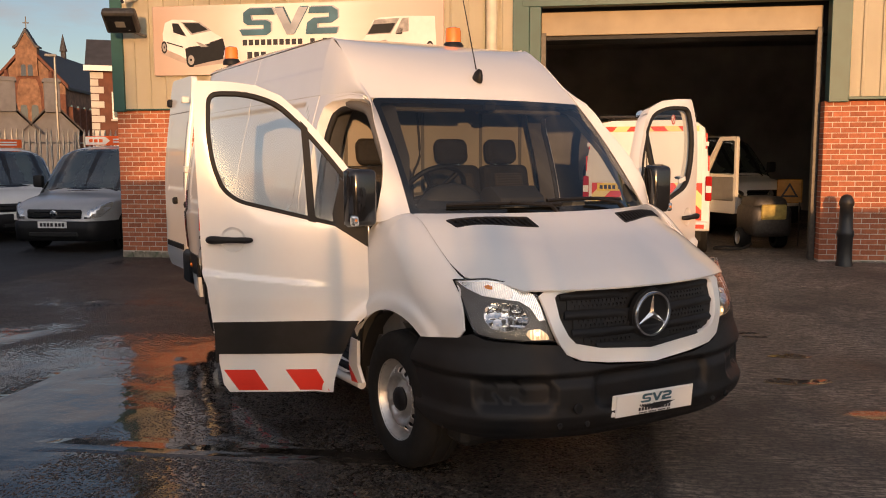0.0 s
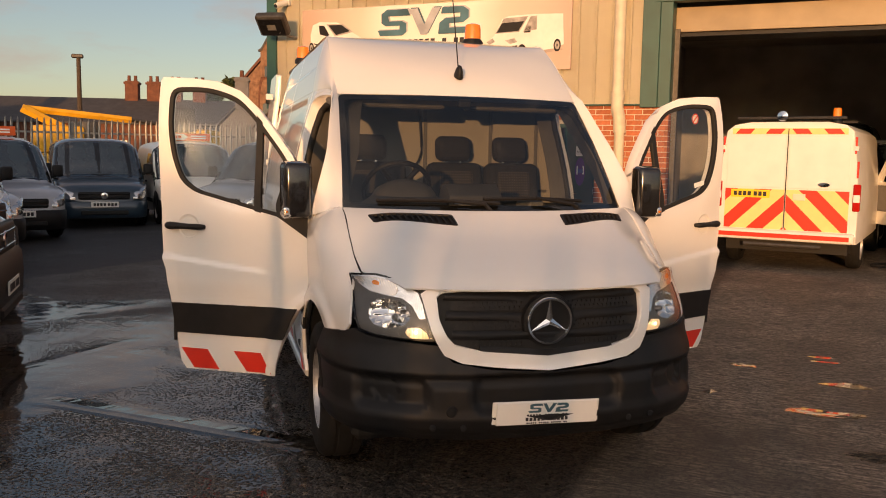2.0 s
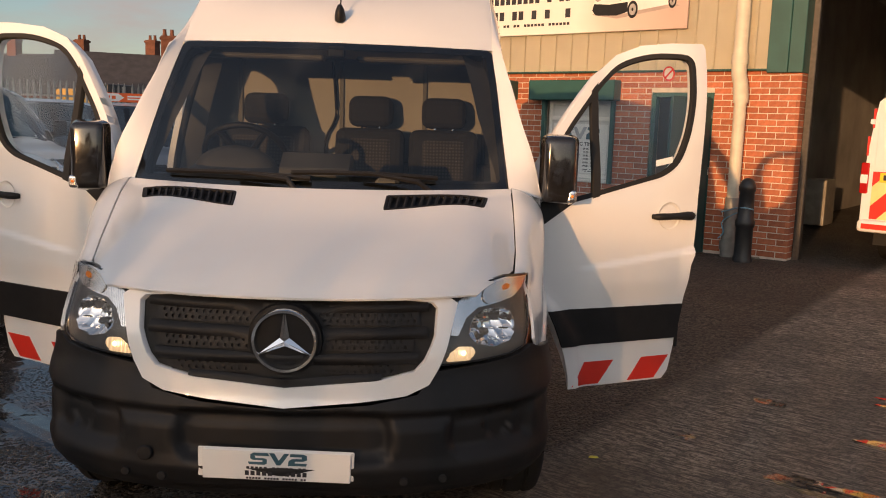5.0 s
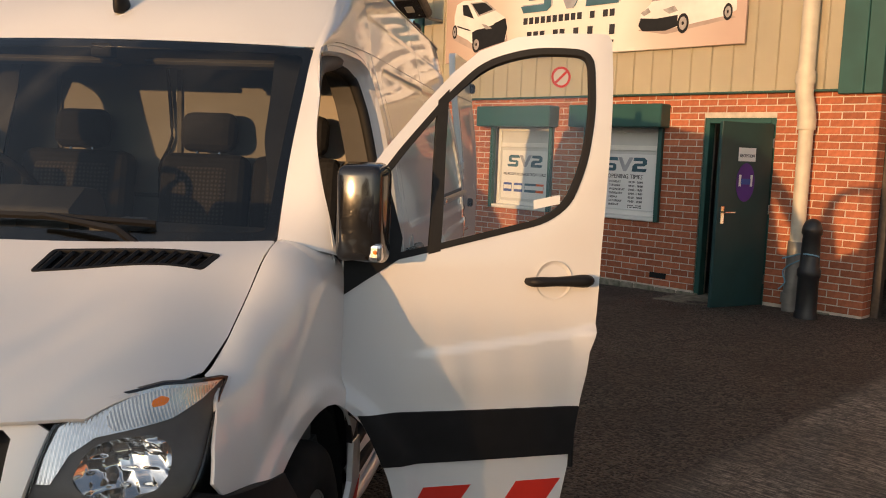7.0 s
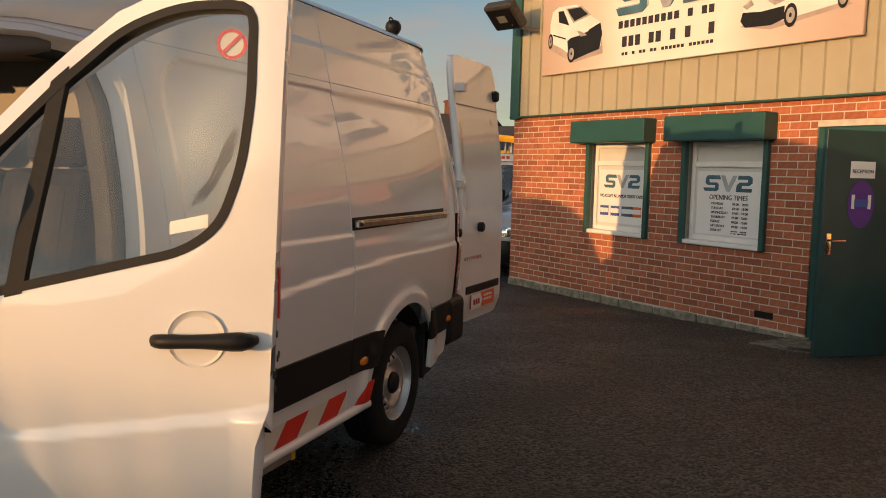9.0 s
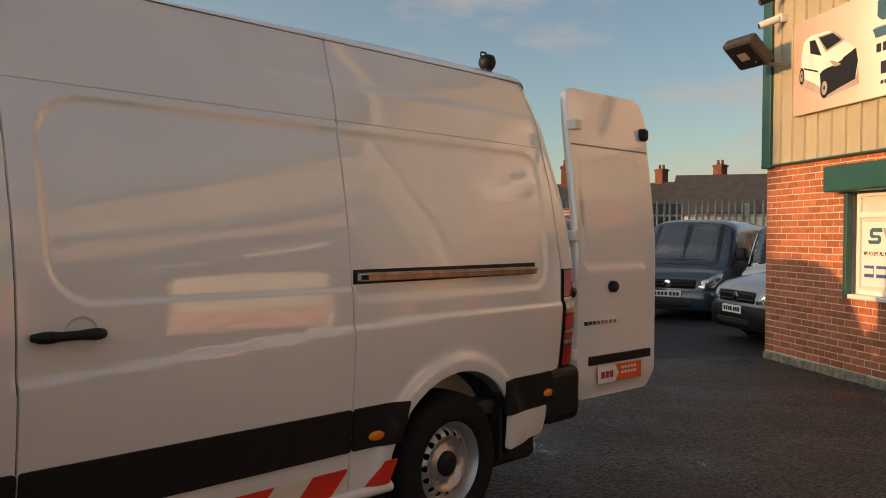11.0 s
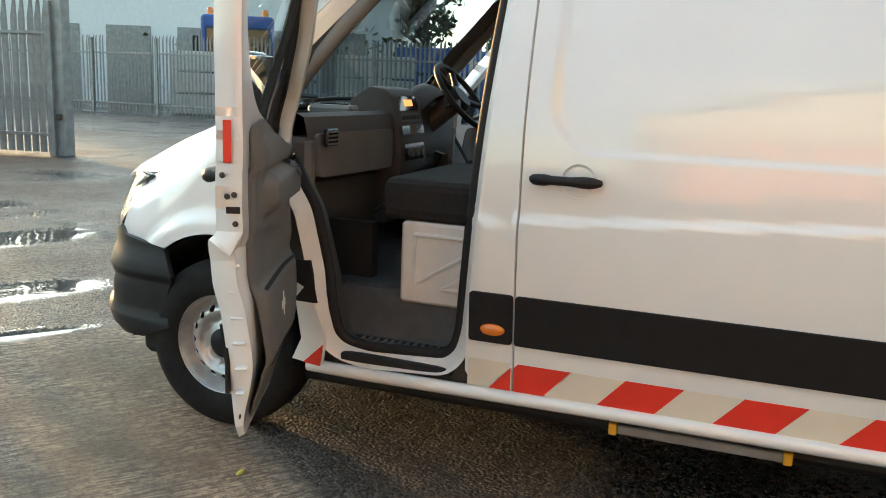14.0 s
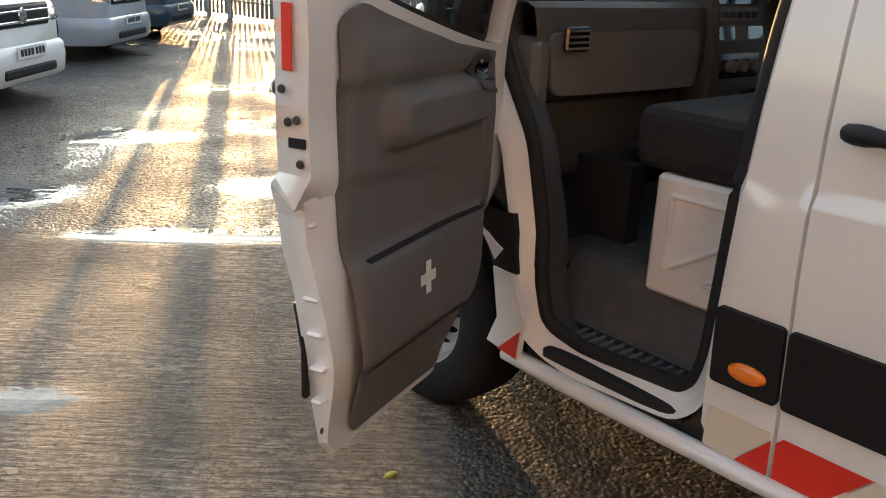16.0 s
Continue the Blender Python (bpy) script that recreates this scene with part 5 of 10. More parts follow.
# roof
ZC = spl([1.53, 1.65, 1.85, 2.1, 2.5, 3.2, 4.2, 5.0, 5.2], [1.938, 2.058, 2.190, 2.30, 2.385, 2.445, 2.475, 2.465, 2.44])
EY = [1.615, 1.78, 2.0, 2.2]
XE = spl([1.615, 1.78, 2.0, 2.2, 2.5, 5.0], [0.752, 0.754, 0.746, 0.735, 0.731, 0.724])
ZE = spl([1.615, 1.78, 2.0, 2.2, 2.5, 5.0], [1.931, 2.06, 2.228, 2.338, 2.350, 2.350])


RTOP, RFOOT = math.sin(math.pi * 0.4775), math.cos(math.pi * 0.4775) ** 1.15


def roof_fn(u, v):
    eta = 1.615 + (4.97 - 1.615) * u
    th = (v - 0.5) * math.pi * 0.955
    c = (abs(math.sin(th)) / RTOP) ** (2 / 2.5) * (1 if th >= 0 else -1)
    h = (math.cos(th) ** 1.15 - RFOOT) / (1 - RFOOT)
    y = eta - 0.083 * (1 - c * c) * (1 - smooth01(eta, 1.615, 2.5))
    y += 0.10 * (1 - c * c) * smooth01(eta, 4.2, 4.97)
    z = ZE(eta) + (ZC(y) - ZE(eta)) * h
    # the front edge follows the windscreen's top
    y0 = 1.615 - 0.083 * (1 - c * c)
    z0 = ZE(1.615) + (ZC(y0) - ZE(1.615)) * h
    z += (1.937 - 0.005 * c * c - z0) * (1 - smooth01(eta, 1.615, 2.0))
    return (c * XE(eta), y + lean_y(y, 2.35), z)


grid("roof", roof_fn, 60, 44, WHITE, van)


def roof_lip(u, v):
    p = Vector(roof_fn(1.0, u))
    f = v * math.pi / 2
    k = 1 - abs(p.x) / 0.73
    return (p.x * (1 - 0.075 * (1 - math.cos(f))), p.y + (0.08 + 0.03 * k) * math.sin(f), p.z - 0.075 * (1 - math.cos(f)))


grid("roof_lip", roof_lip, 44, 8, WHITE, van)


# rounded rear corners that carry the tail lamps
def rear_y(z):
    return float(np.interp(z, (0.6, 0.75, 1.27, 1.6, 1.9765, 2.08, 2.18, 2.26, 2.346), (5.06, 5.15, 5.17, 5.13, 5.09, 5.075, 5.05, 5.01, 4.97)))


def corner(sx, z0, z1, f0=0.0, f1=1.0, off=0.0):
    def f(u, v):
        z = z0 + (z1 - z0) * u
        a, b = 0.19 - 0.11 * smooth01(z, 1.4, 2.3), 0.065
        ph = (f0 + (f1 - f0) * v) * math.pi / 2
        x, y = side_x(rear_y(z), z) + 0.0005 - b * (1 - math.cos(ph)), rear_y(z) + lean_y(rear_y(z), z) + 0.004 + a * math.sin(ph)
        return (sx * (x + off * math.cos(ph)), y + off * math.sin(ph), z - 0.075 * (1 - math.cos(ph)) * smooth01(z, 2.0, 2.346))
    return f


for sx in (1, -1):
    grid("rear_corner", corner(sx, 1.29, 2.346), 40, 10, WHITE, van)
    grid("rear_corner", corner(sx, 0.60, 1.29, 0.0, 1.0, -0.006), 16, 8, BLACK, van)
    for z0, z1, mt in ((0.745, 0.86, REDLENS), (0.865, 0.888, LAMPIN2), (0.893, 0.92, REDLENS), (0.925, 0.945, LAMPIN2), (0.95, 1.035, REDLENS), (1.04, 1.13, LAMPIN2), (1.135, 1.283, REDLENS)):
        grid("tail_lamp", corner(sx, z0, z1, 0.08, 1.0, 0.004), 4, 8, mt, van, label="red tail lamp" if mt is REDLENS else "clear tail lamp")
    # inner return of the door opening
    def inner_return(u, v, sx=sx):
        p = corner(sx, 0.6, 2.29)(u, 1.0)
        return (p[0] - sx * 0.07 * v, p[1] - 0.06 * v, p[2])
    grid("rear_frame", inner_return, 20, 2, JAMB, van)
part("rear_frame", nbox((-0.64, 5.04, 2.18), (0.64, 5.14, 2.31), 0.02, 2), JAMB, van)
part("cargo_floor", nbox((-0.9, 2.2, 0.55), (0.9, 5.15, 0.62)), MATFLOOR, van)
part("rear_step", nbox((-0.88, 5.12, 0.40), (0.88, 5.36, 0.56), 0.03, 2), BLACK, van)
# unseen box added to keep low sun from passing under the van
part("undertray", nbox((-0.66, 0.5, 0.2), (0.66, 1.9, 0.30), 0.03), RUBBER, van)
part("underbody", nbox((-0.84, 0.45, 0.22), (0.84, 5.1, 0.44), 0.03), RUBBER, van)
for sx in (1, -1):
    part("inner_side", nbox((sx * 0.77, 2.34, 0.6), (sx * 0.79, 5.0, 1.95)), BULK, van)


# front plan curve, by length along it from the centre
FPX = [0.0, 0.3, 0.55, 0.74, 0.855, 0.915, 0.942, 0.957]
FPY = [0.055, 0.07, 0.125, 0.215, 0.325, 0.45, 0.60, 0.80]
FS_ = [0.0]
for i in range(1, len(FPX)):
    FS_.append(FS_[-1] + math.hypot(FPX[i] - FPX[i - 1], FPY[i] - FPY[i - 1]))
FX, FY = spl(FS_, FPX), spl(FS_, FPY)
LEAN_Z = spl([0.27, 0.36, 0.46, 0.54, 0.60, 0.66, 0.8, 0.92, 1.04, 1.12], [0.09, 0.03, 0.0, 0.0, 0.03, 0.048, 0.066, 0.095, 0.14, 0.2])


def s_of_x(x):
    """Length along the front plan curve at a sideways distance."""
    a, b = 0.0, FS_[-1]
    for _ in range(40):
        m = (a + b) / 2
        if FX(m) < x:
            a = m
        else:
            b = m
    return (a + b) / 2


def ffront(off=0.0, zoff=None):
    def f(s, z):
        q = abs(s)
        x, y = FX(q), FY(q)
        dx, dy = FX(q + 0.01) - FX(q - 0.01), FY(q + 0.01) - FY(q - 0.01)
        k = math.hypot(dx, dy)
        nx, ny = dy / k, -dx / k
        lean = LEAN_Z(z) * (1 - 0.1 * smooth01(q, 0.75, 1.15))
        x *= 1 - 0.06 * smooth01(z, 0.78, 1.0)
        o = off + (zoff(q, z) if zoff else 0.0)
        return (math.copysign(1, s) * (x + nx * o), y + lean + ny * o, z)
    return f


def sx_poly(pts):
    """Outline given by (x, z) turned into lengths along the front curve."""
    return [(math.copysign(s_of_x(abs(x)), x), z) for x, z in pts]


def mirror_poly(half):
    """A closed outline from its right half, top to bottom."""
    return half + [(-a, b) for a, b in half[::-1]]


# black bumper
def bump_shape(q, z):
    # round upper band over a shallow step, corner hollows, centre intake, lower lip
    o = 0.020 * smooth01(z, 0.585, 0.612) * smooth01(z, 0.74, 0.63)
    o -= 0.034 * smooth01(rrect(q, z, 0.56, 0.93, 0.455, 0.588, 0.05), 0.02, -0.03)
    o -= 0.040 * smooth01(rrect(q, z, -0.36, 0.36, 0.44, 0.60, 0.06), 0.02, -0.03)
    o += 0.014 * smooth01(z, 0.45, 0.41) * smooth01(z, 0.32, 0.36)
    d = math.hypot((q - 0.78) / 1.2, z - 0.535)
    o -= 0.02 * smooth01(d, 0.065, 0.05)
    return o


half = [(0.0, 0.615), (0.28, 0.635), (0.44, 0.665), (0.50, 0.735), (0.66, 0.748), (0.80, 0.764), (0.845, 0.79), (0.885, 0.765), (0.944, 0.735), (0.950, 0.62), (0.950, 0.40), (0.93, 0.335), (0.8, 0.31), (0.4, 0.30), (0.0, 0.298)]
poly = sx_poly(half + [(-a, b) for a, b in half[::-1][1:-1]])
surf("front_bumper", poly, ffront(0.008, bump_shape), BLACK, van, step=0.022, thick=0.03, back=False, label="black plastic front bumper", centre=(0, 1.5, 0.6))
part("bumper_mesh", nbox((-0.30, 0.105, 0.455), (0.27, 0.13, 0.56), 0.006), RUBBER, van)
for x in (-0.53, -0.40, 0.40, 0.53):
    sxx = s_of_x(abs(x))
    px, py, pz = ffront(0.012, bump_shape)(sxx, 0.375)
    bm = lathe(bmesh.new(), [(0, 0.006), (0.013, 0.005), (0.016, 0)], 14, tf=Matrix.Translation((math.copysign(px, x), py - 0.006, pz)) @ Matrix.Rotation(math.pi / 2, 4, 'X'))
    part("parking_sensor", bm, BLACK, van)
bm = lathe(bmesh.new(), [(0, 0.006), (0.022, 0.005), (0.026, 0)], 18, tf=Matrix.Translation((-0.46, 0.075, 0.455)) @ Matrix.Rotation(math.pi / 2, 4, 'X'))
part("tow_eye_cover", bm, BLACK, van)
# white grille surround
outer = [(0.0, 1.0), (0.40, 0.996), (0.565, 0.985), (0.597, 0.962), (0.552, 0.86), (0.508, 0.752), (0.475, 0.695), (0.40, 0.662), (0.25, 0.643), (0.0, 0.622)]
inner = [(0.0, 0.986), (0.40, 0.979), (0.51, 0.967), (0.526, 0.95), (0.503, 0.86), (0.462, 0.778), (0.43, 0.742), (0.3, 0.712), (0.0, 0.685)]
full = lambda h: sx_poly(h + [(-a, b) for a, b in h[::-1][1:-1]])
surf("grille_surround", full(outer), ffront(0.024), WHITE, van, holes=[full(inner)], step=0.03, thick=0.045, centre=(0, 1.5, 0.6))
# grille: dark back, three bars, perforated strips between, star
surf("grille_back", full([(a * 1.01, b) for a, b in inner]), ffront(-0.006), RUBBER, van, step=0.06, thick=0.004, centre=(0, 1.5, 0.6))
for zc, hw in ((0.955, 0.495), (0.868, 0.475), (0.785, 0.44), (0.715, 0.32)):
    def bar_off(q, z, zc=zc):
        return 0.016 * math.cos(min(1.5, abs(z - zc) / 0.021 * 1.3))
    drop = 0.018 if zc < 0.75 else 0.008
    pts = [(hw, zc + 0.02), (0.2, zc + 0.016), (0, zc + 0.016 - drop), (-0.2, zc + 0.016), (-hw, zc + 0.02), (-hw, zc - 0.02), (-0.2, zc - 0.024), (0, zc - 0.024 - drop), (0.2, zc - 0.024), (hw, zc - 0.02)]
    surf("grille_bar", sx_poly(pts), ffront(0.004, bar_off), BLACK, van, step=0.022, thick=0.02, back=False, centre=(0, 1.5, 0.6))
for zc, hw in ((0.913, 0.46), (0.828, 0.43), (0.752, 0.38)):
    hl = []
    rows = 2
    for r_ in range(rows):
        k = int(hw * 2 / 0.024)
        for i in range(k):
            xx = -hw + 0.012 + i * 0.024 + (0.012 if r_ else 0)
            if abs(xx) < 0.115 or abs(xx) > hw - 0.02:
                continue
            sc = math.copysign(s_of_x(abs(xx)), xx)
            zz = zc + (0.010 if r_ else -0.010)
            hl.append([(sc + 0.0065 * math.cos(t * math.pi / 3), zz + 0.0065 * math.sin(t * math.pi / 3)) for t in range(6)])
    surf("grille_mesh", sx_poly([(hw, zc + 0.022), (-hw, zc + 0.022), (-hw, zc - 0.022), (hw, zc - 0.022)]), ffront(0.0035), BLACK, van, holes=hl, step=0.05, thick=0.006, back=False, centre=(0, 1.5, 0.6))
STAR = Matrix.Translation((0, 0.098, 0.845)) @ Matrix.Rotation(radians(94), 4, 'X')
part("badge_back", lathe(bmesh.new(), [(0, -0.03), (0.125, -0.03), (0.122, -0.006), (0.1, -0.004), (0, -0.004)], 40, tf=STAR), BLACK, van, auto=40)
part("badge_ring", lathe(bmesh.new(), [(0.093, 0.0), (0.098, 0.012), (0.107, 0.013), (0.112, 0.004), (0.112, -0.004), (0.093, -0.004)], 48, tf=STAR, close=True), CHROME, van, "chrome badge ring", auto=60)
bm = bmesh.new()
for k in range(3):
    a = math.pi / 2 + k * 2 * math.pi / 3
    d, nrm = Vector((math.cos(a), math.sin(a), 0)), Vector((-math.sin(a), math.cos(a), 0))
    tip, c0 = d * 0.098, Vector((0, 0, 0.012))
    b1, b2 = d * 0.004 + nrm * 0.017, d * 0.004 - nrm * 0.017
    vs = [bm.verts.new(STAR @ p) for p in (c0, tip + Vector((0, 0, 0.004)), b1, b2, tip + nrm * 0.002, tip - nrm * 0.002)]
    bm.faces.new((vs[0], vs[2], vs[4], vs[1]))
    bm.faces.new((vs[0], vs[1], vs[5], vs[3]))
    bm.faces.new((vs[2], vs[0], vs[3]))
part("badge_star", bm, CHROME, van, "chrome three-pointed badge")
# number plate holder and dealer plate (tilted)
PT = Matrix.Translation((-0.015, 0.058, 0.432)) @ Matrix.Rotation(radians(4), 4, 'X') @ Matrix.Rotation(radians(1.2), 4, 'Y')
npl = part("dealer_plate", nbox((-0.245, -0.012, -0.053), (0.245, -0.004, 0.053), 0.003), PLATEW, van, "white dealer plate with a blue mark", tf=PT)
part("plate_back", nbox((-0.262, -0.003, -0.05), (0.255, 0.004, 0.055), 0.003), WHITE2, van, tf=PT)
sw = Matrix.Translation((0, 0, 0))
kk = 0.2 / 3.3


def plate_mark(tf, w, h, x0, z0, parent, y):
    k = w / 3.3
    for pts, mt in (([(0.0, 0.0), (0.85, 0.0), (1.0, 0.12), (1.0, 0.45), (0.85, 0.55), (0.35, 0.55), (0.3, 0.75), (1.15, 0.75), (1.05, 1.0), (0.25, 1.0), (0.05, 0.85), (0.05, 0.5), (0.2, 0.38), (0.75, 0.38), (0.75, 0.22), (-0.1, 0.22)], SIGNBLUE),
                    ([(1.12, 1.0), (1.42, 1.0), (1.68, 0.38), (1.98, 1.0), (2.28, 1.0), (1.78, 0.0), (1.55, 0.0)], SIGNBLUE),
                    ([(2.2, 0.0), (3.25, 0.0), (3.3, 0.22), (2.6, 0.22), (2.6, 0.38), (3.1, 0.4), (3.3, 0.55), (3.3, 0.85), (3.1, 1.0), (2.35, 1.0), (2.3, 0.76), (3.0, 0.76), (3.0, 0.6), (2.45, 0.58), (2.25, 0.42)], SIGNBLUE)):
        bm = bmesh.new()
        extrude_poly(bm, pts, lambda a, b: (x0 + a * k, y, z0 + b * h), lambda a, b: (x0 + a * k, y + 0.001, z0 + b * h))
        part("plate_mark", bm, mt, parent, tf=tf)


plate_mark(PT, 0.19, 0.042, -0.09, 0.004, npl, -0.0135)
for z0, h, w, nb, inkm in ((-0.008, 0.008, 0.2, 14, INK), (-0.027, 0.016, 0.21, 11, INK), (-0.045, 0.006, 0.2, 20, INK)):
    for i in range(nb):
        if i % 6 != 5:
            part("writing_bar", nbox((-w / 2 + i * w / nb, -0.0135, z0 - h / 2), (-w / 2 + i * w / nb + w / nb * 0.7, -0.0125, z0 + h / 2)), inkm, npl, tf=PT)

# headlamps
LAMP_OUT = ((0.512, 0.75), (0.66, 0.757), (0.77, 0.767), (0.83, 0.785), (0.858, 0.85), (0.887, 0.94), (0.905, 1.022), (0.80, 1.036), (0.70, 1.02), (0.60, 0.966), (0.555, 0.86))
LAMP_BAND = ((0.897, 1.016), (0.80, 1.028), (0.70, 1.012), (0.612, 0.96), (0.58, 0.90), (0.562, 0.85), (0.588, 0.848), (0.63, 0.905), (0.68, 0.935), (0.75, 0.944), (0.82, 0.955), (0.872, 0.985))
LAMP_BOWL = ((0.625, 0.85), (0.65, 0.815), (0.72, 0.797), (0.78, 0.812), (0.81, 0.85), (0.815, 0.90), (0.785, 0.928), (0.70, 0.925), (0.66, 0.905))
LAMP_SIDE = ((0.54, 0.762), (0.553, 0.79), (0.585, 0.812), (0.632, 0.808), (0.645, 0.788), (0.622, 0.762))
for sx in (1, -1):
    cen = (0, 1.5, 0.6)
    lp = rounded(sx_poly([(sx * x, z) for x, z in LAMP_OUT]), 0.008, 2)
    bowl_p = rounded(sx_poly([(sx * x, z) for x, z in LAMP_BOWL]), 0.018, 3)
    qc = s_of_x(0.718)
    lamp = surf("headlamp", lp, ffront(-0.014), LAMPDK, van, holes=[bowl_p], step=0.03, thick=0.012, centre=cen, label="clear headlamp with a dark housing and faceted reflector")
    surf("lens", lp, ffront(0.010), LENS, lamp, step=0.03, thick=0.0, centre=cen)
    ctr = [sum(p[k] for p in lp) / len(lp) for k in (0, 1)]
    surf("lamp_rim", lp, ffront(-0.002), BLACKG, lamp, holes=[[((a - ctr[0]) * 0.972 + ctr[0], (b - ctr[1]) * 0.955 + ctr[1]) for a, b in lp]], step=0.04, thick=0.008, centre=cen)

    def bowl_off(q, z, qc=qc):
        a, b = (q - qc) / 0.11, (z - 0.862) / 0.066
        rr = min(1.0, a * a + b * b)
        # tilted mirror facets on the bowl, each leaning its own way
        i, j = math.floor(a * 3.2 + 0.25 * b), math.floor(b * 2.2 + 0.4)
        fa, fb = a * 3.2 + 0.25 * b - i - 0.5, b * 2.2 + 0.4 - j - 0.5
        return -0.050 * (1 - rr) + 0.013 * math.sin(i * 2.4 + j * 4.1) * fa + 0.011 * math.sin(i * 5.3 - j * 1.7) * fb
    bowl = surf("reflector", bowl_p, ffront(-0.016, bowl_off), LAMPRF, lamp, step=0.006, thick=0.002, centre=cen, label="bright faceted reflector")
    for qx, zz, rad in ((0.705, 0.845, 0.013), (0.70, 0.90, 0.010)):
        c = ffront(-0.05)(s_of_x(qx), zz)
        RT = Matrix.Translation((sx * c[0], c[1], c[2])) @ Matrix.Rotation(radians(sx * 30), 4, 'Z') @ Matrix.Rotation(radians(84), 4, 'X')
        part("bulb", lathe(bmesh.new(), [(rad, -0.02), (rad, 0.012), (rad * 0.6, 0.02), (0, 0.022)], 14, tf=RT), GREYTRIM, bowl, auto=40)
    # ribbed chrome band with the indicator in its outer half
    surf("lamp_band", sx_poly([(sx * x, z) for x, z in LAMP_BAND]), ffront(-0.006, lambda q, z: 0.0007 * math.sin((q * 0.95 - z * 0.3) * 760)), LAMPIN, lamp, step=0.0035, thick=0.003, centre=cen, back=False)
    surf("indicator", rounded(sx_poly([(sx * x, z) for x, z in ((0.70, 0.965), (0.715, 0.945), (0.82, 0.957), (0.868, 0.987), (0.885, 1.012), (0.80, 1.022), (0.715, 1.008))]), 0.012, 3), ffront(-0.001, lambda q, z: 0.0007 * math.sin((q * 0.95 + z * 0.3) * 760)), LAMPIN2, lamp, step=0.0035, thick=0.002, centre=cen, back=False, label="clear indicator with an amber bulb")
    surf("indicator_bulb", rounded(sx_poly([(sx * x, z) for x, z in ((0.785, 0.986), (0.807, 0.988), (0.814, 1.0), (0.798, 1.009), (0.782, 1.0))]), 0.006, 3), ffront(0.002), AMBER, lamp, step=0.02, thick=0.002, centre=cen, back=False)
    surf("side_lamp", rounded(sx_poly([(sx * x, z) for x, z in LAMP_SIDE]), 0.008, 3), ffront(-0.006, lambda q, z: 0.0015 * math.sin(q * 420)), SIDEL, lamp, step=0.008, thick=0.004, centre=cen, label="lit warm side lamp")
    c = ffront(0.0)(s_of_x(0.598), 0.79)
    part("side_bulb", lathe(bmesh.new(), [(0, 0.008), (0.008, 0.005), (0.01, 0)], 12, tf=Matrix.Translation((sx * c[0], c[1], c[2])) @ Matrix.Rotation(radians(sx * 24), 4, 'Z') @ Matrix.Rotation(radians(90), 4, 'X')), SIDEB, lamp, auto=60)

# bonnet
YB = lambda x: 0.72 + 0.285 * (x / 0.81) ** 2
YF = lambda x: 0.098 + 0.165 * (abs(x) / 0.66) ** 2.4
BZ = spl([0.05, 0.098, 0.14, 0.2, 0.35, 0.5, 0.6, 0.7, 0.76], [0.96, 0.990, 1.025, 1.062, 1.132, 1.196, 1.245, 1.293, 1.318])


def bonnet(x, y):
    ax = abs(x)
    t = (y - YF(x)) / (YB(x) - YF(x))
    z = BZ(YF(0) + t * (YB(0) - YF(0)))
    # raised shoulders outside a shallow dish, edge falling to the wing
    z += 0.016 * smooth01(ax, 0.34, 0.60) * smooth01(t, 0.15, 0.55) * smooth01(t, 1.05, 0.8)
    z -= 0.10 * max(0, (ax - 0.60) / 0.22) ** 2 * (1 - smooth01(y, 0.5, 0.98))
    return (x, y, z)


bo = []
for i in range(25):
    x = -0.64 + 1.28 * i / 24
    bo.append((x, YF(x)))
bo += [(0.735, 0.40), (0.788, 0.53), (0.803, 0.65), (0.807, 0.80), (0.806, 0.92), (0.808, 1.0)]
for i in range(25):
    x = 0.80 - 1.60 * i / 24
    bo.append((x, YB(x)))
bo += [(-0.808, 1.0), (-0.806, 0.92), (-0.807, 0.80), (-0.803, 0.65), (-0.788, 0.53), (-0.735, 0.40)]


def vent_poly(sx):
    return rounded([(sx * 0.287, 0.612), (sx * 0.685, 0.768), (sx * 0.706, 0.850), (sx * 0.294, 0.712)], 0.012, 3)


surf("bonnet", bo, bonnet, WHITE, van, holes=[vent_poly(1), vent_poly(-1)], step=0.035, thick=0.012, centre=(0, 1.0, 0.2))
for sx in (1, -1):
    vo = surf("bonnet_vent", vent_poly(sx), lambda a, b: (a, b, bonnet(a, b)[2] - 0.018), BLACK, van, step=0.06, thick=0.006, centre=(0, 1.0, 0.2), label="black slatted bonnet vent")
    for k in range(13):
        t = (k + 0.5) / 13
        a0, a1 = Vector((sx * (0.289 + 0.395 * t), 0.620 + 0.152 * t)), Vector((sx * (0.297 + 0.405 * t), 0.706 + 0.137 * t))
        z0, z1 = bonnet(*a0)[2], bonnet(*a1)[2]
        part("slat", tube(bmesh.new(), [(a0.x, a0.y, z0 - 0.004), (a1.x, a1.y, z1 - 0.004)], 0.007, 5), BLACK, vo)
    surf("vent_rim", vent_poly(sx), lambda a, b: (a, b, bonnet(a, b)[2] + 0.003), BLACK, vo, holes=[[((a - sx * 0.493) * 0.95 + sx * 0.493, (b - 0.735 - 0.36 * (abs(a) - 0.493)) * 0.86 + 0.735 + 0.36 * ((abs(a) - 0.493) * 0.95)) for a, b in vent_poly(sx)]], step=0.05, thick=0.012, centre=(0, 1.0, 0.2))

# wings
SXS = spl([0.5, 0.53, 0.65, 0.80, 0.92, 1.0, 1.2], [0.782, 0.792, 0.807, 0.811, 0.812, 0.814, 0.812])


def wing_top(y):
    return bonnet(min(SXS(y), 0.80), min(y, 1.0))[2]


def wing_d(y):
    return 0.12 + 0.15 * smooth01(y, 1.15, 0.62)


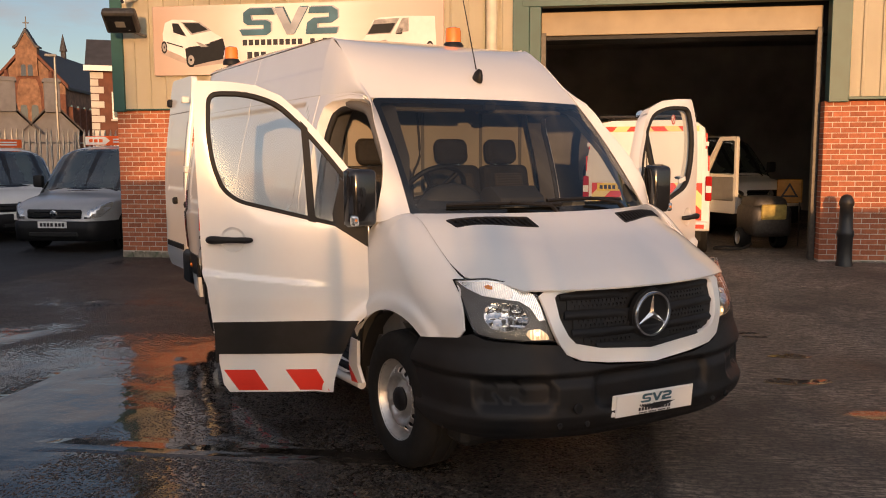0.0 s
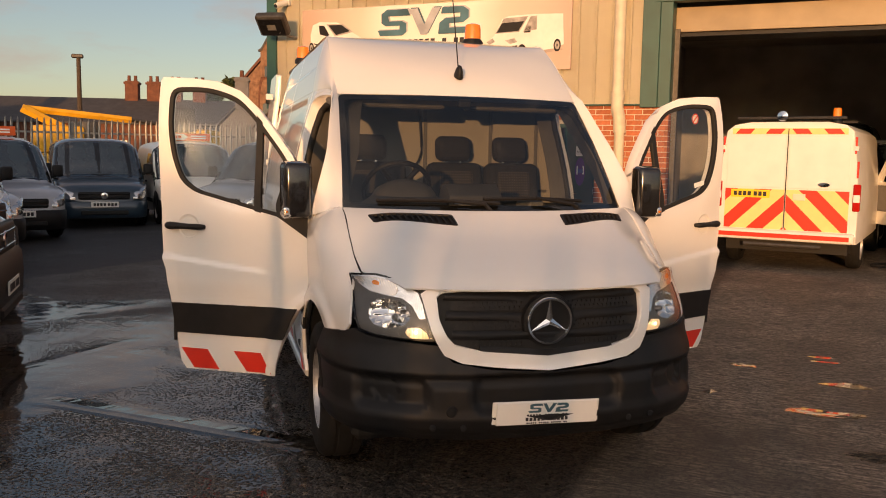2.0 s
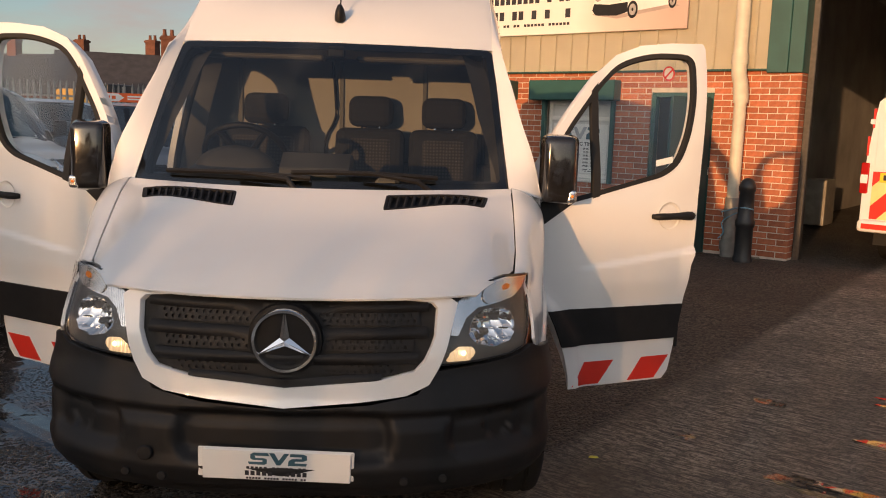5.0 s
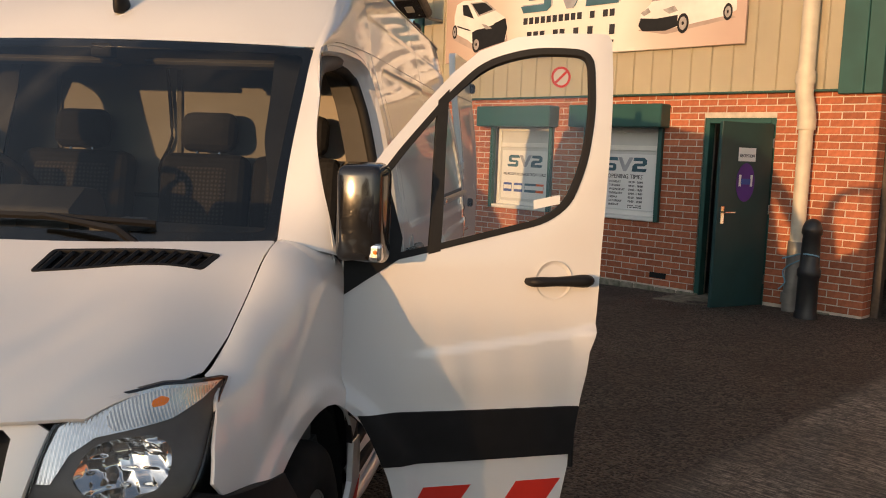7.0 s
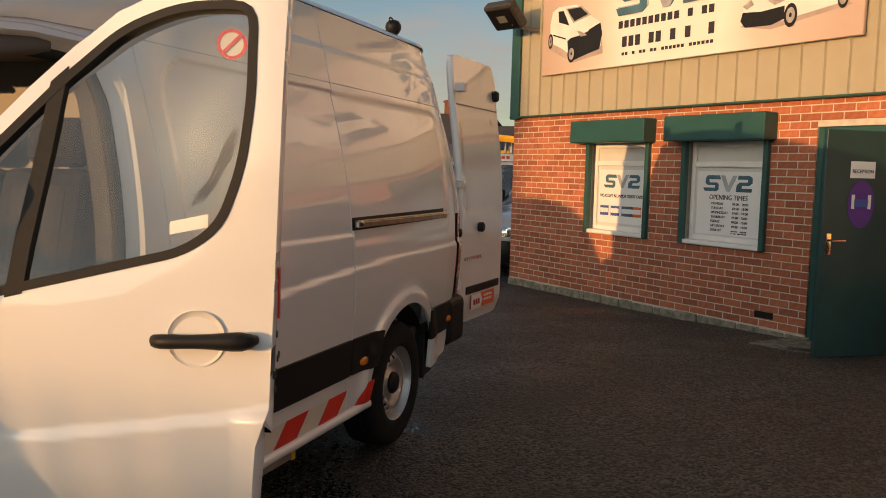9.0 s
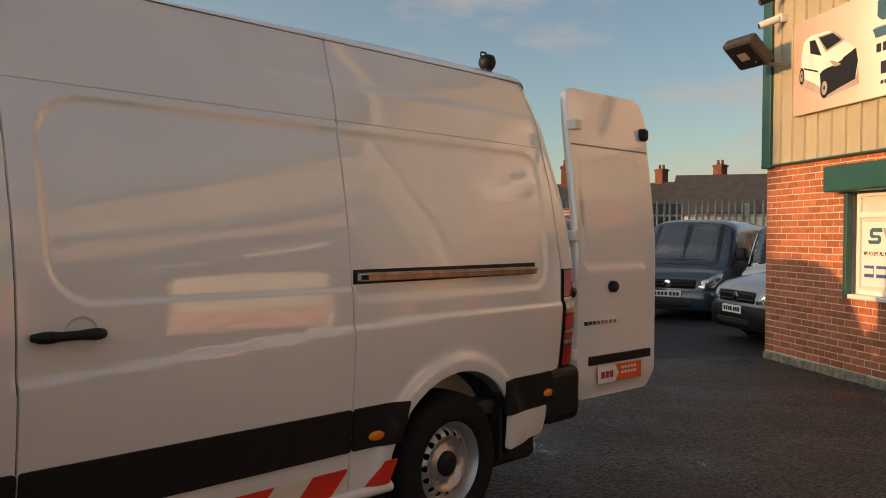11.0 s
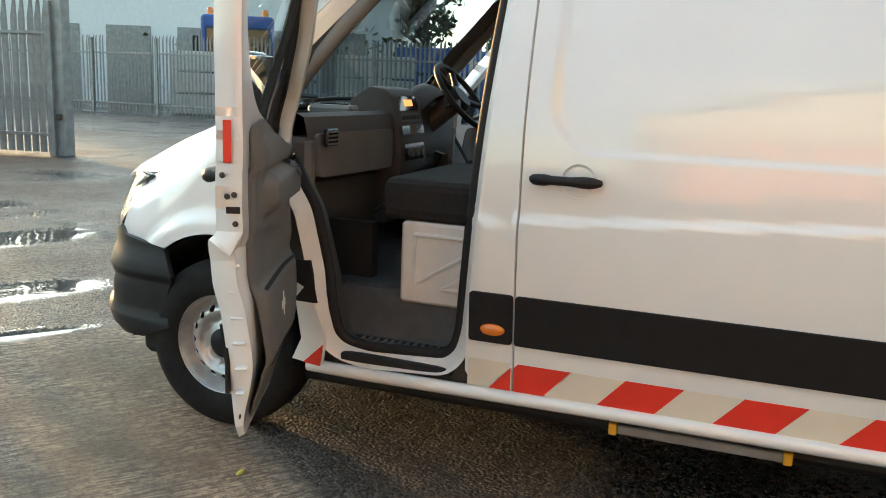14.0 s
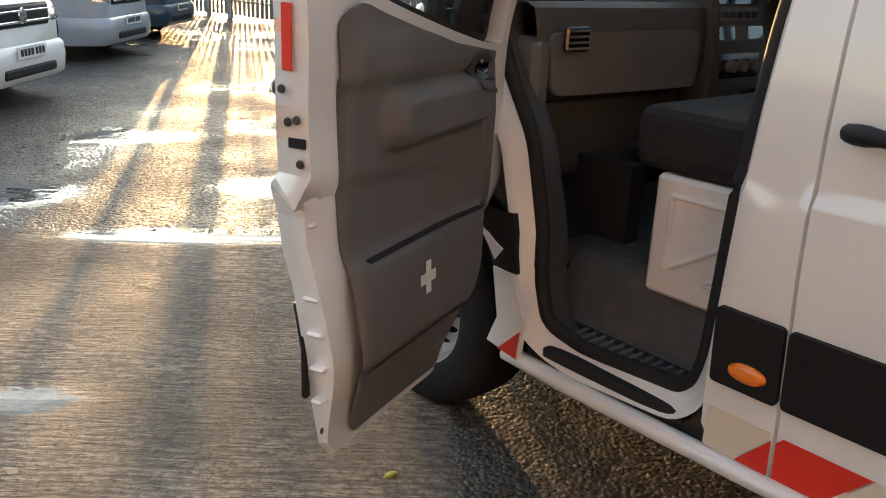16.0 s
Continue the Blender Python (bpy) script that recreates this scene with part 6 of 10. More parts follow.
def wing(sx):
    def f(y, v):
        xs, zs, d = SXS(y), wing_top(y), wing_d(y)
        if v >= 0:
            z = zs - d - v
            return (sx * side_x(y, z), y, z)
        ph = math.pi / 2 * (1 + v / 0.17)
        wsh = side_x(y, zs - d)
        return (sx * (xs + (wsh - xs) * max(0.0, math.sin(ph)) ** 1.15), y, zs - d + d * math.cos(ph))
    return f


for sx in (1, -1):
    f = wing(sx)

    def v_of(y, z):
        zs, d = wing_top(y), wing_d(y)
        if z <= zs - d:
            return zs - d - z
        return 0.17 * (math.acos(min(1.0, (z - zs + d) / d)) / (math.pi / 2) - 1)
    out = [(0.525, -0.166), (0.65, -0.168), (0.80, -0.168), (0.95, -0.168), (1.08, -0.168), (1.15, -0.12), (1.195, -0.02), (1.21, v_of(1.21, 1.10)), (1.21, v_of(1.21, 0.76)), (1.235, v_of(1.235, 0.72))]
    ac3 = [(y, v_of(y, z)) for y, z in arch_cut(WHEEL_F, 0.465, 0.62)]
    ac3 = [p for p in ac3 if 0.60 < p[0] < 1.36]
    low = [(0.555, v_of(0.555, 0.735)), (0.44, v_of(0.44, 0.755)), (0.405, v_of(0.405, 0.80)), (0.43, v_of(0.43, 0.88)), (0.475, v_of(0.475, 0.95)), (0.50, v_of(0.50, 0.985)), (0.515, -0.12)]
    surf("wing", out + [(1.36, v_of(1.36, 0.66))] + ac3 + low, f, WHITE, van, step=0.016, thick=0.012, back=False)
    # piece behind the wheel, below the door line
    surf("wing_foot", [(1.30, 0.36), (1.43, 0.345), (1.455, 0.47), (1.405, 0.60), (1.325, 0.60), (1.345, 0.45)], fside(sx, 0.003), WHITE, van, step=0.05, thick=0.02, back=False)
    surf("stripe", [(1.35, 0.352), (1.428, 0.347), (1.445, 0.44)], fside(sx, 0.0055), REDREF, van, step=0.05, thick=0.001, back=False)
    surf("wing_liner", [(1.25, 0.76), (1.37, 0.76), (1.415, 0.60), (1.32, 0.595)], fside(sx, -0.002), BLACK, van, step=0.05, thick=0.02, back=False)
    # pillar between windscreen and door, up to the roof
    A = curve3([(0.806, 1.025, 1.285), (0.784, 1.21, 1.519), (0.767, 1.404, 1.732), (0.750, 1.612, 1.931), (0.753, 1.78, 2.060), (0.746, 2.0, 2.228), (0.736, 2.2, 2.339)], 40)
    B = curve3([(door_x(y, z), y, z) for y, z in ((1.14, 1.25), (1.145, 1.41), (1.24, 1.60), (1.39, 1.755), (1.535, 1.91), (1.66, 1.955), (1.83, 1.974), (2.02, 1.974), (2.2, 1.976))], 40)

    def pil(u, v, A=A, B=B, sx=sx):
        i = min(39, int(u * 40))
        t = u * 40 - i
        a, b = A[i].lerp(A[i + 1], t), B[i].lerp(B[i + 1], t)
        p = a.lerp(b, v)
        bul = 0.014 * max(0.0, math.sin(math.pi * v)) ** 0.8
        dirn = Vector((0.75, -0.55 * (1 - u), 0.45)).normalized()
        p = p + dirn * bul
        return (sx * p.x, p.y, p.z)
    grid("windscreen_pillar", pil, 40, 8, WHITE, van, thick=-0.004 * sx)
    # inner jamb of the door opening: white lip, black seal
    opening = [(1.15, 1.25), (1.165, 1.40), (1.26, 1.585), (1.41, 1.735), (1.555, 1.885), (1.68, 1.925), (1.81, 1.935), (1.98, 1.925), (2.075, 1.885), (2.107, 1.76), (2.085, 1.45), (2.055, 1.05), (2.015, 0.55), (1.99, 0.46), (1.93, 0.405), (1.6, 0.385), (1.50, 0.40), (1.44, 0.46), (1.41, 0.58), (1.385, 0.72), (1.33, 0.95), (1.22, 1.12)]
    op = [Vector((sx * (door_x(y, z) - 0.008), y, z)) for y, z in resample(rounded(opening, 0.035, 3), 0.03)]
    inn = []
    cy = sum(p.y for p in op) / len(op)
    cz = sum(p.z for p in op) / len(op)
    k = len(op)
    verts, faces = [], []
    prof = [(0.002, 0.026), (-0.004, 0.014), (-0.016, 0.004), (-0.03, -0.008), (-0.044, -0.030), (-0.060, -0.040)]
    for i, p in enumerate(op):
        t = (op[(i + 1) % k] - op[i - 1])
        nrm = Vector((0, -t.z, t.y)).normalized()
        if nrm.dot(Vector((0, cy - p.y, cz - p.z))) < 0:
            nrm = -nrm
        for dx, dn in prof:
            verts.append((p.x + sx * dx, p.y - nrm.y * dn, p.z - nrm.z * dn))
    npf = len(prof)
    for i in range(k):
        j = (i + 1) % k
        for m_i in range(npf - 1):
            faces.append((i * npf + m_i, j * npf + m_i, j * npf + m_i + 1, i * npf + m_i + 1))
    me = bpy.data.meshes.new("door_jamb")
    me.from_pydata(verts, [], faces)
    me.materials.append(JAMB)
    link("door_jamb", me, van, smooth=True)
    seal = [Vector(verts[i * npf + 5]) for i in range(k)]
    part("door_seal", tube(bmesh.new(), [tuple(p) for p in seal], 0.021, 10, closed=True), RUBBER, van, auto=60)
    ring_v, ring_f = [], []
    for i, p in enumerate(seal):
        q = Vector((0, cy - p.y, cz - p.z)).normalized()
        for dx, dn in ((0.0, 0.012), (-0.06, 0.0), (-0.12, -0.03)):
            ring_v.append((p.x + sx * dx, p.y + q.y * dn, p.z + q.z * dn))
        j = (i + 1) % k
        for m_i in range(2):
            ring_f.append((i * 3 + m_i, j * 3 + m_i, j * 3 + m_i + 1, i * 3 + m_i + 1))
    me = bpy.data.meshes.new("opening_trim")
    me.from_pydata(ring_v, [], ring_f)
    me.materials.append(DASH)
    link("opening_trim", me, van, smooth=True)

# windscreen
WB = lambda p: Vector((0.80 * p, 0.765 + 0.265 * p * p, 1.292 - 0.002 * p * p))
WT = lambda p: Vector((0.747 * p, 1.53 + 0.08 * p * p, 1.936 - 0.005 * p * p))


def wscreen(off=0.0):
    def f(p, q):
        a, b = WB(p), WT(p)
        v = a.lerp(b, q) + Vector((0, -0.7, 0.72)) * (0.022 * 4 * q * (1 - q) + off)
        return v
    return f


WO = rounded([(-1, 0), (1, 0), (1, 1), (-1, 1)], [0.03, 0.03, 0.045, 0.045], 5)
WI = rounded([(-0.965, 0.05), (0.965, 0.05), (0.955, 0.955), (-0.955, 0.955)], 0.04, 5)
ws = surf("windscreen", WO, wscreen(0.0), WSGLASS, van, step=0.08, thick=0.0, centre=(0, 2.6, 1.0), label="tinted windscreen with a black border")
ws.visible_shadow = False
surf("screen_border", WO, wscreen(-0.004), BLACKG, ws, holes=[WI], step=0.06, thick=0.003, centre=(0, 2.6, 1.0))
# scuttle below the screen and wipers
surf("scuttle", [(-1, -0.10), (1, -0.04), (1, 0.02), (0.4, 0.02), (0, 0.02), (-0.4, 0.02), (-1, 0.02), (-1, -0.04), (-0.5, -0.07), (0, -0.085), (0.5, -0.07)][1:], lambda p, q: WB(p) + Vector((0, 0.9 * q, 0.35 * q - 0.012)), BLACK, van, step=0.08, thick=0.004, centre=(0, 2.6, 0.2))
wf = wscreen(0.018)
for p0, q0, p1, q1, hub in ((-0.80, 0.055, -0.02, 0.045, (-0.08, 0.0)), (-0.12, 0.075, 0.62, 0.06, (0.60, 0.0))):
    mid = wf((p0 + p1) / 2, (q0 + q1) / 2)
    part("wiper_blade", tube(bmesh.new(), [tuple(wf(p0 + (p1 - p0) * t / 8, q0 + (q1 - q0) * t / 8 + 0.012 * math.sin(math.pi * t / 8))) for t in range(9)], 0.011, 6), BLACK, van, "black wiper blade")
    h = wf(hub[0], -0.03)
    part("wiper_arm", tube(bmesh.new(), [tuple(h), tuple(wf(hub[0] * 0.8 + mid.x * 0.2, 0.02) + Vector((0, -0.015, 0.015))), tuple(mid + Vector((0, -0.012, 0.014)))], [0.014, 0.012, 0.008], 6), BLACK, van)
# aerial
part("aerial_base", lathe(bmesh.new(), [(0, 0.075), (0.012, 0.07), (0.024, 0.045), (0.03, 0.015), (0.03, 0)], 16, tf=Matrix.Translation((0.0, 1.66, 2.062)) @ Matrix.Rotation(radians(28), 4, 'X') @ Matrix.Diagonal((0.9, 1.5, 1, 1))), BLACK, van, "black aerial base", auto=50)
part("aerial", cyl(bmesh.new(), (0.0, 1.67, 2.13), (0.0, 1.84, 2.62), 0.004, 0.003, n=6), BLACK, van)


def beacon(x, y, z, sc=1.0):
    b0 = thing("beacon", "amber rotating beacon with a black base on the roof", "beacon", Matrix.Translation((x, y, z)) @ Matrix.Scale(sc, 4), group="amber beacons")
    part("base", lathe(bmesh.new(), [(0, 0), (0.075, 0), (0.075, 0.03), (0.06, 0.05), (0, 0.05)], 24), BLACK, b0, auto=40)
    part("dome", lathe(bmesh.new(), [(0.058, 0.05), (0.056, 0.13), (0.05, 0.15), (0.03, 0.158), (0, 0.16)], 24), AMBER, b0, auto=50)


beacon(0.36, 2.55, 2.365)
beacon(-0.62, 4.75, 2.41)
# round black rear work lamp
wlamp = thing("work_lamp", "round black rear work lamp with a bail handle on the roof", "lamp", Matrix.Translation((0.56, 4.96, 2.412)) @ Matrix.Scale(0.8, 4))
part("foot", nbox((-0.03, -0.03, 0), (0.03, 0.03, 0.03), 0.006), BLACK, wlamp)
part("housing", lathe(bmesh.new(), [(0, -0.055), (0.03, -0.05), (0.052, -0.028), (0.06, 0.0), (0.062, 0.03), (0.058, 0.036), (0, 0.036)], 24, tf=Matrix.Translation((0, 0, 0.075)) @ Matrix.Rotation(-math.pi / 2, 4, 'X')), BLACK, wlamp, "black lamp housing", auto=45)
part("lens", lathe(bmesh.new(), [(0, 0.006), (0.04, 0.003), (0.054, 0.0)], 24, tf=Matrix.Translation((0, 0.037, 0.075)) @ Matrix.Rotation(-math.pi / 2, 4, 'X')), LAMPIN, wlamp, "clear lamp glass", auto=60)
part("handle", tube(bmesh.new(), curve3([(0, -0.05, 0.10), (0, -0.068, 0.125), (0, -0.05, 0.142), (0, -0.01, 0.14), (0, 0.0, 0.132)], 10), 0.006, 6), BLACK, wlamp)

# wheels
def wheel(sx, yc):
    X = Matrix.Translation((sx * 0.845, yc, WHEEL_Z)) @ Matrix.Rotation(sx * math.pi / 2, 4, 'Y')
    ty = part("wheel", lathe(bmesh.new(), [(0.205, 0.095), (0.215, 0.108), (0.25, 0.118), (0.30, 0.115), (0.335, 0.1), (0.35, 0.08), (0.354, 0.05), (0.347, 0.046), (0.347, 0.036), (0.355, 0.03), (0.355, -0.03), (0.347, -0.036), (0.347, -0.046), (0.354, -0.05), (0.35, -0.085), (0.3, -0.115), (0.205, -0.1)], 56, tf=X), TYRE, van, "black road tyre on a silver steel rim", auto=40)
    prof = spl([0.0, 0.055, 0.07, 0.10, 0.118, 0.14, 0.165, 0.18, 0.192], [0.085, 0.085, 0.075, 0.062, 0.085, 0.092, 0.075, 0.05, 0.045])
    hl = []
    for k in range(16):
        a = 2 * math.pi * k / 16
        cxp, cyp = 0.152 * math.cos(a), 0.152 * math.sin(a)
        hl.append([(cxp + 0.0165 * math.cos(t * math.pi / 5), cyp + 0.0165 * math.sin(t * math.pi / 5)) for t in range(10)])
    ring = [(0.194 * math.cos(2 * math.pi * t / 48), 0.194 * math.sin(2 * math.pi * t / 48)) for t in range(48)]
    surf("rim", ring, lambda a, b: (a, b, prof(math.hypot(a, b)) - 0.012), STEEL, ty, holes=hl, step=0.022, thick=0.006, tf=X, centre=(0, 0, -5), label="silver steel rim with round holes")
    part("rim_flange", lathe(bmesh.new(), [(0.188, 0.03), (0.196, 0.05), (0.206, 0.098), (0.212, 0.103), (0.216, 0.1), (0.206, 0.09), (0.2, 0.03)], 56, tf=X, close=True), STEEL, ty, auto=50)
    part("hub_cap", lathe(bmesh.new(), [(0.062, 0.06), (0.062, 0.082), (0.05, 0.094), (0.02, 0.097), (0, 0.097)], 28, tf=X), BLACK, ty, auto=40)
    part("brake", lathe(bmesh.new(), [(0.06, 0.0), (0.19, 0.0), (0.19, -0.03), (0.06, -0.03)], 28, tf=X, close=True), DARKMET, ty)


for yc in (WHEEL_F, WHEEL_R):
    for sx in (1, -1):
        wheel(sx, yc)
# fold-out side step
st = part("side_step", nbox((0.80, 2.58, 0.255), (0.915, 3.13, 0.29), 0.005), GALV, van, "aluminium side step with yellow ends")
for y in (2.55, 3.13):
    part("step_end", nbox((0.79, y, 0.25), (0.92, y + 0.03, 0.295), 0.004), YELLOW, st)
for y in (2.7, 3.0):
    part("step_bracket", nbox((0.7, y, 0.27), (0.82, y + 0.04, 0.33)), DARKMET, st)

# rear doors, open
def rear_door(sx, ang):
    T = Matrix.Translation((sx * 0.905, 5.37, 0)) @ Matrix.Rotation(-sx * radians(ang), 4, 'Z') @ Matrix.Diagonal((sx, 1, 1, 1))

    def f(d, z):
        return (-0.0 + 0.012 - 0.10 * smooth01(z, 1.2, 2.4) ** 1.3 - 0.02 * smooth01(z, 0.62, 0.5) - 0.008 * smooth01(rrect(d, z, 0.08, 0.74, 1.28, 1.95, 0.05), 0.01, -0.012), d, z)
    o = rounded([(0.02, 0.50), (0.80, 0.50), (0.855, 0.62), (0.855, 2.24), (0.77, 2.36), (0.02, 2.36)], [0.08, 0.06, 0.03, 0.05, 0.05, 0.05], 4)
    dd = surf("rear_door", o, f, WHITE, van, step=0.04, thick=0.05, tf=T, centre=(-2, 0.4, 1.4), label="white rear door swung open")
    surf("door_groove", [(0.03, 2.02), (0.845, 2.02), (0.845, 2.03), (0.03, 2.03)], lambda d, z: (f(d, z)[0] + 0.001, d, z), GREYLIGHT, dd, step=0.2, thick=0.001, tf=T, centre=(-2, 0.4, 1.4))
    part("door_buffer", lathe(bmesh.new(), [(0.035, 0), (0.035, 0.03), (0.025, 0.04), (0, 0.04)], 16, tf=T @ Matrix.Translation((0.012, 0.36, 1.17)) @ Matrix.Rotation(math.pi / 2, 4, 'Y')), BLACK, dd, "black round door catch")
    part("door_stop", nbox((-0.115, 0.77, 2.10), (-0.03, 0.835, 2.18), 0.015, tf=T), BLACK, dd)
    part("plate_recess", nbox((0.0, 0.13, 0.70), (0.022, 0.80, 0.755), 0.004, tf=T), BLACK, dd)
    if sx > 0:
        pl = part("dealer_plate", nbox((0.0225, 0.2, 0.585), (0.03, 0.68, 0.69), 0.003, tf=T), ORANGE, dd, "orange and white dealer plate")
        bm = bmesh.new()
        extrude_poly(bm, [(0.2, 0.585), (0.38, 0.585), (0.42, 0.637), (0.38, 0.69), (0.2, 0.69)], lambda a, b: (0.031, a, b), lambda a, b: (0.0325, a, b))
        part("plate_field", bm, PLATEW, pl, tf=T)
        for i in range(3):
            part("writing_bar", nbox((0.033, 0.235 + i * 0.045, 0.615), (0.034, 0.27 + i * 0.045, 0.655)), MRED, pl, tf=T)
        for zz in (0.625, 0.655):
            for i in range(5):
                part("writing_bar", nbox((0.0305, 0.45 + i * 0.035, zz), (0.0315, 0.475 + i * 0.035, zz + 0.016)), PLATEW, pl, tf=T)
        bm = bmesh.new()
        for i in range(8):
            box(bm, (0.012, 0.08 + i * 0.042, 0.945), (0.016, 0.08 + i * 0.042 + 0.034, 0.968))
        part("model_badge", bm, CHROME, dd, tf=T)
    for z in (0.75, 1.45, 2.1):
        part("hinge", nbox((-0.05, -0.03, z), (0.02, 0.03, z + 0.06), 0.006, tf=T), WHITE2, dd)
    for z in (1.15,):
        part("marker", lathe(bmesh.new(), [(0.03, 0), (0.03, 0.02), (0, 0.03)], 14, tf=T @ Matrix.Translation((0.02, -0.06, z)) @ Matrix.Rotation(math.pi / 2, 4, 'Y')), BLACK, dd)


rear_door(1, 3)
rear_door(-1, 0)

# ---- front doors of the van ----
DOOR_OUT = [(1.42, 0.335), (1.98, 0.335), (2.01, 0.38), (2.035, 0.55), (2.053, 0.73), (2.068, 0.92), (2.095, 1.0), (2.105, 1.3), (2.115, 1.6), (2.125, 1.972), (2.112, 1.994), (1.95, 1.99), (1.82, 1.975), (1.70, 1.925), (1.60, 1.84), (1.50, 1.735), (1.36, 1.575), (1.25, 1.43), (1.217, 1.37), (1.217, 1.1), (1.217, 0.80), (1.235, 0.755), (1.29, 0.70), (1.345, 0.60), (1.385, 0.50), (1.412, 0.40)]
WIN = rounded([(1.25, 1.215), (1.34, 1.222), (1.52, 1.265), (1.90, 1.357), (1.985, 1.42), (2.035, 1.56), (2.055, 1.72), (2.055, 1.935), (1.86, 1.94), (1.71, 1.888), (1.585, 1.772), (1.42, 1.588), (1.255, 1.385)], [0.02, 0.03, 0.04, 0.06, 0.06, 0.06, 0.05, 0.06, 0.08, 0.06, 0.06, 0.04, 0.02], 4)


def front_door(sx, ang):
    H = Vector((sx * 0.955, 1.215, 0))
    T = Matrix.Translation(H) @ Matrix.Rotation(-sx * radians(ang), 4, 'Z') @ Matrix.Translation(-H)
    cen = (0, 1.7, 1.0)

    def fd(off=0.0, extra=None):
        return lambda y, z: (sx * (door_x(y, z) + 0.11 * smooth01(y, 1.6, 2.1) * smooth01(z, 1.2, 1.97) + 0.013 * smooth01(z, 0.93 + 0.11 * (y - 1.45) + 0.010, 0.93 + 0.11 * (y - 1.45) - 0.026) * smooth01(z, 0.74, 0.86) * smooth01(y, 1.38, 1.6) + off + (extra(y, z) if extra else 0)), y, z)
    d = surf("front_door", DOOR_OUT, fd(), WHITE, van, holes=[WIN], step=0.013, thick=0.075, centre=cen, tf=T, label="white front door swung open")
    ring = offset_poly(WIN, 0.018)
    surf("window_seal", offset_poly(WIN, -0.003), fd(0.003), RUBBER, d, holes=[ring], step=0.04, thick=0.03, centre=cen, tf=T)
    dv = [(1.495, 1.25), (1.535, 1.26), (1.59, 1.79), (1.55, 1.75)]
    surf("window_divider", dv, fd(0.002), RUBBER, d, step=0.1, thick=0.025, centre=cen, tf=T)
    g = surf("window_glass", ring, fd(-0.012), GLASS, d, step=0.08, thick=0.0, centre=cen, tf=T, label="clear door glass")
    g.visible_shadow = False
    # black strip and stripes
    surf("rub_strip", [(1.275, 0.728), (1.315, 0.655), (1.362, 0.55), (2.03, 0.55), (2.048, 0.722), (1.6, 0.726)], fd(0.011), BLACK, d, step=0.06, thick=0.012, centre=cen, tf=T, back=False)
    for k, c0 in enumerate((1.44, 1.77)):
        surf("stripe", [(c0, 0.345), (c0 + 0.16, 0.345), (c0 + 0.235, 0.46), (c0 + 0.07, 0.46)], fd(0.002), REDREF, d, step=0.08, thick=0.0015, centre=cen, tf=T, back=False)
    # handle
    xh = side_x(1.93, 1.16)
    part("handle_cup", lathe(bmesh.new(), [(0, -0.006), (0.05, -0.004), (0.064, 0.002), (0.066, 0.004)], 30, tf=T @ Matrix.Translation((sx * (xh + 0.001), 1.93, 1.165)) @ Matrix.Rotation(sx * math.pi / 2, 4, 'Y')), WHITE, d, auto=60)
    part("handle", tube(bmesh.new(), curve3([(sx * xh, 1.835, 1.162), (sx * (xh + 0.028), 1.85, 1.163), (sx * (xh + 0.036), 1.92, 1.165), (sx * (xh + 0.036), 1.98, 1.166), (sx * (xh + 0.03), 2.045, 1.166), (sx * xh, 2.062, 1.164)], 12), [0.012, 0.016, 0.017, 0.017, 0.016, 0.016, 0.017, 0.018, 0.02, 0.022, 0.022, 0.018, 0.012], 10), BLACK, d, "black door handle", auto=50, tf=T)
    # mirror base plate and mirror
    surf("mirror_base", [(1.222, 1.12), (1.29, 1.165), (1.40, 1.235), (1.41, 1.30), (1.37, 1.48), (1.30, 1.43), (1.222, 1.34)], fd(0.006), BLACK, d, step=0.05, thick=0.02, centre=cen, tf=T)
    mir = bmesh.new()
    box(mir, (-0.085, -0.06, -0.155), (0.085, 0.05, 0.155), 0.035, 4)
    for v in mir.verts:
        if v.co.y < 0:
            v.co.x *= 0.86
            v.co.z *= 0.95
    MT = Matrix.Translation((sx * 1.035, 1.15, 1.385)) @ Matrix.Rotation(radians(-sx * 4), 4, 'Z')
    mo = part("mirror", mir, BLACKG, d, "black door mirror housing", auto=50, tf=MT)
    part("mirror_glass", nbox((-0.07, 0.051, -0.08), (0.07, 0.056, 0.14), 0.002, tf=MT), MIRROR, mo)
    part("mirror_glass", nbox((-0.07, 0.051, -0.14), (0.07, 0.056, -0.09), 0.002, tf=MT), MIRROR, mo, "small wide-angle mirror glass")
    part("mirror_indicator", nbox((sx * 0.035, -0.060, -0.142), (sx * 0.080, -0.02, -0.085), 0.014, 3, tf=MT), LAMPIN, mo, "clear mirror indicator lens")
    part("indicator_bulb", lathe(bmesh.new(), [(0, 0.006), (0.006, 0.004), (0.007, 0)], 12, tf=MT @ Matrix.Translation((sx * 0.06, -0.060, -0.112)) @ Matrix.Rotation(math.pi / 2, 4, 'X')), AMBER, mo)
    part("mirror_arm", tube(bmesh.new(), [(sx * 0.975, 1.235, 1.27), (sx * 1.0, 1.21, 1.27), (sx * 1.03, 1.19, 1.29)], 0.032, 10), BLACK, mo, auto=60)

    # inner trim: armrest, pocket, speaker panel
    def bulge(y, z):
        b = 0.080 + 0.014 * smooth01(rrect(y, z, 1.34, 2.0, 0.36, 1.28, 0.05), 0.0, -0.03)
        # pad under the window, arm rest with its hollow, map pocket, lower panel
        b += 0.028 * smooth01(z, 1.165, 1.185) * smooth01(y, 1.30, 1.40) * smooth01(y, 2.03, 1.98)
        arm = smooth01(rrect(y, z, 1.40, 1.86, 1.03, 1.15, 0.05), 0.02, -0.02)
        b += 0.055 * arm
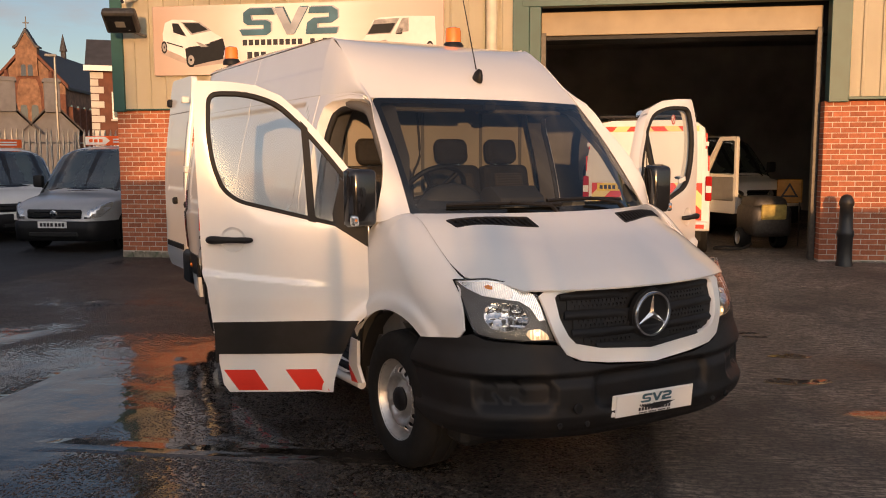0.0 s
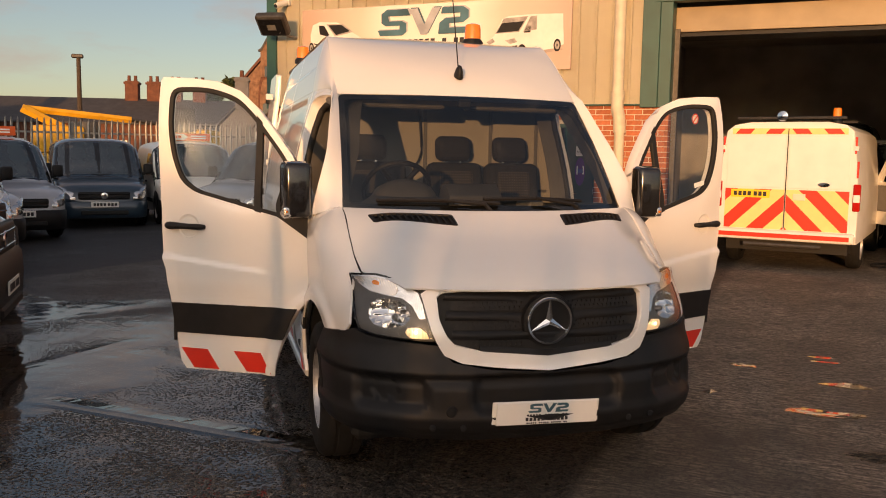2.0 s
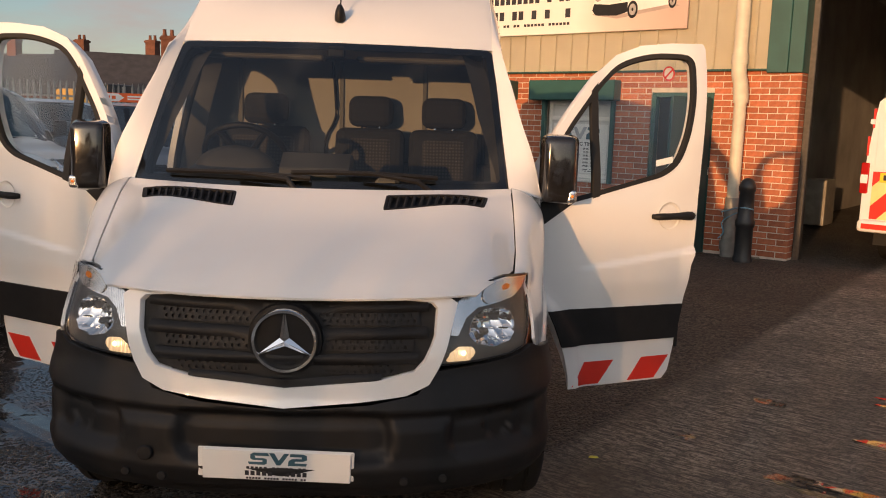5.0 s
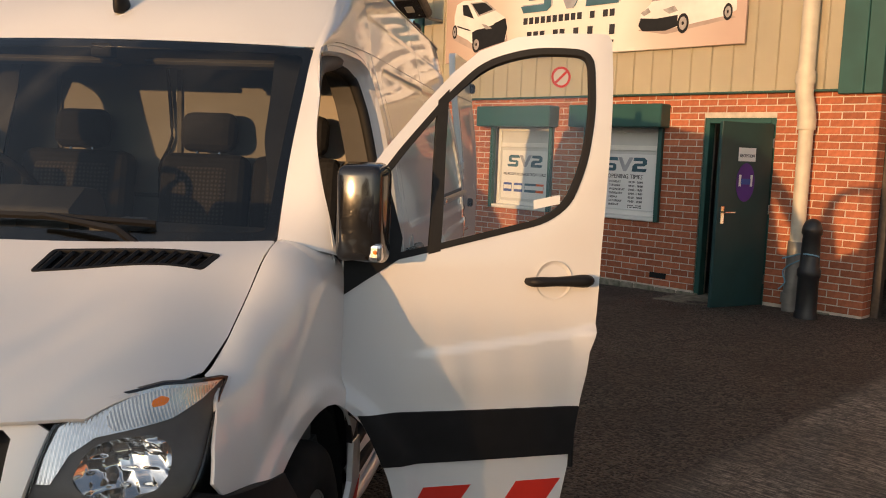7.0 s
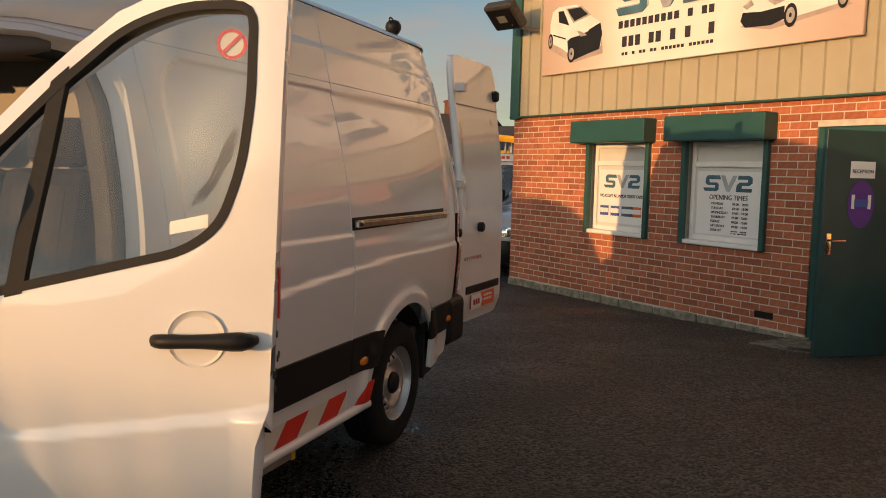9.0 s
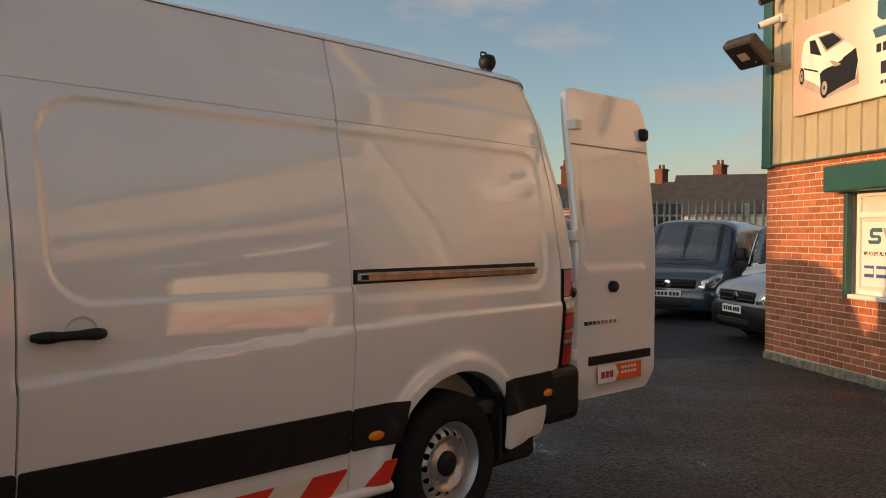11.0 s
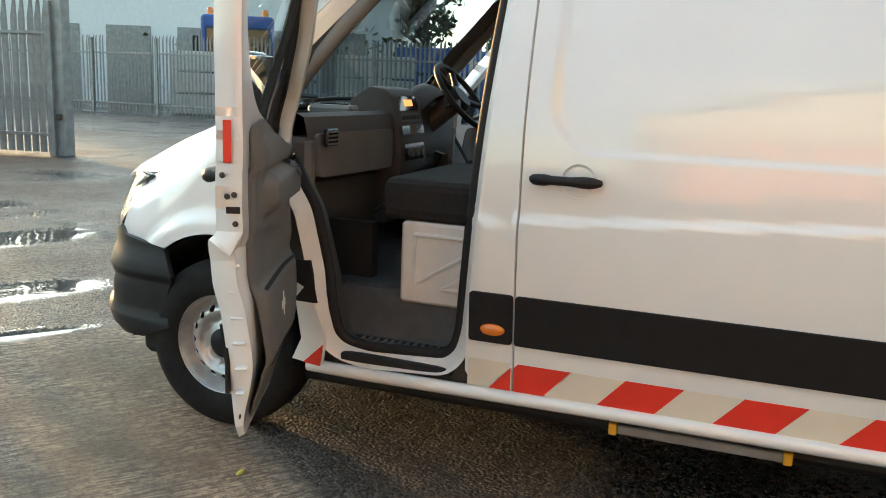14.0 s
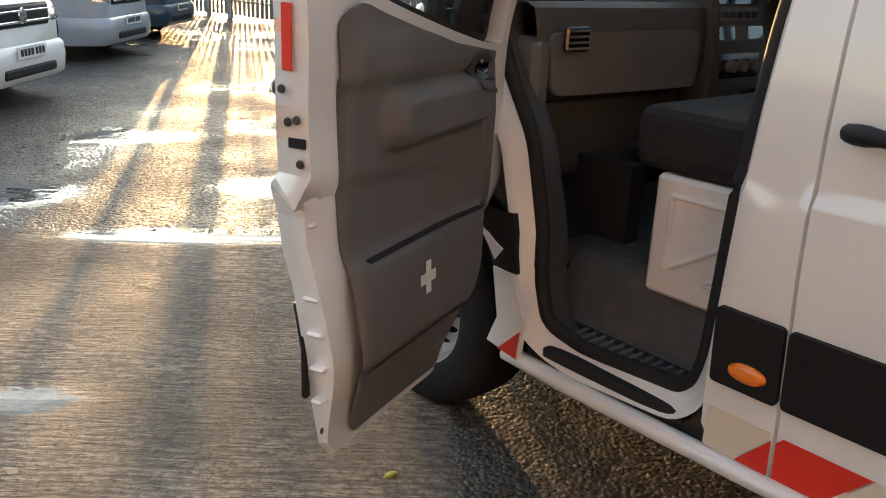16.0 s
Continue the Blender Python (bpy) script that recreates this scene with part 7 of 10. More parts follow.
        b += 0.030 * smooth01(z, 0.82, 0.80) * smooth01(y, 1.36, 1.42) * smooth01(y, 2.0, 1.96)
        b -= 0.012 * smooth01(z, 0.565, 0.55)
        d = math.hypot(y - 1.56, (z - 0.50))
        b -= 0.02 * smooth01(d, 0.032, 0.018)
        return -b
    trim_o = rounded([(1.46, 0.37), (1.93, 0.37), (1.975, 0.55), (1.99, 0.8), (2.005, 1.1), (2.02, 1.30), (1.98, 1.335), (1.90, 1.31), (1.60, 1.235), (1.30, 1.19), (1.27, 1.05), (1.30, 0.8), (1.40, 0.6)], 0.03, 3)
    surf("inner_trim", trim_o, fd(0, bulge), GREYTRIM, d, step=0.022, thick=0.012, centre=cen, tf=T, flip=True, back=False, label="grey moulded inner door trim")
    for z0 in (0.555,):
        surf("trim_seam", [(1.44, z0), (1.975, z0), (1.976, z0 + 0.006), (1.435, z0 + 0.006)], fd(-0.003, bulge), BLACK, d, step=0.04, thick=0.002, centre=cen, tf=T, flip=True, back=False)
    surf("pocket_mouth", rounded([(1.40, 0.806), (1.95, 0.806), (1.955, 0.814), (1.395, 0.814)], 0.003, 2), fd(-0.006, bulge), RUBBER, d, step=0.03, thick=0.002, centre=cen, tf=T, flip=True, back=False)
    # door pull in its cup behind the window's front corner
    surf("pull_cup", rounded([(1.40, 1.10), (1.50, 1.12), (1.52, 1.20), (1.44, 1.215), (1.39, 1.17)], 0.03, 4), fd(-0.004, bulge), DASH, d, step=0.02, thick=0.002, centre=cen, tf=T, flip=True, back=False)
    surf("inner_latch", rounded([(1.425, 1.14), (1.475, 1.145), (1.48, 1.185), (1.43, 1.18)], 0.012, 3), fd(-0.014, bulge), BLACKG, d, step=0.02, thick=0.010, centre=cen, tf=T, flip=True)
    if sx > 0:
        for lo, hi in (((1.70, 0.665), (1.724, 0.745)), ((1.675, 0.690), (1.749, 0.716))):
            surf("first_aid_cross", [(lo[0], lo[1]), (hi[0], lo[1]), (hi[0], hi[1]), (lo[0], hi[1])], fd(-0.0035 if lo[0] > 1.69 else -0.0025, bulge), PLATEW, d, step=0.02, thick=0.001, centre=cen, tf=T, flip=True, back=False, label="white cross sticker")
    # rear edge: red reflector, latch, buttons
    def edge_box(nm, z0, z1, d0, d1, mt, y, parent=d, lab=""):
        bm = nbox((sx * (door_x(2.05, z0) - d0), y, z0), (sx * (door_x(2.05, z0) - d1), y + 0.004, z1), 0.0015)
        part(nm, bm, mt, parent, lab, tf=T)
    edge_box("edge_reflector", 1.21, 1.33, 0.022, 0.045, REDREF, 2.109, lab="red reflector strip")
    edge_box("latch", 1.065, 1.085, 0.03, 0.07, BLACKG, 2.099)
    for z, dx in ((1.175, 0.02), (1.115, 0.035), (1.12, 0.055), (1.035, 0.055), (0.42, 0.045)):
        part("edge_bolt", lathe(bmesh.new(), [(0, 0.004), (0.008, 0.003), (0.009, 0)], 10, tf=T @ Matrix.Translation((sx * (side_x(2.05, z) - dx), 2.108 if z > 1.1 else (2.1 if z > 0.9 else 2.02), z)) @ Matrix.Rotation(-math.pi / 2, 4, 'X')), DARKMET, d)
    for z in (0.5, 0.58, 0.66, 0.74, 0.82, 0.9):
        part("edge_rib", nbox((sx * (side_x(2.02, z) - 0.02), 2.02 + 0.06 * (z - 0.4), z), (sx * (side_x(2.02, z) - 0.06), 2.047 + 0.055 * (z - 0.4), z + 0.01), 0.004, tf=T), WHITE, d)
    part("edge_bumper", nbox((sx * (side_x(2.0, 0.5) + 0.0), 2.027, 0.5), (sx * (side_x(2.0, 0.5) + 0.016), 2.045, 0.68), 0.005, tf=T), BLACK, d)
    # stickers on the glass
    if sx > 0:
        part("sticker", lathe(bmesh.new(), [(0, 0), (0.036, 0), (0.036, 0.001), (0, 0.001)], 24, tf=T @ Matrix.Translation((side_x(1.98, 1.85) - 0.009, 1.98, 1.85)) @ Matrix.Rotation(math.pi / 2, 4, 'Y')), PLATEW, d, "round no-smoking sticker")
        part("sticker_ring", lathe(bmesh.new(), [(0.028, 0), (0.036, 0), (0.036, 0.0015), (0.028, 0.0015)], 24, tf=T @ Matrix.Translation((side_x(1.98, 1.85) - 0.008, 1.98, 1.85)) @ Matrix.Rotation(math.pi / 2, 4, 'Y'), close=True), REDREF, d)
        part("sticker_bar", nbox((-0.001, -0.03, -0.004), (0.001, 0.03, 0.004), tf=T @ Matrix.Translation((side_x(1.98, 1.85) - 0.006, 1.98, 1.85)) @ Matrix.Rotation(radians(45), 4, 'X')), REDREF, d)
        surf("sticker", [(1.86, 1.40), (1.95, 1.42), (1.95, 1.45), (1.86, 1.43)], fd(-0.009), PLATEW, d, step=0.1, thick=0.001, centre=cen, tf=T)
    # towards the foot the inner panel closes on the outer skin
    for ob in [d] + list(d.children_recursive):
        if ob.matrix_basis != Matrix.Identity(4):
            continue
        for v in ob.data.vertices:
            p = T.inverted() @ v.co
            if 0.3 < p.z < 0.62:
                deep = fd()(p.y, p.z)[0] * sx - p.x * sx
                if deep > 0.012:
                    p.x += sx * deep * 0.72 * smooth01(p.z, 0.62, 0.34)
                    v.co = T @ p
    return d


front_door(1, 67)
front_door(-1, 60.5)

# ---- cab ----
part("cab_floor", box(box(nbox((-0.655, 1.0, 0.56), (0.655, 2.28, 0.62)), (-0.86, 2.085, 0.56), (0.86, 2.279, 0.619)), (-0.86, 1.0, 0.561), (0.86, 1.36, 0.619)), MATFLOOR, van, "dark rubber cab floor mat")
for sx in (1, -1):
    wl_ = part("step_well", extrude_poly(bmesh.new(), [(0.60, 0.30), (0.90, 0.30), (0.90, 0.425), (0.80, 0.435), (0.775, 0.455), (0.705, 0.59), (0.68, 0.612), (0.64, 0.618), (0.60, 0.615)], lambda a, b: (sx * a, 1.375, b), lambda a, b: (sx * a, 2.08, b)), MATFLOOR, van, "moulded rubber step")
    for k in range(14):
        part("step_rib", nbox((sx * 0.80, 1.53 + k * 0.032, 0.425), (sx * 0.885, 1.545 + k * 0.032, 0.441), 0.003), GREYTRIM, wl_)
    part("sill_plate", nbox((sx * 0.90, 1.50, 0.376), (sx * 0.950, 1.96, 0.407), 0.006), RUBBER, van)
    part("inner_pillar", tube(bmesh.new(), curve3([(sx * 0.815, 1.10, 1.26), (sx * 0.795, 1.28, 1.50), (sx * 0.775, 1.46, 1.70), (sx * 0.745, 1.65, 1.865), (sx * 0.75, 1.9, 1.915)], 14), 0.032, 10), GREYTRIM, van, auto=60)
    part("seat_belt", tube(bmesh.new(), [(sx * 0.885, 2.165, 0.75), (sx * 0.875, 2.165, 1.3), (sx * 0.80, 2.165, 1.75)], 0.016, 6), SEATFAB, van)
    part("kick_panel", nbox((sx * 0.78, 1.06, 0.5), (sx * 0.85, 1.30, 1.22), 0.02), GREYTRIM, van)
    part("sun_visor", nbox((sx * 0.08, 1.66, 1.865), (sx * 0.66, 1.82, 1.888), 0.01), GREYTRIM, van, "grey sun visor")
part("headlining", nbox((-0.74, 1.66, 1.915), (0.74, 2.28, 1.935)), GREYTRIM, van)
bk = part("bulkhead", extrude_poly(bmesh.new(), [(-0.9, 0.58), (0.9, 0.58), (0.9, 1.45), (0.79, 1.96), (-0.79, 1.96), (-0.9, 1.45)], lambda a, b: (a, 2.28, b), lambda a, b: (a, 2.31, b)), BULK, van, "pale bulkhead behind the seats")
for x in (-0.62, -0.05, 0.42, 0.76):
    part("bulkhead_rib", nbox((x - 0.012, 2.268, 0.7), (x + 0.012, 2.279, 1.9), 0.003), GREYTRIM, bk)
part("bulkhead_cable", tube(bmesh.new(), curve3([(-0.1, 2.26, 1.9), (-0.08, 2.26, 1.6), (-0.14, 2.26, 1.45), (-0.12, 2.26, 1.1)], 16), 0.008, 6), BLACK, bk)
part("bulkhead_rail", nbox((-0.85, 2.266, 1.33), (0.85, 2.279, 1.35), 0.003), GREYTRIM, bk)

# dashboard: swept section
DSEC = [(1.02, 1.20), (1.00, 1.255), (1.06, 1.275), (1.18, 1.30), (1.265, 1.315), (1.30, 1.30), (1.315, 1.24), (1.32, 1.12), (1.30, 1.07), (1.25, 1.05), (1.22, 0.92), (1.18, 0.78), (1.05, 0.7)]


def dash_fn(u, v):
    x = -0.84 + 1.68 * u
    i = min(len(DSEC) - 2, int(v * (len(DSEC) - 1)))
    t = v * (len(DSEC) - 1) - i
    y = DSEC[i][0] * (1 - t) + DSEC[i + 1][0] * t
    z = DSEC[i][1] * (1 - t) + DSEC[i + 1][1] * t
    y += 0.02 - 0.05 * (x / 0.84) ** 2
    hump = smooth01(abs(x + 0.42), 0.26, 0.16)
    if z > 1.2:
        z += 0.05 * hump
    return (x, y, z)


db = grid("dashboard", dash_fn, 48, 36, DASH, van, label="dark grey moulded dashboard")
surf("glove_flap", rounded([(0.16, 1.06), (0.78, 1.06), (0.80, 1.235), (0.16, 1.235)], 0.03, 4), lambda x, z: (x, 1.352 - 0.05 * (x / 0.84) ** 2 + 0.02 * (1.2 - z), z), GREYTRIM, db, step=0.06, thick=0.02, centre=(0, 0.5, 1.1))
surf("lower_flap", rounded([(0.14, 0.80), (0.76, 0.80), (0.78, 1.03), (0.14, 1.03)], 0.03, 4), lambda x, z: (x, 1.29 - 0.05 * (x / 0.84) ** 2 - 0.18 * (1.03 - z), z), DASH, db, step=0.06, thick=0.02, centre=(0, 0.5, 1.1))
for x in (0.74,):
    vn = part("air_vent", nbox((x - 0.055, 1.325, 1.185), (x + 0.04, 1.345, 1.255), 0.006), BLACKG, db)
    for k in range(4):
        part("vent_slat", nbox((x - 0.05, 1.343, 1.192 + k * 0.016), (x + 0.035, 1.35, 1.198 + k * 0.016)), GREYTRIM, vn)
# centre console
CON = [(1.10, 0.78), (1.30, 0.78), (1.36, 0.92), (1.375, 1.05), (1.372, 1.18), (1.345, 1.30), (1.315, 1.385), (1.28, 1.415), (1.20, 1.425), (1.10, 1.36)]
bm = bmesh.new()
extrude_poly(bm, CON, lambda a, b: (-0.20, a, b), lambda a, b: (0.11, a, b))
bmesh.ops.bevel(bm, geom=bm.edges[:], offset=0.012, segments=2, affect='EDGES', profile=0.6)
cs = part("centre_console", bm, DASH, db, "black centre console", auto=40)


def con_y(z):
    for (y0, z0), (y1, z1) in zip(CON[1:], CON[2:]):
        if z0 <= z <= z1:
            return y0 + (y1 - y0) * (z - z0) / (z1 - z0)
    return 1.3


def con_panel(nm, x0, x1, z0, z1, mt, proud=0.004, lab=""):
    surf(nm, rounded([(x0, z0), (x1, z0), (x1, z1), (x0, z1)], 0.006, 2), lambda a, b: (a, con_y(b) + proud, b), mt, cs, step=0.03, thick=0.003, centre=(0, 0.5, 1.1), label=lab)


for z0, z1, mt in ((1.315, 1.38, BLACKG), (1.262, 1.305, GREYTRIM), (1.20, 1.25, GREYTRIM), (1.08, 1.16, BLACKG)):
    con_panel("console_panel", -0.16, 0.07, z0, z1, mt)
con_panel("radio_display", -0.10, 0.0, 1.335, 1.365, mat("radio_display", (0.5, 0.12, 0.04), 0.4, emit=(1.0, 0.25, 0.06), power=0.6), 0.006, "lit orange radio display")
for k in range(5):
    con_panel("console_button", -0.145 + k * 0.044, -0.112 + k * 0.044, 1.272, 1.292, BLACK, 0.008)
for k in range(3):
    x = -0.11 + k * 0.065
    part("console_knob", cyl(bmesh.new(), (x, con_y(1.12) + 0.004, 1.12), (x, con_y(1.12) + 0.026, 1.12), 0.02, n=16), GREYTRIM, cs, auto=40)
for x in (-0.13, 0.04):
    con_panel("air_vent", x - 0.045, x + 0.045, 1.205, 1.245, BLACKG, 0.006)
part("gear_lever", tube(bmesh.new(), [(-0.09, 1.38, 1.0), (-0.09, 1.47, 1.06), (-0.09, 1.49, 1.12)], [0.03, 0.018, 0.026], 10), BLACK, cs, auto=60)
# open tray clips on the dash top
for a in (-0.12, 0.28):
    part("dash_tray", nbox((a - 0.05, 0.99, 1.285), (a + 0.05, 1.22, 1.335), 0.015, tf=Matrix.Rotation(0, 4, 'X')), GREYLIGHT, db)
ic = part("instrument_hood", lathe(bmesh.new(), [(0.17, 0.0), (0.17, 0.09), (0.15, 0.13), (0.10, 0.15), (0.0, 0.155)], 28, tf=Matrix.Translation((-0.42, 1.33, 1.30)) @ Matrix.Rotation(radians(60), 4, 'X') @ Matrix.Diagonal((1.1, 0.62, 1, 1))), DASH, db, auto=50)
SW = Matrix.Translation((-0.42, 1.475, 1.385)) @ Matrix.Rotation(radians(-51), 4, 'X')
sw_ = part("steering_wheel", lathe(bmesh.new(), [(0.195 + 0.015 * math.cos(t), 0.015 * math.sin(t)) for t in [k * math.pi / 5 for k in range(10)]], 40, tf=SW, close=True), BLACK, van, "black four-spoke steering wheel", auto=60)
part("hub", lathe(bmesh.new(), [(0, 0.01), (0.06, 0.008), (0.08, -0.02), (0.07, -0.05)], 24, tf=SW), BLACK, sw_, auto=50)
for a in (20, 160, 235, 305):
    part("spoke", tube(bmesh.new(), [tuple(SW @ Vector((0.06 * math.cos(radians(a)), 0.06 * math.sin(radians(a)), -0.015))), tuple(SW @ Vector((0.192 * math.cos(radians(a)), 0.192 * math.sin(radians(a)), 0)))], 0.016, 8), BLACK, sw_, auto=60)
part("steering_column", tube(bmesh.new(), [tuple(SW @ Vector((0, 0, -0.03))), tuple(SW @ Vector((0, 0, -0.24)))], 0.055, 12), DASH, van, auto=50)
for s_ in (-1, 1):
    part("stalk", tube(bmesh.new(), [tuple(SW @ Vector((0, 0, -0.06))), tuple(SW @ Vector((0.16 * s_, 0.03, -0.05)))], 0.01, 6), BLACK, van)
part("dash_camera", nbox((-0.04, 1.50, 1.87), (0.04, 1.55, 1.92), 0.01, 2), RUBBER, van)


def seat(x0, x1, base_white, name="seat"):
    c = (x0 + x1) / 2
    st = part(name, nbox((x0, 1.56, 0.91), (x1, 2.06, 1.08), 0.045, 3), SEATFAB, van, "black fabric seat")
    BT = Matrix.Translation((0, 2.03, 1.06)) @ Matrix.Rotation(radians(-11), 4, 'X')
    n = 2 if x1 - x0 > 0.7 else 1
    for k in range(n):
        a, b = x0 + (x1 - x0) * k / n, x0 + (x1 - x0) * (k + 1) / n
        part("backrest", nbox((a + 0.012, -0.02, 0.0), (b - 0.012, 0.12, 0.49), 0.05, 3, tf=BT), SEATFAB, st)
        part("backrest_insert", nbox((a + 0.08, -0.032, 0.05), (b - 0.08, 0.02, 0.43), 0.03, 2, tf=BT), CHECK, st, "grey checked fabric insert")
        part("headrest", nbox(((a + b) / 2 - 0.125, 0.0, 0.50), ((a + b) / 2 + 0.125, 0.10, 0.675), 0.05, 3, tf=BT), SEATFAB, st)
        for dx in (-0.05, 0.05):
            part("headrest_post", cyl(bmesh.new(), BT @ Vector(((a + b) / 2 + dx, 0.05, 0.47)), BT @ Vector(((a + b) / 2 + dx, 0.05, 0.52)), 0.007, n=8), CHROME, st)
    bx = part("seat_box", nbox((x0 + 0.02, 1.65, 0.58), (x1 - 0.005, 2.06, 0.91), 0.012), JAMB, st, "white steel seat box")
    return st, bx


m_, n_, l_, b_ = nodes_of("checked_fabric")
tcn, ck = n_.new("ShaderNodeTexCoord"), n_.new("ShaderNodeTexWave")
ck2, mx = n_.new("ShaderNodeTexWave"), n_.new("ShaderNodeMix")
mx.data_type = 'RGBA'
for w__, ax in ((ck, 'X'), (ck2, 'Z')):
    w__.bands_direction = ax
    w__.inputs["Scale"].default_value, w__.inputs["Distortion"].default_value = 18, 1.5
    l_.new(tcn.outputs["Object"], w__.inputs["Vector"])
mu = n_.new("ShaderNodeMath")
mu.operation = 'MULTIPLY'
l_.new(ck.outputs["Fac"], mu.inputs[0])
l_.new(ck2.outputs["Fac"], mu.inputs[1])
l_.new(mu.outputs[0], mx.inputs[0])
mx.inputs[6].default_value, mx.inputs[7].default_value = (0.03, 0.028, 0.027, 1), (0.085, 0.075, 0.066, 1)
l_.new(mx.outputs[2], b_.inputs["Base Color"])
b_.inputs["Roughness"].default_value = 0.95
CHECK = m_
s1_, box1 = seat(-0.72, -0.20, True)
s2_, box2 = seat(-0.08, 0.735, True, "double_seat")
# pressed Z shape on the outer face of the passenger seat box
for pts in ([(1.71, 0.86), (1.98, 0.86)], [(1.71, 0.66), (1.71, 0.86)], [(1.73, 0.67), (1.97, 0.82)], [(1.83, 0.65), (1.98, 0.65)], [(1.83, 0.65), (1.98, 0.74)]):
    part("pressing", tube(bmesh.new(), [(0.731, a, b) for a, b in pts], 0.009, 8), JAMB, box2)
part("seat_lever", tube(bmesh.new(), [(0.70, 1.52, 0.93), (0.73, 1.58, 0.97)], 0.012, 6), BLACK, s2_)
part("fold_tray", nbox((0.30, 1.92, 1.14), (0.70, 2.05, 1.20), 0.02, 2), SEATFAB, s2_)
part("pedal", nbox((-0.48, 1.18, 0.70), (-0.40, 1.2, 0.78), 0.005), RUBBER, van)

# ---- parked vans ----
WHEEL_MESHES = {}


def small_wheel(parent, m, r=0.32, sx=1):
    X = m @ Matrix.Rotation(sx * math.pi / 2, 4, 'Y')
    key = (round(r, 2),)
    if key not in WHEEL_MESHES:
        k = r / 0.32
        t = lathe(bmesh.new(), [(0.19 * k, 0.07), (0.2 * k, 0.085), (0.27 * k, 0.095), (0.31 * k, 0.075), (0.32 * k, 0.03), (0.32 * k, -0.05), (0.3 * k, -0.09), (0.19 * k, -0.09)], 32)
        rm = lathe(bmesh.new(), [(0, 0.06), (0.05 * k, 0.065), (0.06 * k, 0.05), (0.12 * k, 0.045), (0.15 * k, 0.06), (0.18 * k, 0.045), (0.195 * k, 0.085), (0.2 * k, 0.085), (0.19 * k, 0.03)], 32)
        ms = []
        for bm, mt in ((t, TYRE), (rm, STEEL)):
            bmesh.ops.recalc_face_normals(bm, faces=bm.faces)
            me = bpy.data.meshes.new("wheel")
            bm.to_mesh(me)
            bm.free()
            me.materials.append(mt)
            for p in me.polygons:
                p.use_smooth = True
            me.set_sharp_from_angle(angle=radians(40))
            ms.append(me)
        WHEEL_MESHES[key] = ms
    t, rm = WHEEL_MESHES[key]
    ob = link("wheel", t, parent, m=X)
    link("rim", rm, ob, m=Matrix())
    return ob


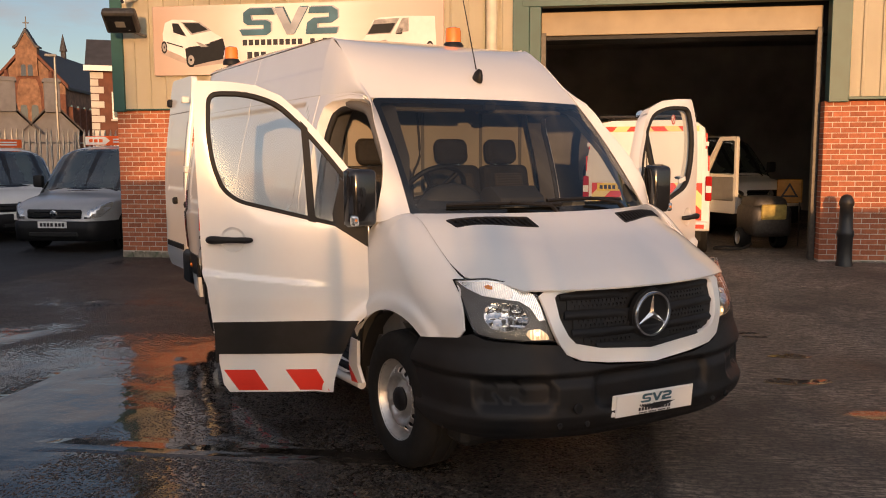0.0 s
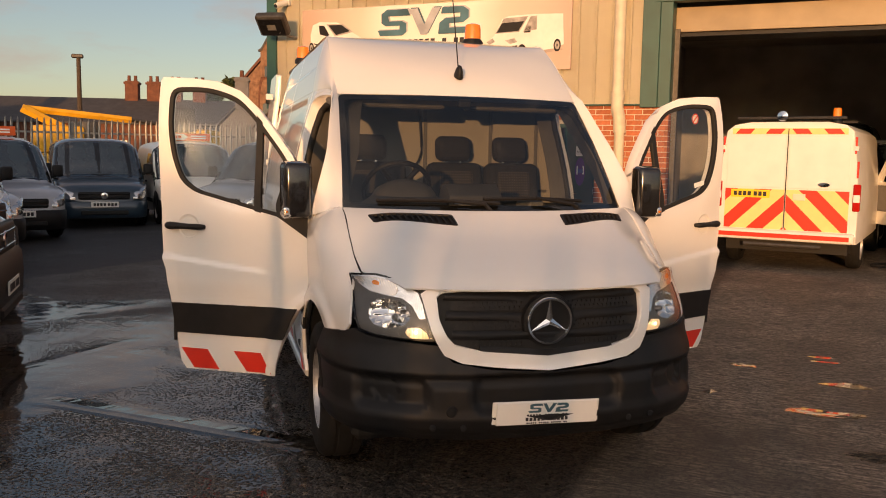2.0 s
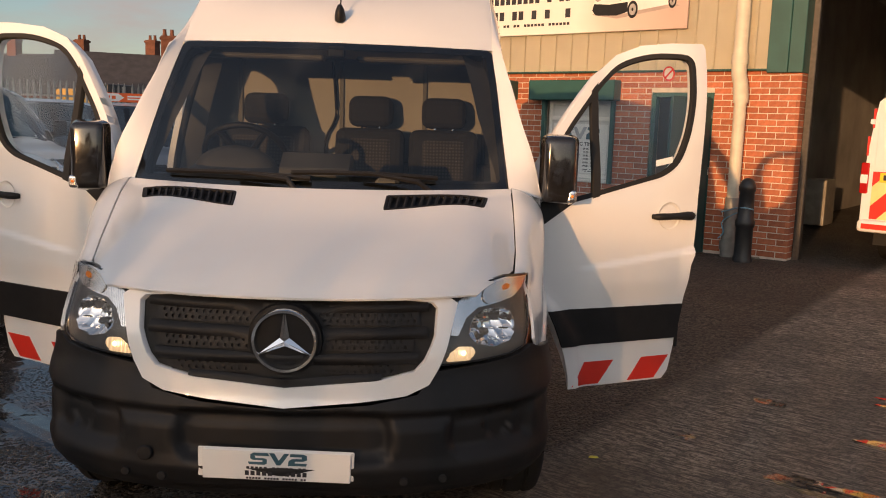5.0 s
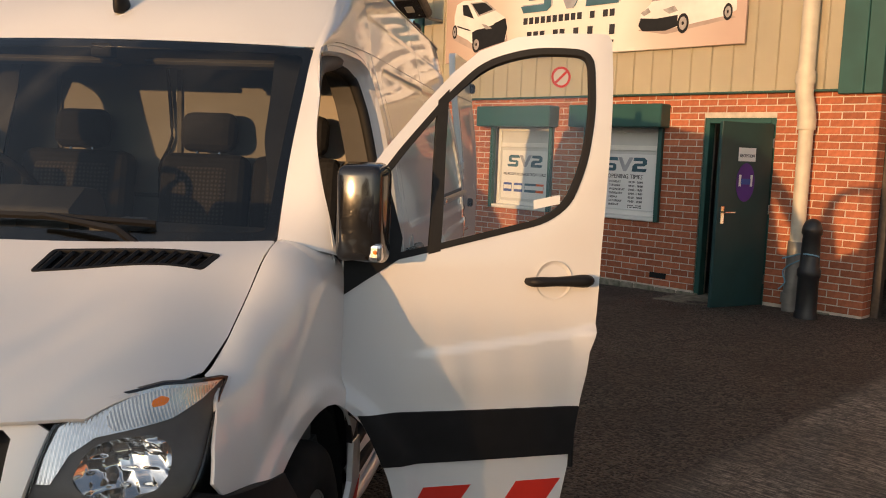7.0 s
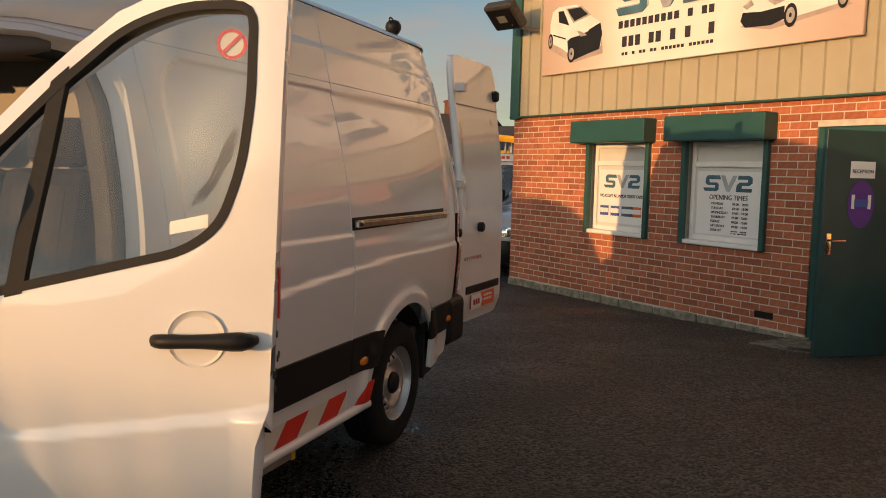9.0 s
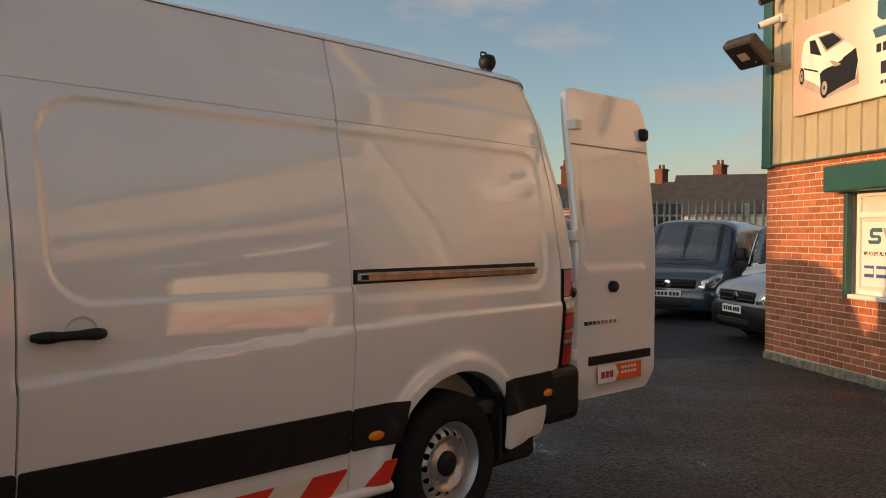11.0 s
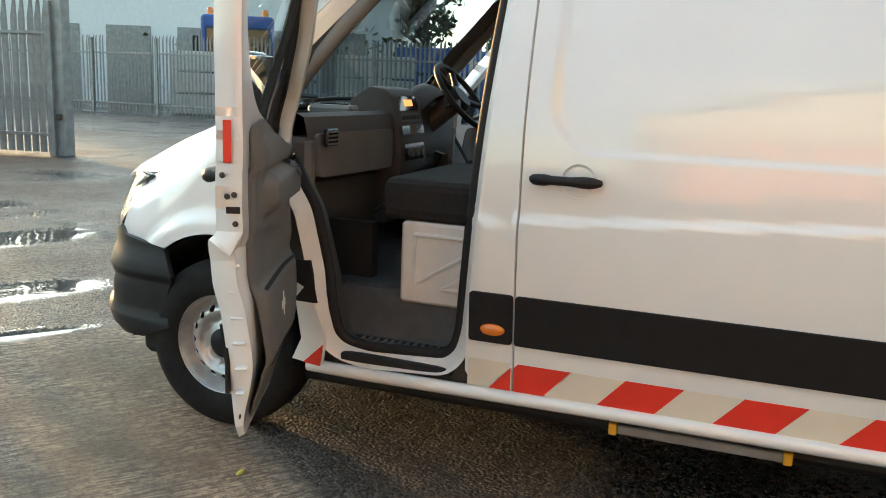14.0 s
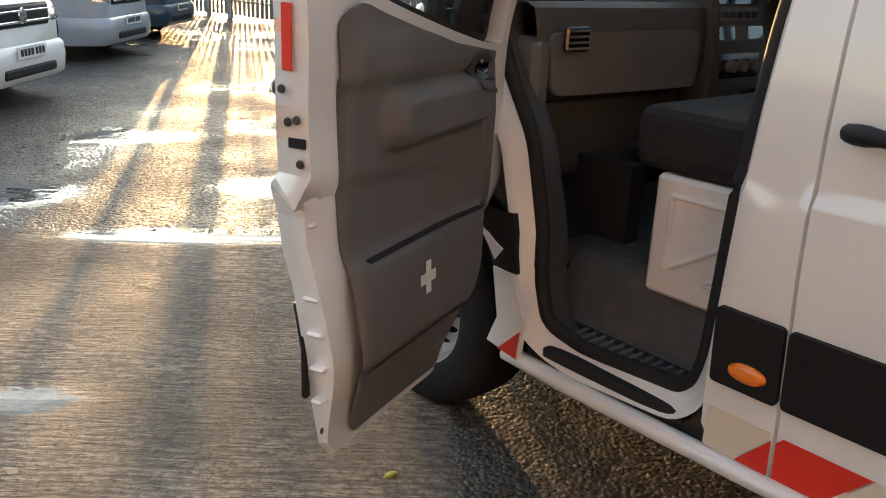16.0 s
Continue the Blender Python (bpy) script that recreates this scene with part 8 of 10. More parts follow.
def parked_van(label, M, paint, L=4.3, W=1.78, H=1.82, BL=0.85, BH=1.0, NOSE=0.72, rake=0.78, badge=True, plate=PLATEW, sign=False, bumper=BLACK, windows=0, group="parked vans", beacon_bar=False, grille_h=0.16, chrome_bars=False, bump_h=0.535):
    v = thing("parked_van", label, "van", M, group=group)
    hw = W / 2
    top = spl([0.0, 0.08, 0.25, BL * 0.6, BL, BL + rake * 0.5, BL + rake, BL + rake + 0.35, L * 0.7, L - 0.12, L - 0.03, L], [NOSE - 0.05, NOSE + 0.06, NOSE + 0.15, BH - 0.06, BH, (BH + H - 0.06) / 2 + 0.02, H - 0.07, H - 0.015, H, H - 0.02, H - 0.09, H - 0.2])
    wid = spl([0.0, 0.08, 0.22, 0.5, 0.9, L * 0.6, L - 0.2, L - 0.04, L], [hw * 0.72, hw * 0.82, hw * 0.92, hw * 0.98, hw, hw, hw * 0.985, hw * 0.96, hw * 0.92])
    zb = 0.24

    def sec(y, q):
        """q from 0 at one sill over the roof to 1 at the other."""
        s = 1 if q >= 0.5 else -1
        t = 1 - abs(q - 0.5) * 2
        tp, w = top(y), wid(y)
        rz = min(0.24, (tp - zb) * 0.22) * (1.0 if y > BL else 0.8)
        sh = tp - rz
        if t < 0.62:
            z = zb + (sh - zb) * t / 0.62
            k = max(0.0, (z - 0.95) / 0.9)
            x = w * (1 - 0.12 * k ** 1.4 - 0.05 * max(0, (0.55 - z) / 0.4) ** 2)
        else:
            ph = (t - 0.62) / 0.38 * math.pi / 2
            k = max(0.0, (sh - 0.95) / 0.9)
            xs = w * (1 - 0.12 * k ** 1.4)
            z = sh + rz * math.sin(ph) ** 0.9
            x = xs * max(0.0, math.cos(ph)) ** 0.55
        return Vector((s * x, y, z))

    def off(fn, d):
        def g(a, b):
            e = 0.004
            p = fn(a, b)
            n = (fn(a + e, b) - fn(a - e, b)).cross(fn(a, b + e) - fn(a, b - e))
            n = n.normalized() if n.length > 1e-12 else Vector((0, 0, 1))
            if n.dot(p - Vector((0, L / 2, 0.8))) < 0:
                n = -n
            return p + n * d
        return g
    # body
    ny, nq = 46, 40
    V, Fc = [], []
    for i in range(ny + 1):
        y = L * (i / ny)
        for j in range(nq + 1):
            V.append(tuple(sec(y, j / nq)))
    for i in range(ny):
        for j in range(nq):
            a = i * (nq + 1) + j
            Fc.append((a, a + 1, a + nq + 2, a + nq + 1))
    Fc.append(tuple(range(nq, -1, -1)))
    Fc.append(tuple(range(ny * (nq + 1), ny * (nq + 1) + nq + 1)))
    me = bpy.data.meshes.new("body")
    me.from_pydata(V, [], Fc)
    bm = bmesh.new()
    bm.from_mesh(me)
    bmesh.ops.recalc_face_normals(bm, faces=bm.faces)
    bm.to_mesh(me)
    bm.free()
    me.materials.append(paint)
    for p in me.polygons:
        p.use_smooth = True
    me.set_sharp_from_angle(angle=radians(45))
    body = link("body", me, v)
    cen = (0, L / 2, 0.7)
    s_fn = lambda a, b: sec(a, b)
    # glass: windscreen, side windows
    o3 = off(s_fn, 0.006)
    w0, w1 = BL + 0.04, BL + rake - 0.02
    surf("windscreen", rounded([(w0, 0.27), (w1, 0.31), (w1 + 0.02, 0.5), (w1, 0.69), (w0, 0.73), (w0 - 0.03, 0.5)], 0.05, 4), o3, BLACKG, v, step=0.06, thick=0.0, centre=cen)
    surf("screen_glass", rounded([(w0 + 0.06, 0.295), (w1 - 0.05, 0.33), (w1 - 0.04, 0.5), (w1 - 0.05, 0.67), (w0 + 0.06, 0.705), (w0 + 0.05, 0.5)], 0.05, 4), off(s_fn, 0.010), DKGLASS, v, step=0.06, thick=0.0, centre=cen)

    def zy(s):
        def f(y, z):
            w, tp = wid(y), top(y)
            k = max(0.0, (z - 0.95) / 0.9)
            return Vector((s * (w * (1 - 0.12 * k ** 1.4 - 0.05 * max(0, (0.55 - z) / 0.4) ** 2)), y, z))
        return f
    for s in (1, -1):
        f = zy(s)
        belt = BH + 0.03
        hi = H - 0.30
        sl = BL + 0.22
        surf("side_window", rounded([(sl, belt), (BL + rake + 0.62, belt - 0.02), (BL + rake + 0.60, hi), (BL + rake - 0.05, hi), (sl + 0.30, belt + 0.26)], 0.05, 4), off(f, 0.005), BLACKG, v, step=0.08, thick=0.0, centre=cen)
        for k in range(windows):
            a = BL + rake + 0.72 + k * 0.95
            surf("side_window", rounded([(a, belt - 0.02), (a + 0.85, belt - 0.02), (a + 0.83, hi), (a, hi)], 0.05, 4), off(f, 0.005), BLACKG, v, step=0.1, thick=0.0, centre=cen)
        surf("side_moulding", [(1.3, 0.44), (L - 1.2, 0.44), (L - 1.2, 0.52), (1.3, 0.52)], off(f, 0.012), bumper, v, step=0.1, thick=0.012, centre=cen, back=False)
        for yc in (0.82, L - 0.85):
            r = 0.39
            # flat dark patch painted in for the shaded hollow round the wheel
            surf("wheel_arch", [(yc + r * math.cos(t * math.pi / 9 - 0.35), 0.33 + r * math.sin(t * math.pi / 9 - 0.35)) for t in range(14)], off(f, 0.004), RUBBER, v, step=0.08, thick=0.0, centre=cen)
            small_wheel(v, Matrix.Translation((s * (hw - 0.085), yc, 0.32)), 0.32, s)
        for yy in (BL + rake * 0.55, BL + rake + 0.72):
            surf("door_gap", [(yy, 0.35), (yy + 0.012, 0.35), (yy + 0.012, belt), (yy, belt)], off(f, 0.002), RUBBER, v, step=0.1, thick=0.0, centre=cen)
        surf("door_handle", rounded([(BL + rake + 0.48, belt - 0.17), (BL + rake + 0.66, belt - 0.17), (BL + rake + 0.66, belt - 0.13), (BL + rake + 0.48, belt - 0.13)], 0.015, 2), off(f, 0.025), bumper, v, step=0.08, thick=0.03, centre=cen, back=False)
        mb = nbox((s * (hw + 0.02), BL + 0.22, BH + 0.06), (s * (hw + 0.2), BL + 0.34, BH + 0.28), 0.04, 3)
        part("door_mirror", mb, BLACK, v, auto=50)
        part("mirror_arm", nbox((s * (hw - 0.08), BL + 0.26, BH + 0.04), (s * (hw + 0.06), BL + 0.34, BH + 0.11), 0.02), BLACK, v)
        # lamps

        def fl_fn(x, z, s=s):
            """Front corner surface by sideways distance and height."""
            ax = abs(x)
            lo_, hi_ = 0.0, 0.7
            for _ in range(22):
                md = (lo_ + hi_) / 2
                if wid(md) * (1 - 0.05 * max(0, (0.55 - z) / 0.4) ** 2) < ax:
                    lo_ = md
                else:
                    hi_ = md
            yy_ = (lo_ + hi_) / 2
            tt, t0 = 0.0, 0.5
            for _ in range(22):
                md = (tt + t0) / 2
                if top(md) - 0.05 < z:
                    tt = md
                else:
                    t0 = md
            return Vector((math.copysign(ax, x), max(yy_, (tt + t0) / 2 if top(0) - 0.05 < z else 0.0) - 0.0, z))
        lz = NOSE - 0.06
        lp = surf("headlamp", rounded([(s * hw * 0.60, lz - 0.09), (s * hw * 0.86, lz - 0.06), (s * hw * 0.95, lz + 0.06), (s * hw * 0.97, lz + 0.19), (s * hw * 0.86, lz + 0.15), (s * hw * 0.62, lz + 0.04)], 0.03, 3), lambda a, b, fl_fn=fl_fn: fl_fn(a, b) + Vector((0, -0.012, 0)), LAMPIN, v, step=0.05, thick=0.02, centre=cen, label="clear headlamp")
        surf("lens", rounded([(s * hw * 0.60, lz - 0.09), (s * hw * 0.86, lz - 0.06), (s * hw * 0.95, lz + 0.06), (s * hw * 0.97, lz + 0.19), (s * hw * 0.86, lz + 0.15), (s * hw * 0.62, lz + 0.04)], 0.03, 3), lambda a, b, fl_fn=fl_fn: fl_fn(a, b) + Vector((0, -0.018, 0)), LENS, lp, step=0.05, thick=0.0, centre=cen)
    # front: bumper, grille, badge, plate
    fb = bmesh.new()
    ring = []
    for i in range(25):
        a = -1 + 2 * i / 24
        x = a * hw * 0.985
        lo_, hi_ = 0.0, 0.9
        for _ in range(22):
            md = (lo_ + hi_) / 2
            if wid(md) * 1.0 < abs(x):
                lo_ = md
            else:
                hi_ = md
        ring.append((x, (lo_ + hi_) / 2 if abs(x) > wid(0) else 0.0))
    prev = None
    zs = [(0.2, 0.03), (0.24, -0.025), (0.40, -0.045), (0.50, -0.035), (0.535, 0.0)]
    zs = [(0.2 + (z - 0.2) * (bump_h - 0.2) / 0.335, o) for z, o in zs]
    rows = [[fb.verts.new((x * (1 + 0.012), y + o - 0.02, z)) for x, y in ring] for z, o in zs]
    for A, B in zip(rows, rows[1:]):
        for i in range(24):
            fb.faces.new((A[i], A[i + 1], B[i + 1], B[i]))
    part("front_bumper", fb, bumper, v, auto=50)
    part("lower_grille", nbox((-hw * 0.5, -0.075, 0.27), (hw * 0.5, -0.03, 0.36), 0.02), RUBBER, v)
    gz = NOSE - 0.07
    g = part("grille", nbox((-hw * 0.55, -0.02, gz - grille_h * 0.5), (hw * 0.55, 0.03, gz + grille_h * 0.5), 0.035, 3), BLACK, v, "dark front grille", auto=50)
    for k in range(2):
        part("grille_bar", nbox((-hw * 0.53, -0.03, gz - grille_h * 0.3 + k * grille_h * 0.45), (hw * 0.53, -0.015, gz - grille_h * 0.3 + k * grille_h * 0.45 + 0.02), 0.005), CHROME if chrome_bars else BLACKG, g)
    if badge:
        part("badge", lathe(bmesh.new(), [(0, 0.012), (0.05, 0.012), (0.065, 0.008), (0.07, 0)], 24, tf=Matrix.Translation((0, -0.025, gz)) @ Matrix.Rotation(math.pi / 2, 4, 'X')), CHROME, v, "round chrome badge", auto=40)
    pl = part("number_plate", nbox((-0.26, -0.083, 0.425), (0.26, -0.072, 0.535), 0.003), plate, v, "number plate")
    for k in range(7):
        part("plate_bar", nbox((-0.215 + k * 0.062 + (0.02 if k > 3 else 0), -0.086, 0.45), (-0.17 + k * 0.062 + (0.02 if k > 3 else 0), -0.0835, 0.51)), INK, pl)
    if sign:
        y = BL + rake + 0.25
        rs_ = part("roof_sign", nbox((-0.5, y, H + 0.0), (0.5, y + 0.06, H + 0.17), 0.01), ORANGE, v, "orange and white dealer roof sign")
        bm = bmesh.new()
        extrude_poly(bm, [(-0.498, 0.012), (-0.1, 0.012), (0.0, 0.085), (-0.1, 0.158), (-0.498, 0.158)], lambda a, b: (a, y - 0.003, H + b), lambda a, b: (a, y, H + b))
        part("sign_field", bm, PLATEW, rs_)
        for k in range(3):
            part("sign_bar", nbox((-0.42 + k * 0.1, y - 0.006, H + 0.055), (-0.35 + k * 0.1, y - 0.003, H + 0.115)), ORANGE, rs_)
        for zz in (0.045, 0.095):
            part("sign_bar", nbox((0.06, y - 0.004, H + zz), (0.40, y, H + zz + 0.028)), PLATEW, rs_)
    return v


def facing(x, y, fx, fy):
    """Pose of a van whose front centre stands at x, y and faces (fx, fy)."""
    return Matrix.Translation((x, y, 0)) @ Matrix.Rotation(math.atan2(fx, -fy), 4, 'Z')


parked_van("silver small van with an orange roof sign beside the brick corner", facing(-1.33, 12.75, -0.62, -0.78), SILVER, sign=True)
parked_van("white small van with an orange roof sign by the fence", facing(-1.55, 15.3, 0.2, -0.98), WHITE2, L=4.2, H=1.80, sign=True)
parked_van("dark navy small van with side windows by the fence", facing(-3.5, 14.85, 0.2, -0.98), NAVY, L=4.4, H=1.82, windows=2, bumper=NAVY)
parked_van("silver-grey small van in the parked row", facing(-4.55, 12.1, 0.42, -0.9), GREYP, H=1.80, BL=0.95, sign=True)
parked_van("pale grey small van in the parked row", facing(-4.75, 10.0, 0.55, -0.83), GREYP, H=1.80, BL=0.95)
parked_van("white medium van with a black grille in the parked row", facing(-4.35, 8.1, 0.82, -0.5), WHITE2, L=5.0, W=1.95, H=1.97, BL=0.9, BH=1.18, NOSE=0.92, rake=0.8, grille_h=0.26)
parked_van("white medium van with a deep black bumper in the parked row", facing(-3.75, 6.3, 0.93, -0.2), WHITE2, bump_h=0.74, L=5.0, W=1.95, H=1.95, BL=0.85, BH=1.2, NOSE=0.92, rake=0.8, grille_h=0.26)
parked_van("white medium van with a deep black bumper in the parked row", facing(-3.1, 4.08, 0.96, 0.05), WHITE2, bump_h=0.74, L=5.0, W=1.95, H=1.97, BL=0.85, BH=1.2, NOSE=0.92, rake=0.8, grille_h=0.26)
parked_van("white medium van parked alongside, with big black mirrors", facing(-2.90, 2.02, 0.96, 0.15), WHITE2, L=5.0, W=1.92, H=2.18, BL=0.80, BH=1.25, bump_h=0.76, NOSE=0.92, rake=0.8, grille_h=0.26, sign=False)
parked_van("white medium van with chrome grille bars across the yard", facing(0.42, -5.35, -0.75, 0.66), WHITE2, L=4.9, W=1.9, H=1.97, BL=0.95, BH=1.1, NOSE=0.85, bumper=WHITE2, group="vans across the yard", grille_h=0.2, chrome_bars=True)
parked_van("dark grey medium van across the yard", facing(-1.75, -8.6, -0.75, 0.66), GREYP, L=4.9, W=1.9, H=1.97, BL=0.95, BH=1.1, NOSE=0.85, bumper=GREYP, group="vans across the yard", grille_h=0.2)
parked_van("dark medium van at the far end across the yard", facing(-3.5, -11.0, -0.75, 0.66), NAVY, L=4.9, W=1.9, H=1.97, BL=0.95, BH=1.1, NOSE=0.85, bumper=NAVY, group="vans across the yard", grille_h=0.2)

# ---- maintenance van in the workshop doorway, tail towards the yard ----
mh = Vector((0.72, 0.69, 0)).normalized()
MV = Matrix.Translation((6.15, 6.65, 0.07)) @ Matrix.Rotation(math.atan2(-mh.x, mh.y), 4, 'Z')
mv = thing("maintenance_van", "white maintenance van with red and yellow chevrons, tail to the yard", "van", MV)


def tail_w(z):
    return 0.92 - 0.12 * max(0, (z - 0.95) / 1.1) ** 1.5


bm = bmesh.new()
secs = []
for y, k in ((0.0, 0.985), (0.03, 1.0), (2.6, 1.0), (3.4, 0.98)):
    ring = []
    for i in range(13):
        z = 0.42 + 1.5 * i / 12
        ring.append(bm.verts.new((-tail_w(z) * k, y, z)))
    ring.append(bm.verts.new((-0.72 * k, y, 2.0)))
    ring.append(bm.verts.new((-0.5 * k, y, 2.04)))
    ring.append(bm.verts.new((0.5 * k, y, 2.04)))
    ring.append(bm.verts.new((0.72 * k, y, 2.0)))
    for i in range(12, -1, -1):
        z = 0.42 + 1.5 * i / 12
        ring.append(bm.verts.new((tail_w(z) * k, y, z)))
    secs.append(ring)
for A, B in zip(secs, secs[1:]):
    for i in range(len(A) - 1):
        bm.faces.new((A[i], A[i + 1], B[i + 1], B[i]))
bm.faces.new(secs[0])
bm.faces.new(secs[-1][::-1])
part("body", bm, WHITE2, mv, auto=30)
part("cab", nbox((-0.88, 3.4, 0.42), (0.88, 4.6, 1.2), 0.1, 2), WHITE2, mv, auto=40)
part("cab_roof", nbox((-0.8, 3.3, 1.1), (0.8, 4.0, 1.98), 0.15, 3), WHITE2, mv, auto=40)
for s in (-1, 1):
    for yc in (0.95, 3.85):
        small_wheel(mv, Matrix.Translation((s * 0.82, yc, 0.34)), 0.34, s)
    part("tail_lamp", nbox((s * 0.845, -0.03, 0.86), (s * 0.935, 0.05, 1.22), 0.012), REDLENS, mv, "red tail lamp")
    part("tail_lamp_clear", nbox((s * 0.85, -0.034, 0.98), (s * 0.93, -0.028, 1.08), 0.004), PLATEW, mv)
    for z0 in (1.30, 1.62):
        part("side_marking", nbox((s * (tail_w(z0 + 0.1) - 0.015), -0.012, z0), (s * (tail_w(z0 + 0.1) + 0.006), 0.05, z0 + 0.22)), REDREF, mv)
    part("hinge", nbox((s * 0.83, -0.03, 1.66), (s * 0.88, 0.0, 1.72), 0.005), WHITE, mv)
part("rear_bumper", nbox((-0.90, -0.12, 0.42), (0.90, 0.1, 0.56), 0.04, 2), WHITE2, mv, "white bumper with a red strip")
part("bumper_marking", nbox((-0.84, -0.125, 0.46), (0.84, -0.118, 0.52), 0.002), REDREF, mv)
part("underbody", nbox((-0.8, 0.2, 0.25), (0.8, 4.2, 0.45)), RUBBER, mv)
part("tow_bar", tube(bmesh.new(), [(-0.5, -0.1, 0.36), (0.5, -0.1, 0.36)], 0.03, 8), DARKMET, mv)


def clip_poly(poly, keep):
    """Cuts a polygon to the inside of a half plane: keep(p) >= 0, linear."""
    out = []
    for i in range(len(poly)):
        a, b = poly[i], poly[(i + 1) % len(poly)]
        ka, kb = keep(a), keep(b)
        if ka >= 0:
            out.append(a)
        if (ka >= 0) != (kb >= 0):
            t = ka / (ka - kb)
            out.append((a[0] + t * (b[0] - a[0]), a[1] + t * (b[1] - a[1])))
    return out


for s in (-1, 1):
    k = 0
    c = -0.9
    while c < 2.2:
        for mt, w in ((REDREF, 0.16), (YELREF, 0.16)):
            poly = [(0, c), (0.84, c + 0.84), (0.84, c + 0.84 + w * 1.41), (0, c + w * 1.41)]
            poly = [(0.84 - a, b) for a, b in poly]
            for kf in (lambda p: p[0] - 0.012, lambda p: 0.80 - p[0], lambda p: p[1] - 0.57, lambda p: 1.12 - p[1]):
                if len(poly) > 2:
                    poly = clip_poly(poly, kf)
            if len(poly) > 2:
                bm = bmesh.new()
                extrude_poly(bm, poly, lambda a, b: (s * a, -0.012, b), lambda a, b: (s * a, -0.002, b))
                part("chevron", bm, mt, mv)
            c += w * 1.41
    part("door_panel", nbox((s * 0.015, -0.010, 1.14), (s * 0.79, -0.002, 1.86), 0.004), WHITE2, mv)
    for a in (0.1, 0.5):
        poly = [(a, 1.88), (a + 0.2, 1.88), (a + 0.14, 1.95), (a - 0.06, 1.95)]
        bm = bmesh.new()
        extrude_poly(bm, poly, lambda p, q: (s * p, -0.013, q), lambda p, q: (s * p, -0.003, q))
        part("chevron", bm, REDREF, mv)
part("top_band", nbox((-0.74, -0.008, 1.875), (0.74, -0.001, 1.955)), YELREF, mv)
mp = part("number_plate", nbox((-0.72, -0.022, 1.0), (-0.20, -0.0125, 1.11), 0.003), PLATEY, mv, "yellow number plate")
for k in range(7):
    part("plate_bar", nbox((-0.68 + k * 0.062 + (0.02 if k > 3 else 0), -0.0245, 1.025), (-0.635 + k * 0.062 + (0.02 if k > 3 else 0), -0.0225, 1.085)), INK, mp)
part("badge", lathe(bmesh.new(), [(0, 0.008), (0.05, 0.006), (0.055, 0)], 20, tf=Matrix.Translation((0.48, -0.011, 1.2)) @ Matrix.Rotation(math.pi / 2, 4, 'X') @ Matrix.Diagonal((1.4, 0.6, 1, 1))), CHROME, mv)
part("door_lock_plate", nbox((0.1, -0.025, 0.98), (0.26, -0.012, 1.07), 0.005), CREAMREF, mv)
part("door_gap", nbox((-0.006, -0.014, 0.58), (0.006, -0.0125, 1.95)), BLACK, mv)
rb = part("roof_rack", tube(tube(tube(bmesh.new(), [(-0.7, 0.1, 2.1), (0.7, 0.1, 2.1)], 0.02, 6), [(-0.7, 1.5, 2.1), (0.7, 1.5, 2.1)], 0.02, 6), [(-0.6, 0.1, 2.1), (-0.6, 1.5, 2.1)], 0.02, 6), DARKMET, mv)
part("work_lamp", lathe(bmesh.new(), [(0, 0.0), (0.06, 0.02), (0.07, 0.06), (0, 0.09)], 16, tf=Matrix.Translation((-0.1, 0.1, 2.12)) @ Matrix.Rotation(math.pi / 2, 4, 'X')), CHROME, mv)
# its open cab door
DT = Matrix.Translation((0.88, 3.5, 0)) @ Matrix.Rotation(radians(-145), 4, 'Z') @ Matrix.Diagonal((-1, 1, 1, 1))
surf("front_door", rounded([(0.02, 0.5), (0.98, 0.5), (0.98, 1.85), (0.5, 1.85), (0.06, 1.25)], 0.05, 3), lambda a, b: (0.0, a, b), WHITE2, mv, holes=[rounded([(0.14, 1.2), (0.92, 1.18), (0.92, 1.78), (0.52, 1.78)], 0.05, 3)], step=0.2, thick=0.06, centre=(-2, 0, 1), tf=DT)
part("door_trim", nbox((-0.075, 0.1, 0.72), (-0.06, 0.92, 1.14), 0.02, tf=DT), GREYLIGHT, mv)
beacon_m = MV @ Matrix.Translation((0.55, 0.35, 2.04))
for pos in (beacon_m,):
    b0 = thing("beacon", "amber beacon on the maintenance van's roof", "beacon", pos, group="amber beacons")
    part("base", lathe(bmesh.new(), [(0, 0), (0.075, 0), (0.075, 0.03), (0.06, 0.07), (0, 0.07)], 20), BLACK, b0, auto=40)
    part("dome", lathe(bmesh.new(), [(0.058, 0.07), (0.056, 0.17), (0.045, 0.2), (0, 0.21)], 20), AMBER, b0, auto=50)

# ---- workshop: cars, pressure washer, boxes ----
def wbm(s, d, a=0, z=0.075):
    return BM @ Matrix.Translation((s, d, z)) @ Matrix.Rotation(radians(a), 4, 'Z')


parked_van("white medium van standing in the dark workshop", wbm(10.7, 4.3, 28), WHITE2, L=4.9, W=1.9, H=1.95, BL=0.95, BH=1.1, NOSE=0.85, group="vehicles in the workshop")
parked_van("pale small van standing in the dark workshop", wbm(9.4, 7.2, 20, 0.7), WHITE2, L=4.3, H=1.82, group="vehicles in the workshop")
# dark hood and dulled panel colour imitate the shade inside the doorway
wsr = thing("pressure_washer", "black and yellow pressure washer on wheels, darkened to look shaded", "pressure washer", wbm(10.05, 1.75, 10))
part("body", nbox((-0.32, -0.4, 0.22), (0.32, 0.4, 0.72), 0.1, 3), DARKMET, wsr, auto=40)
part("hood", nbox((-0.28, -0.34, 0.60), (0.28, 0.36, 0.86), 0.12, 3), DARKMET, wsr, auto=40)
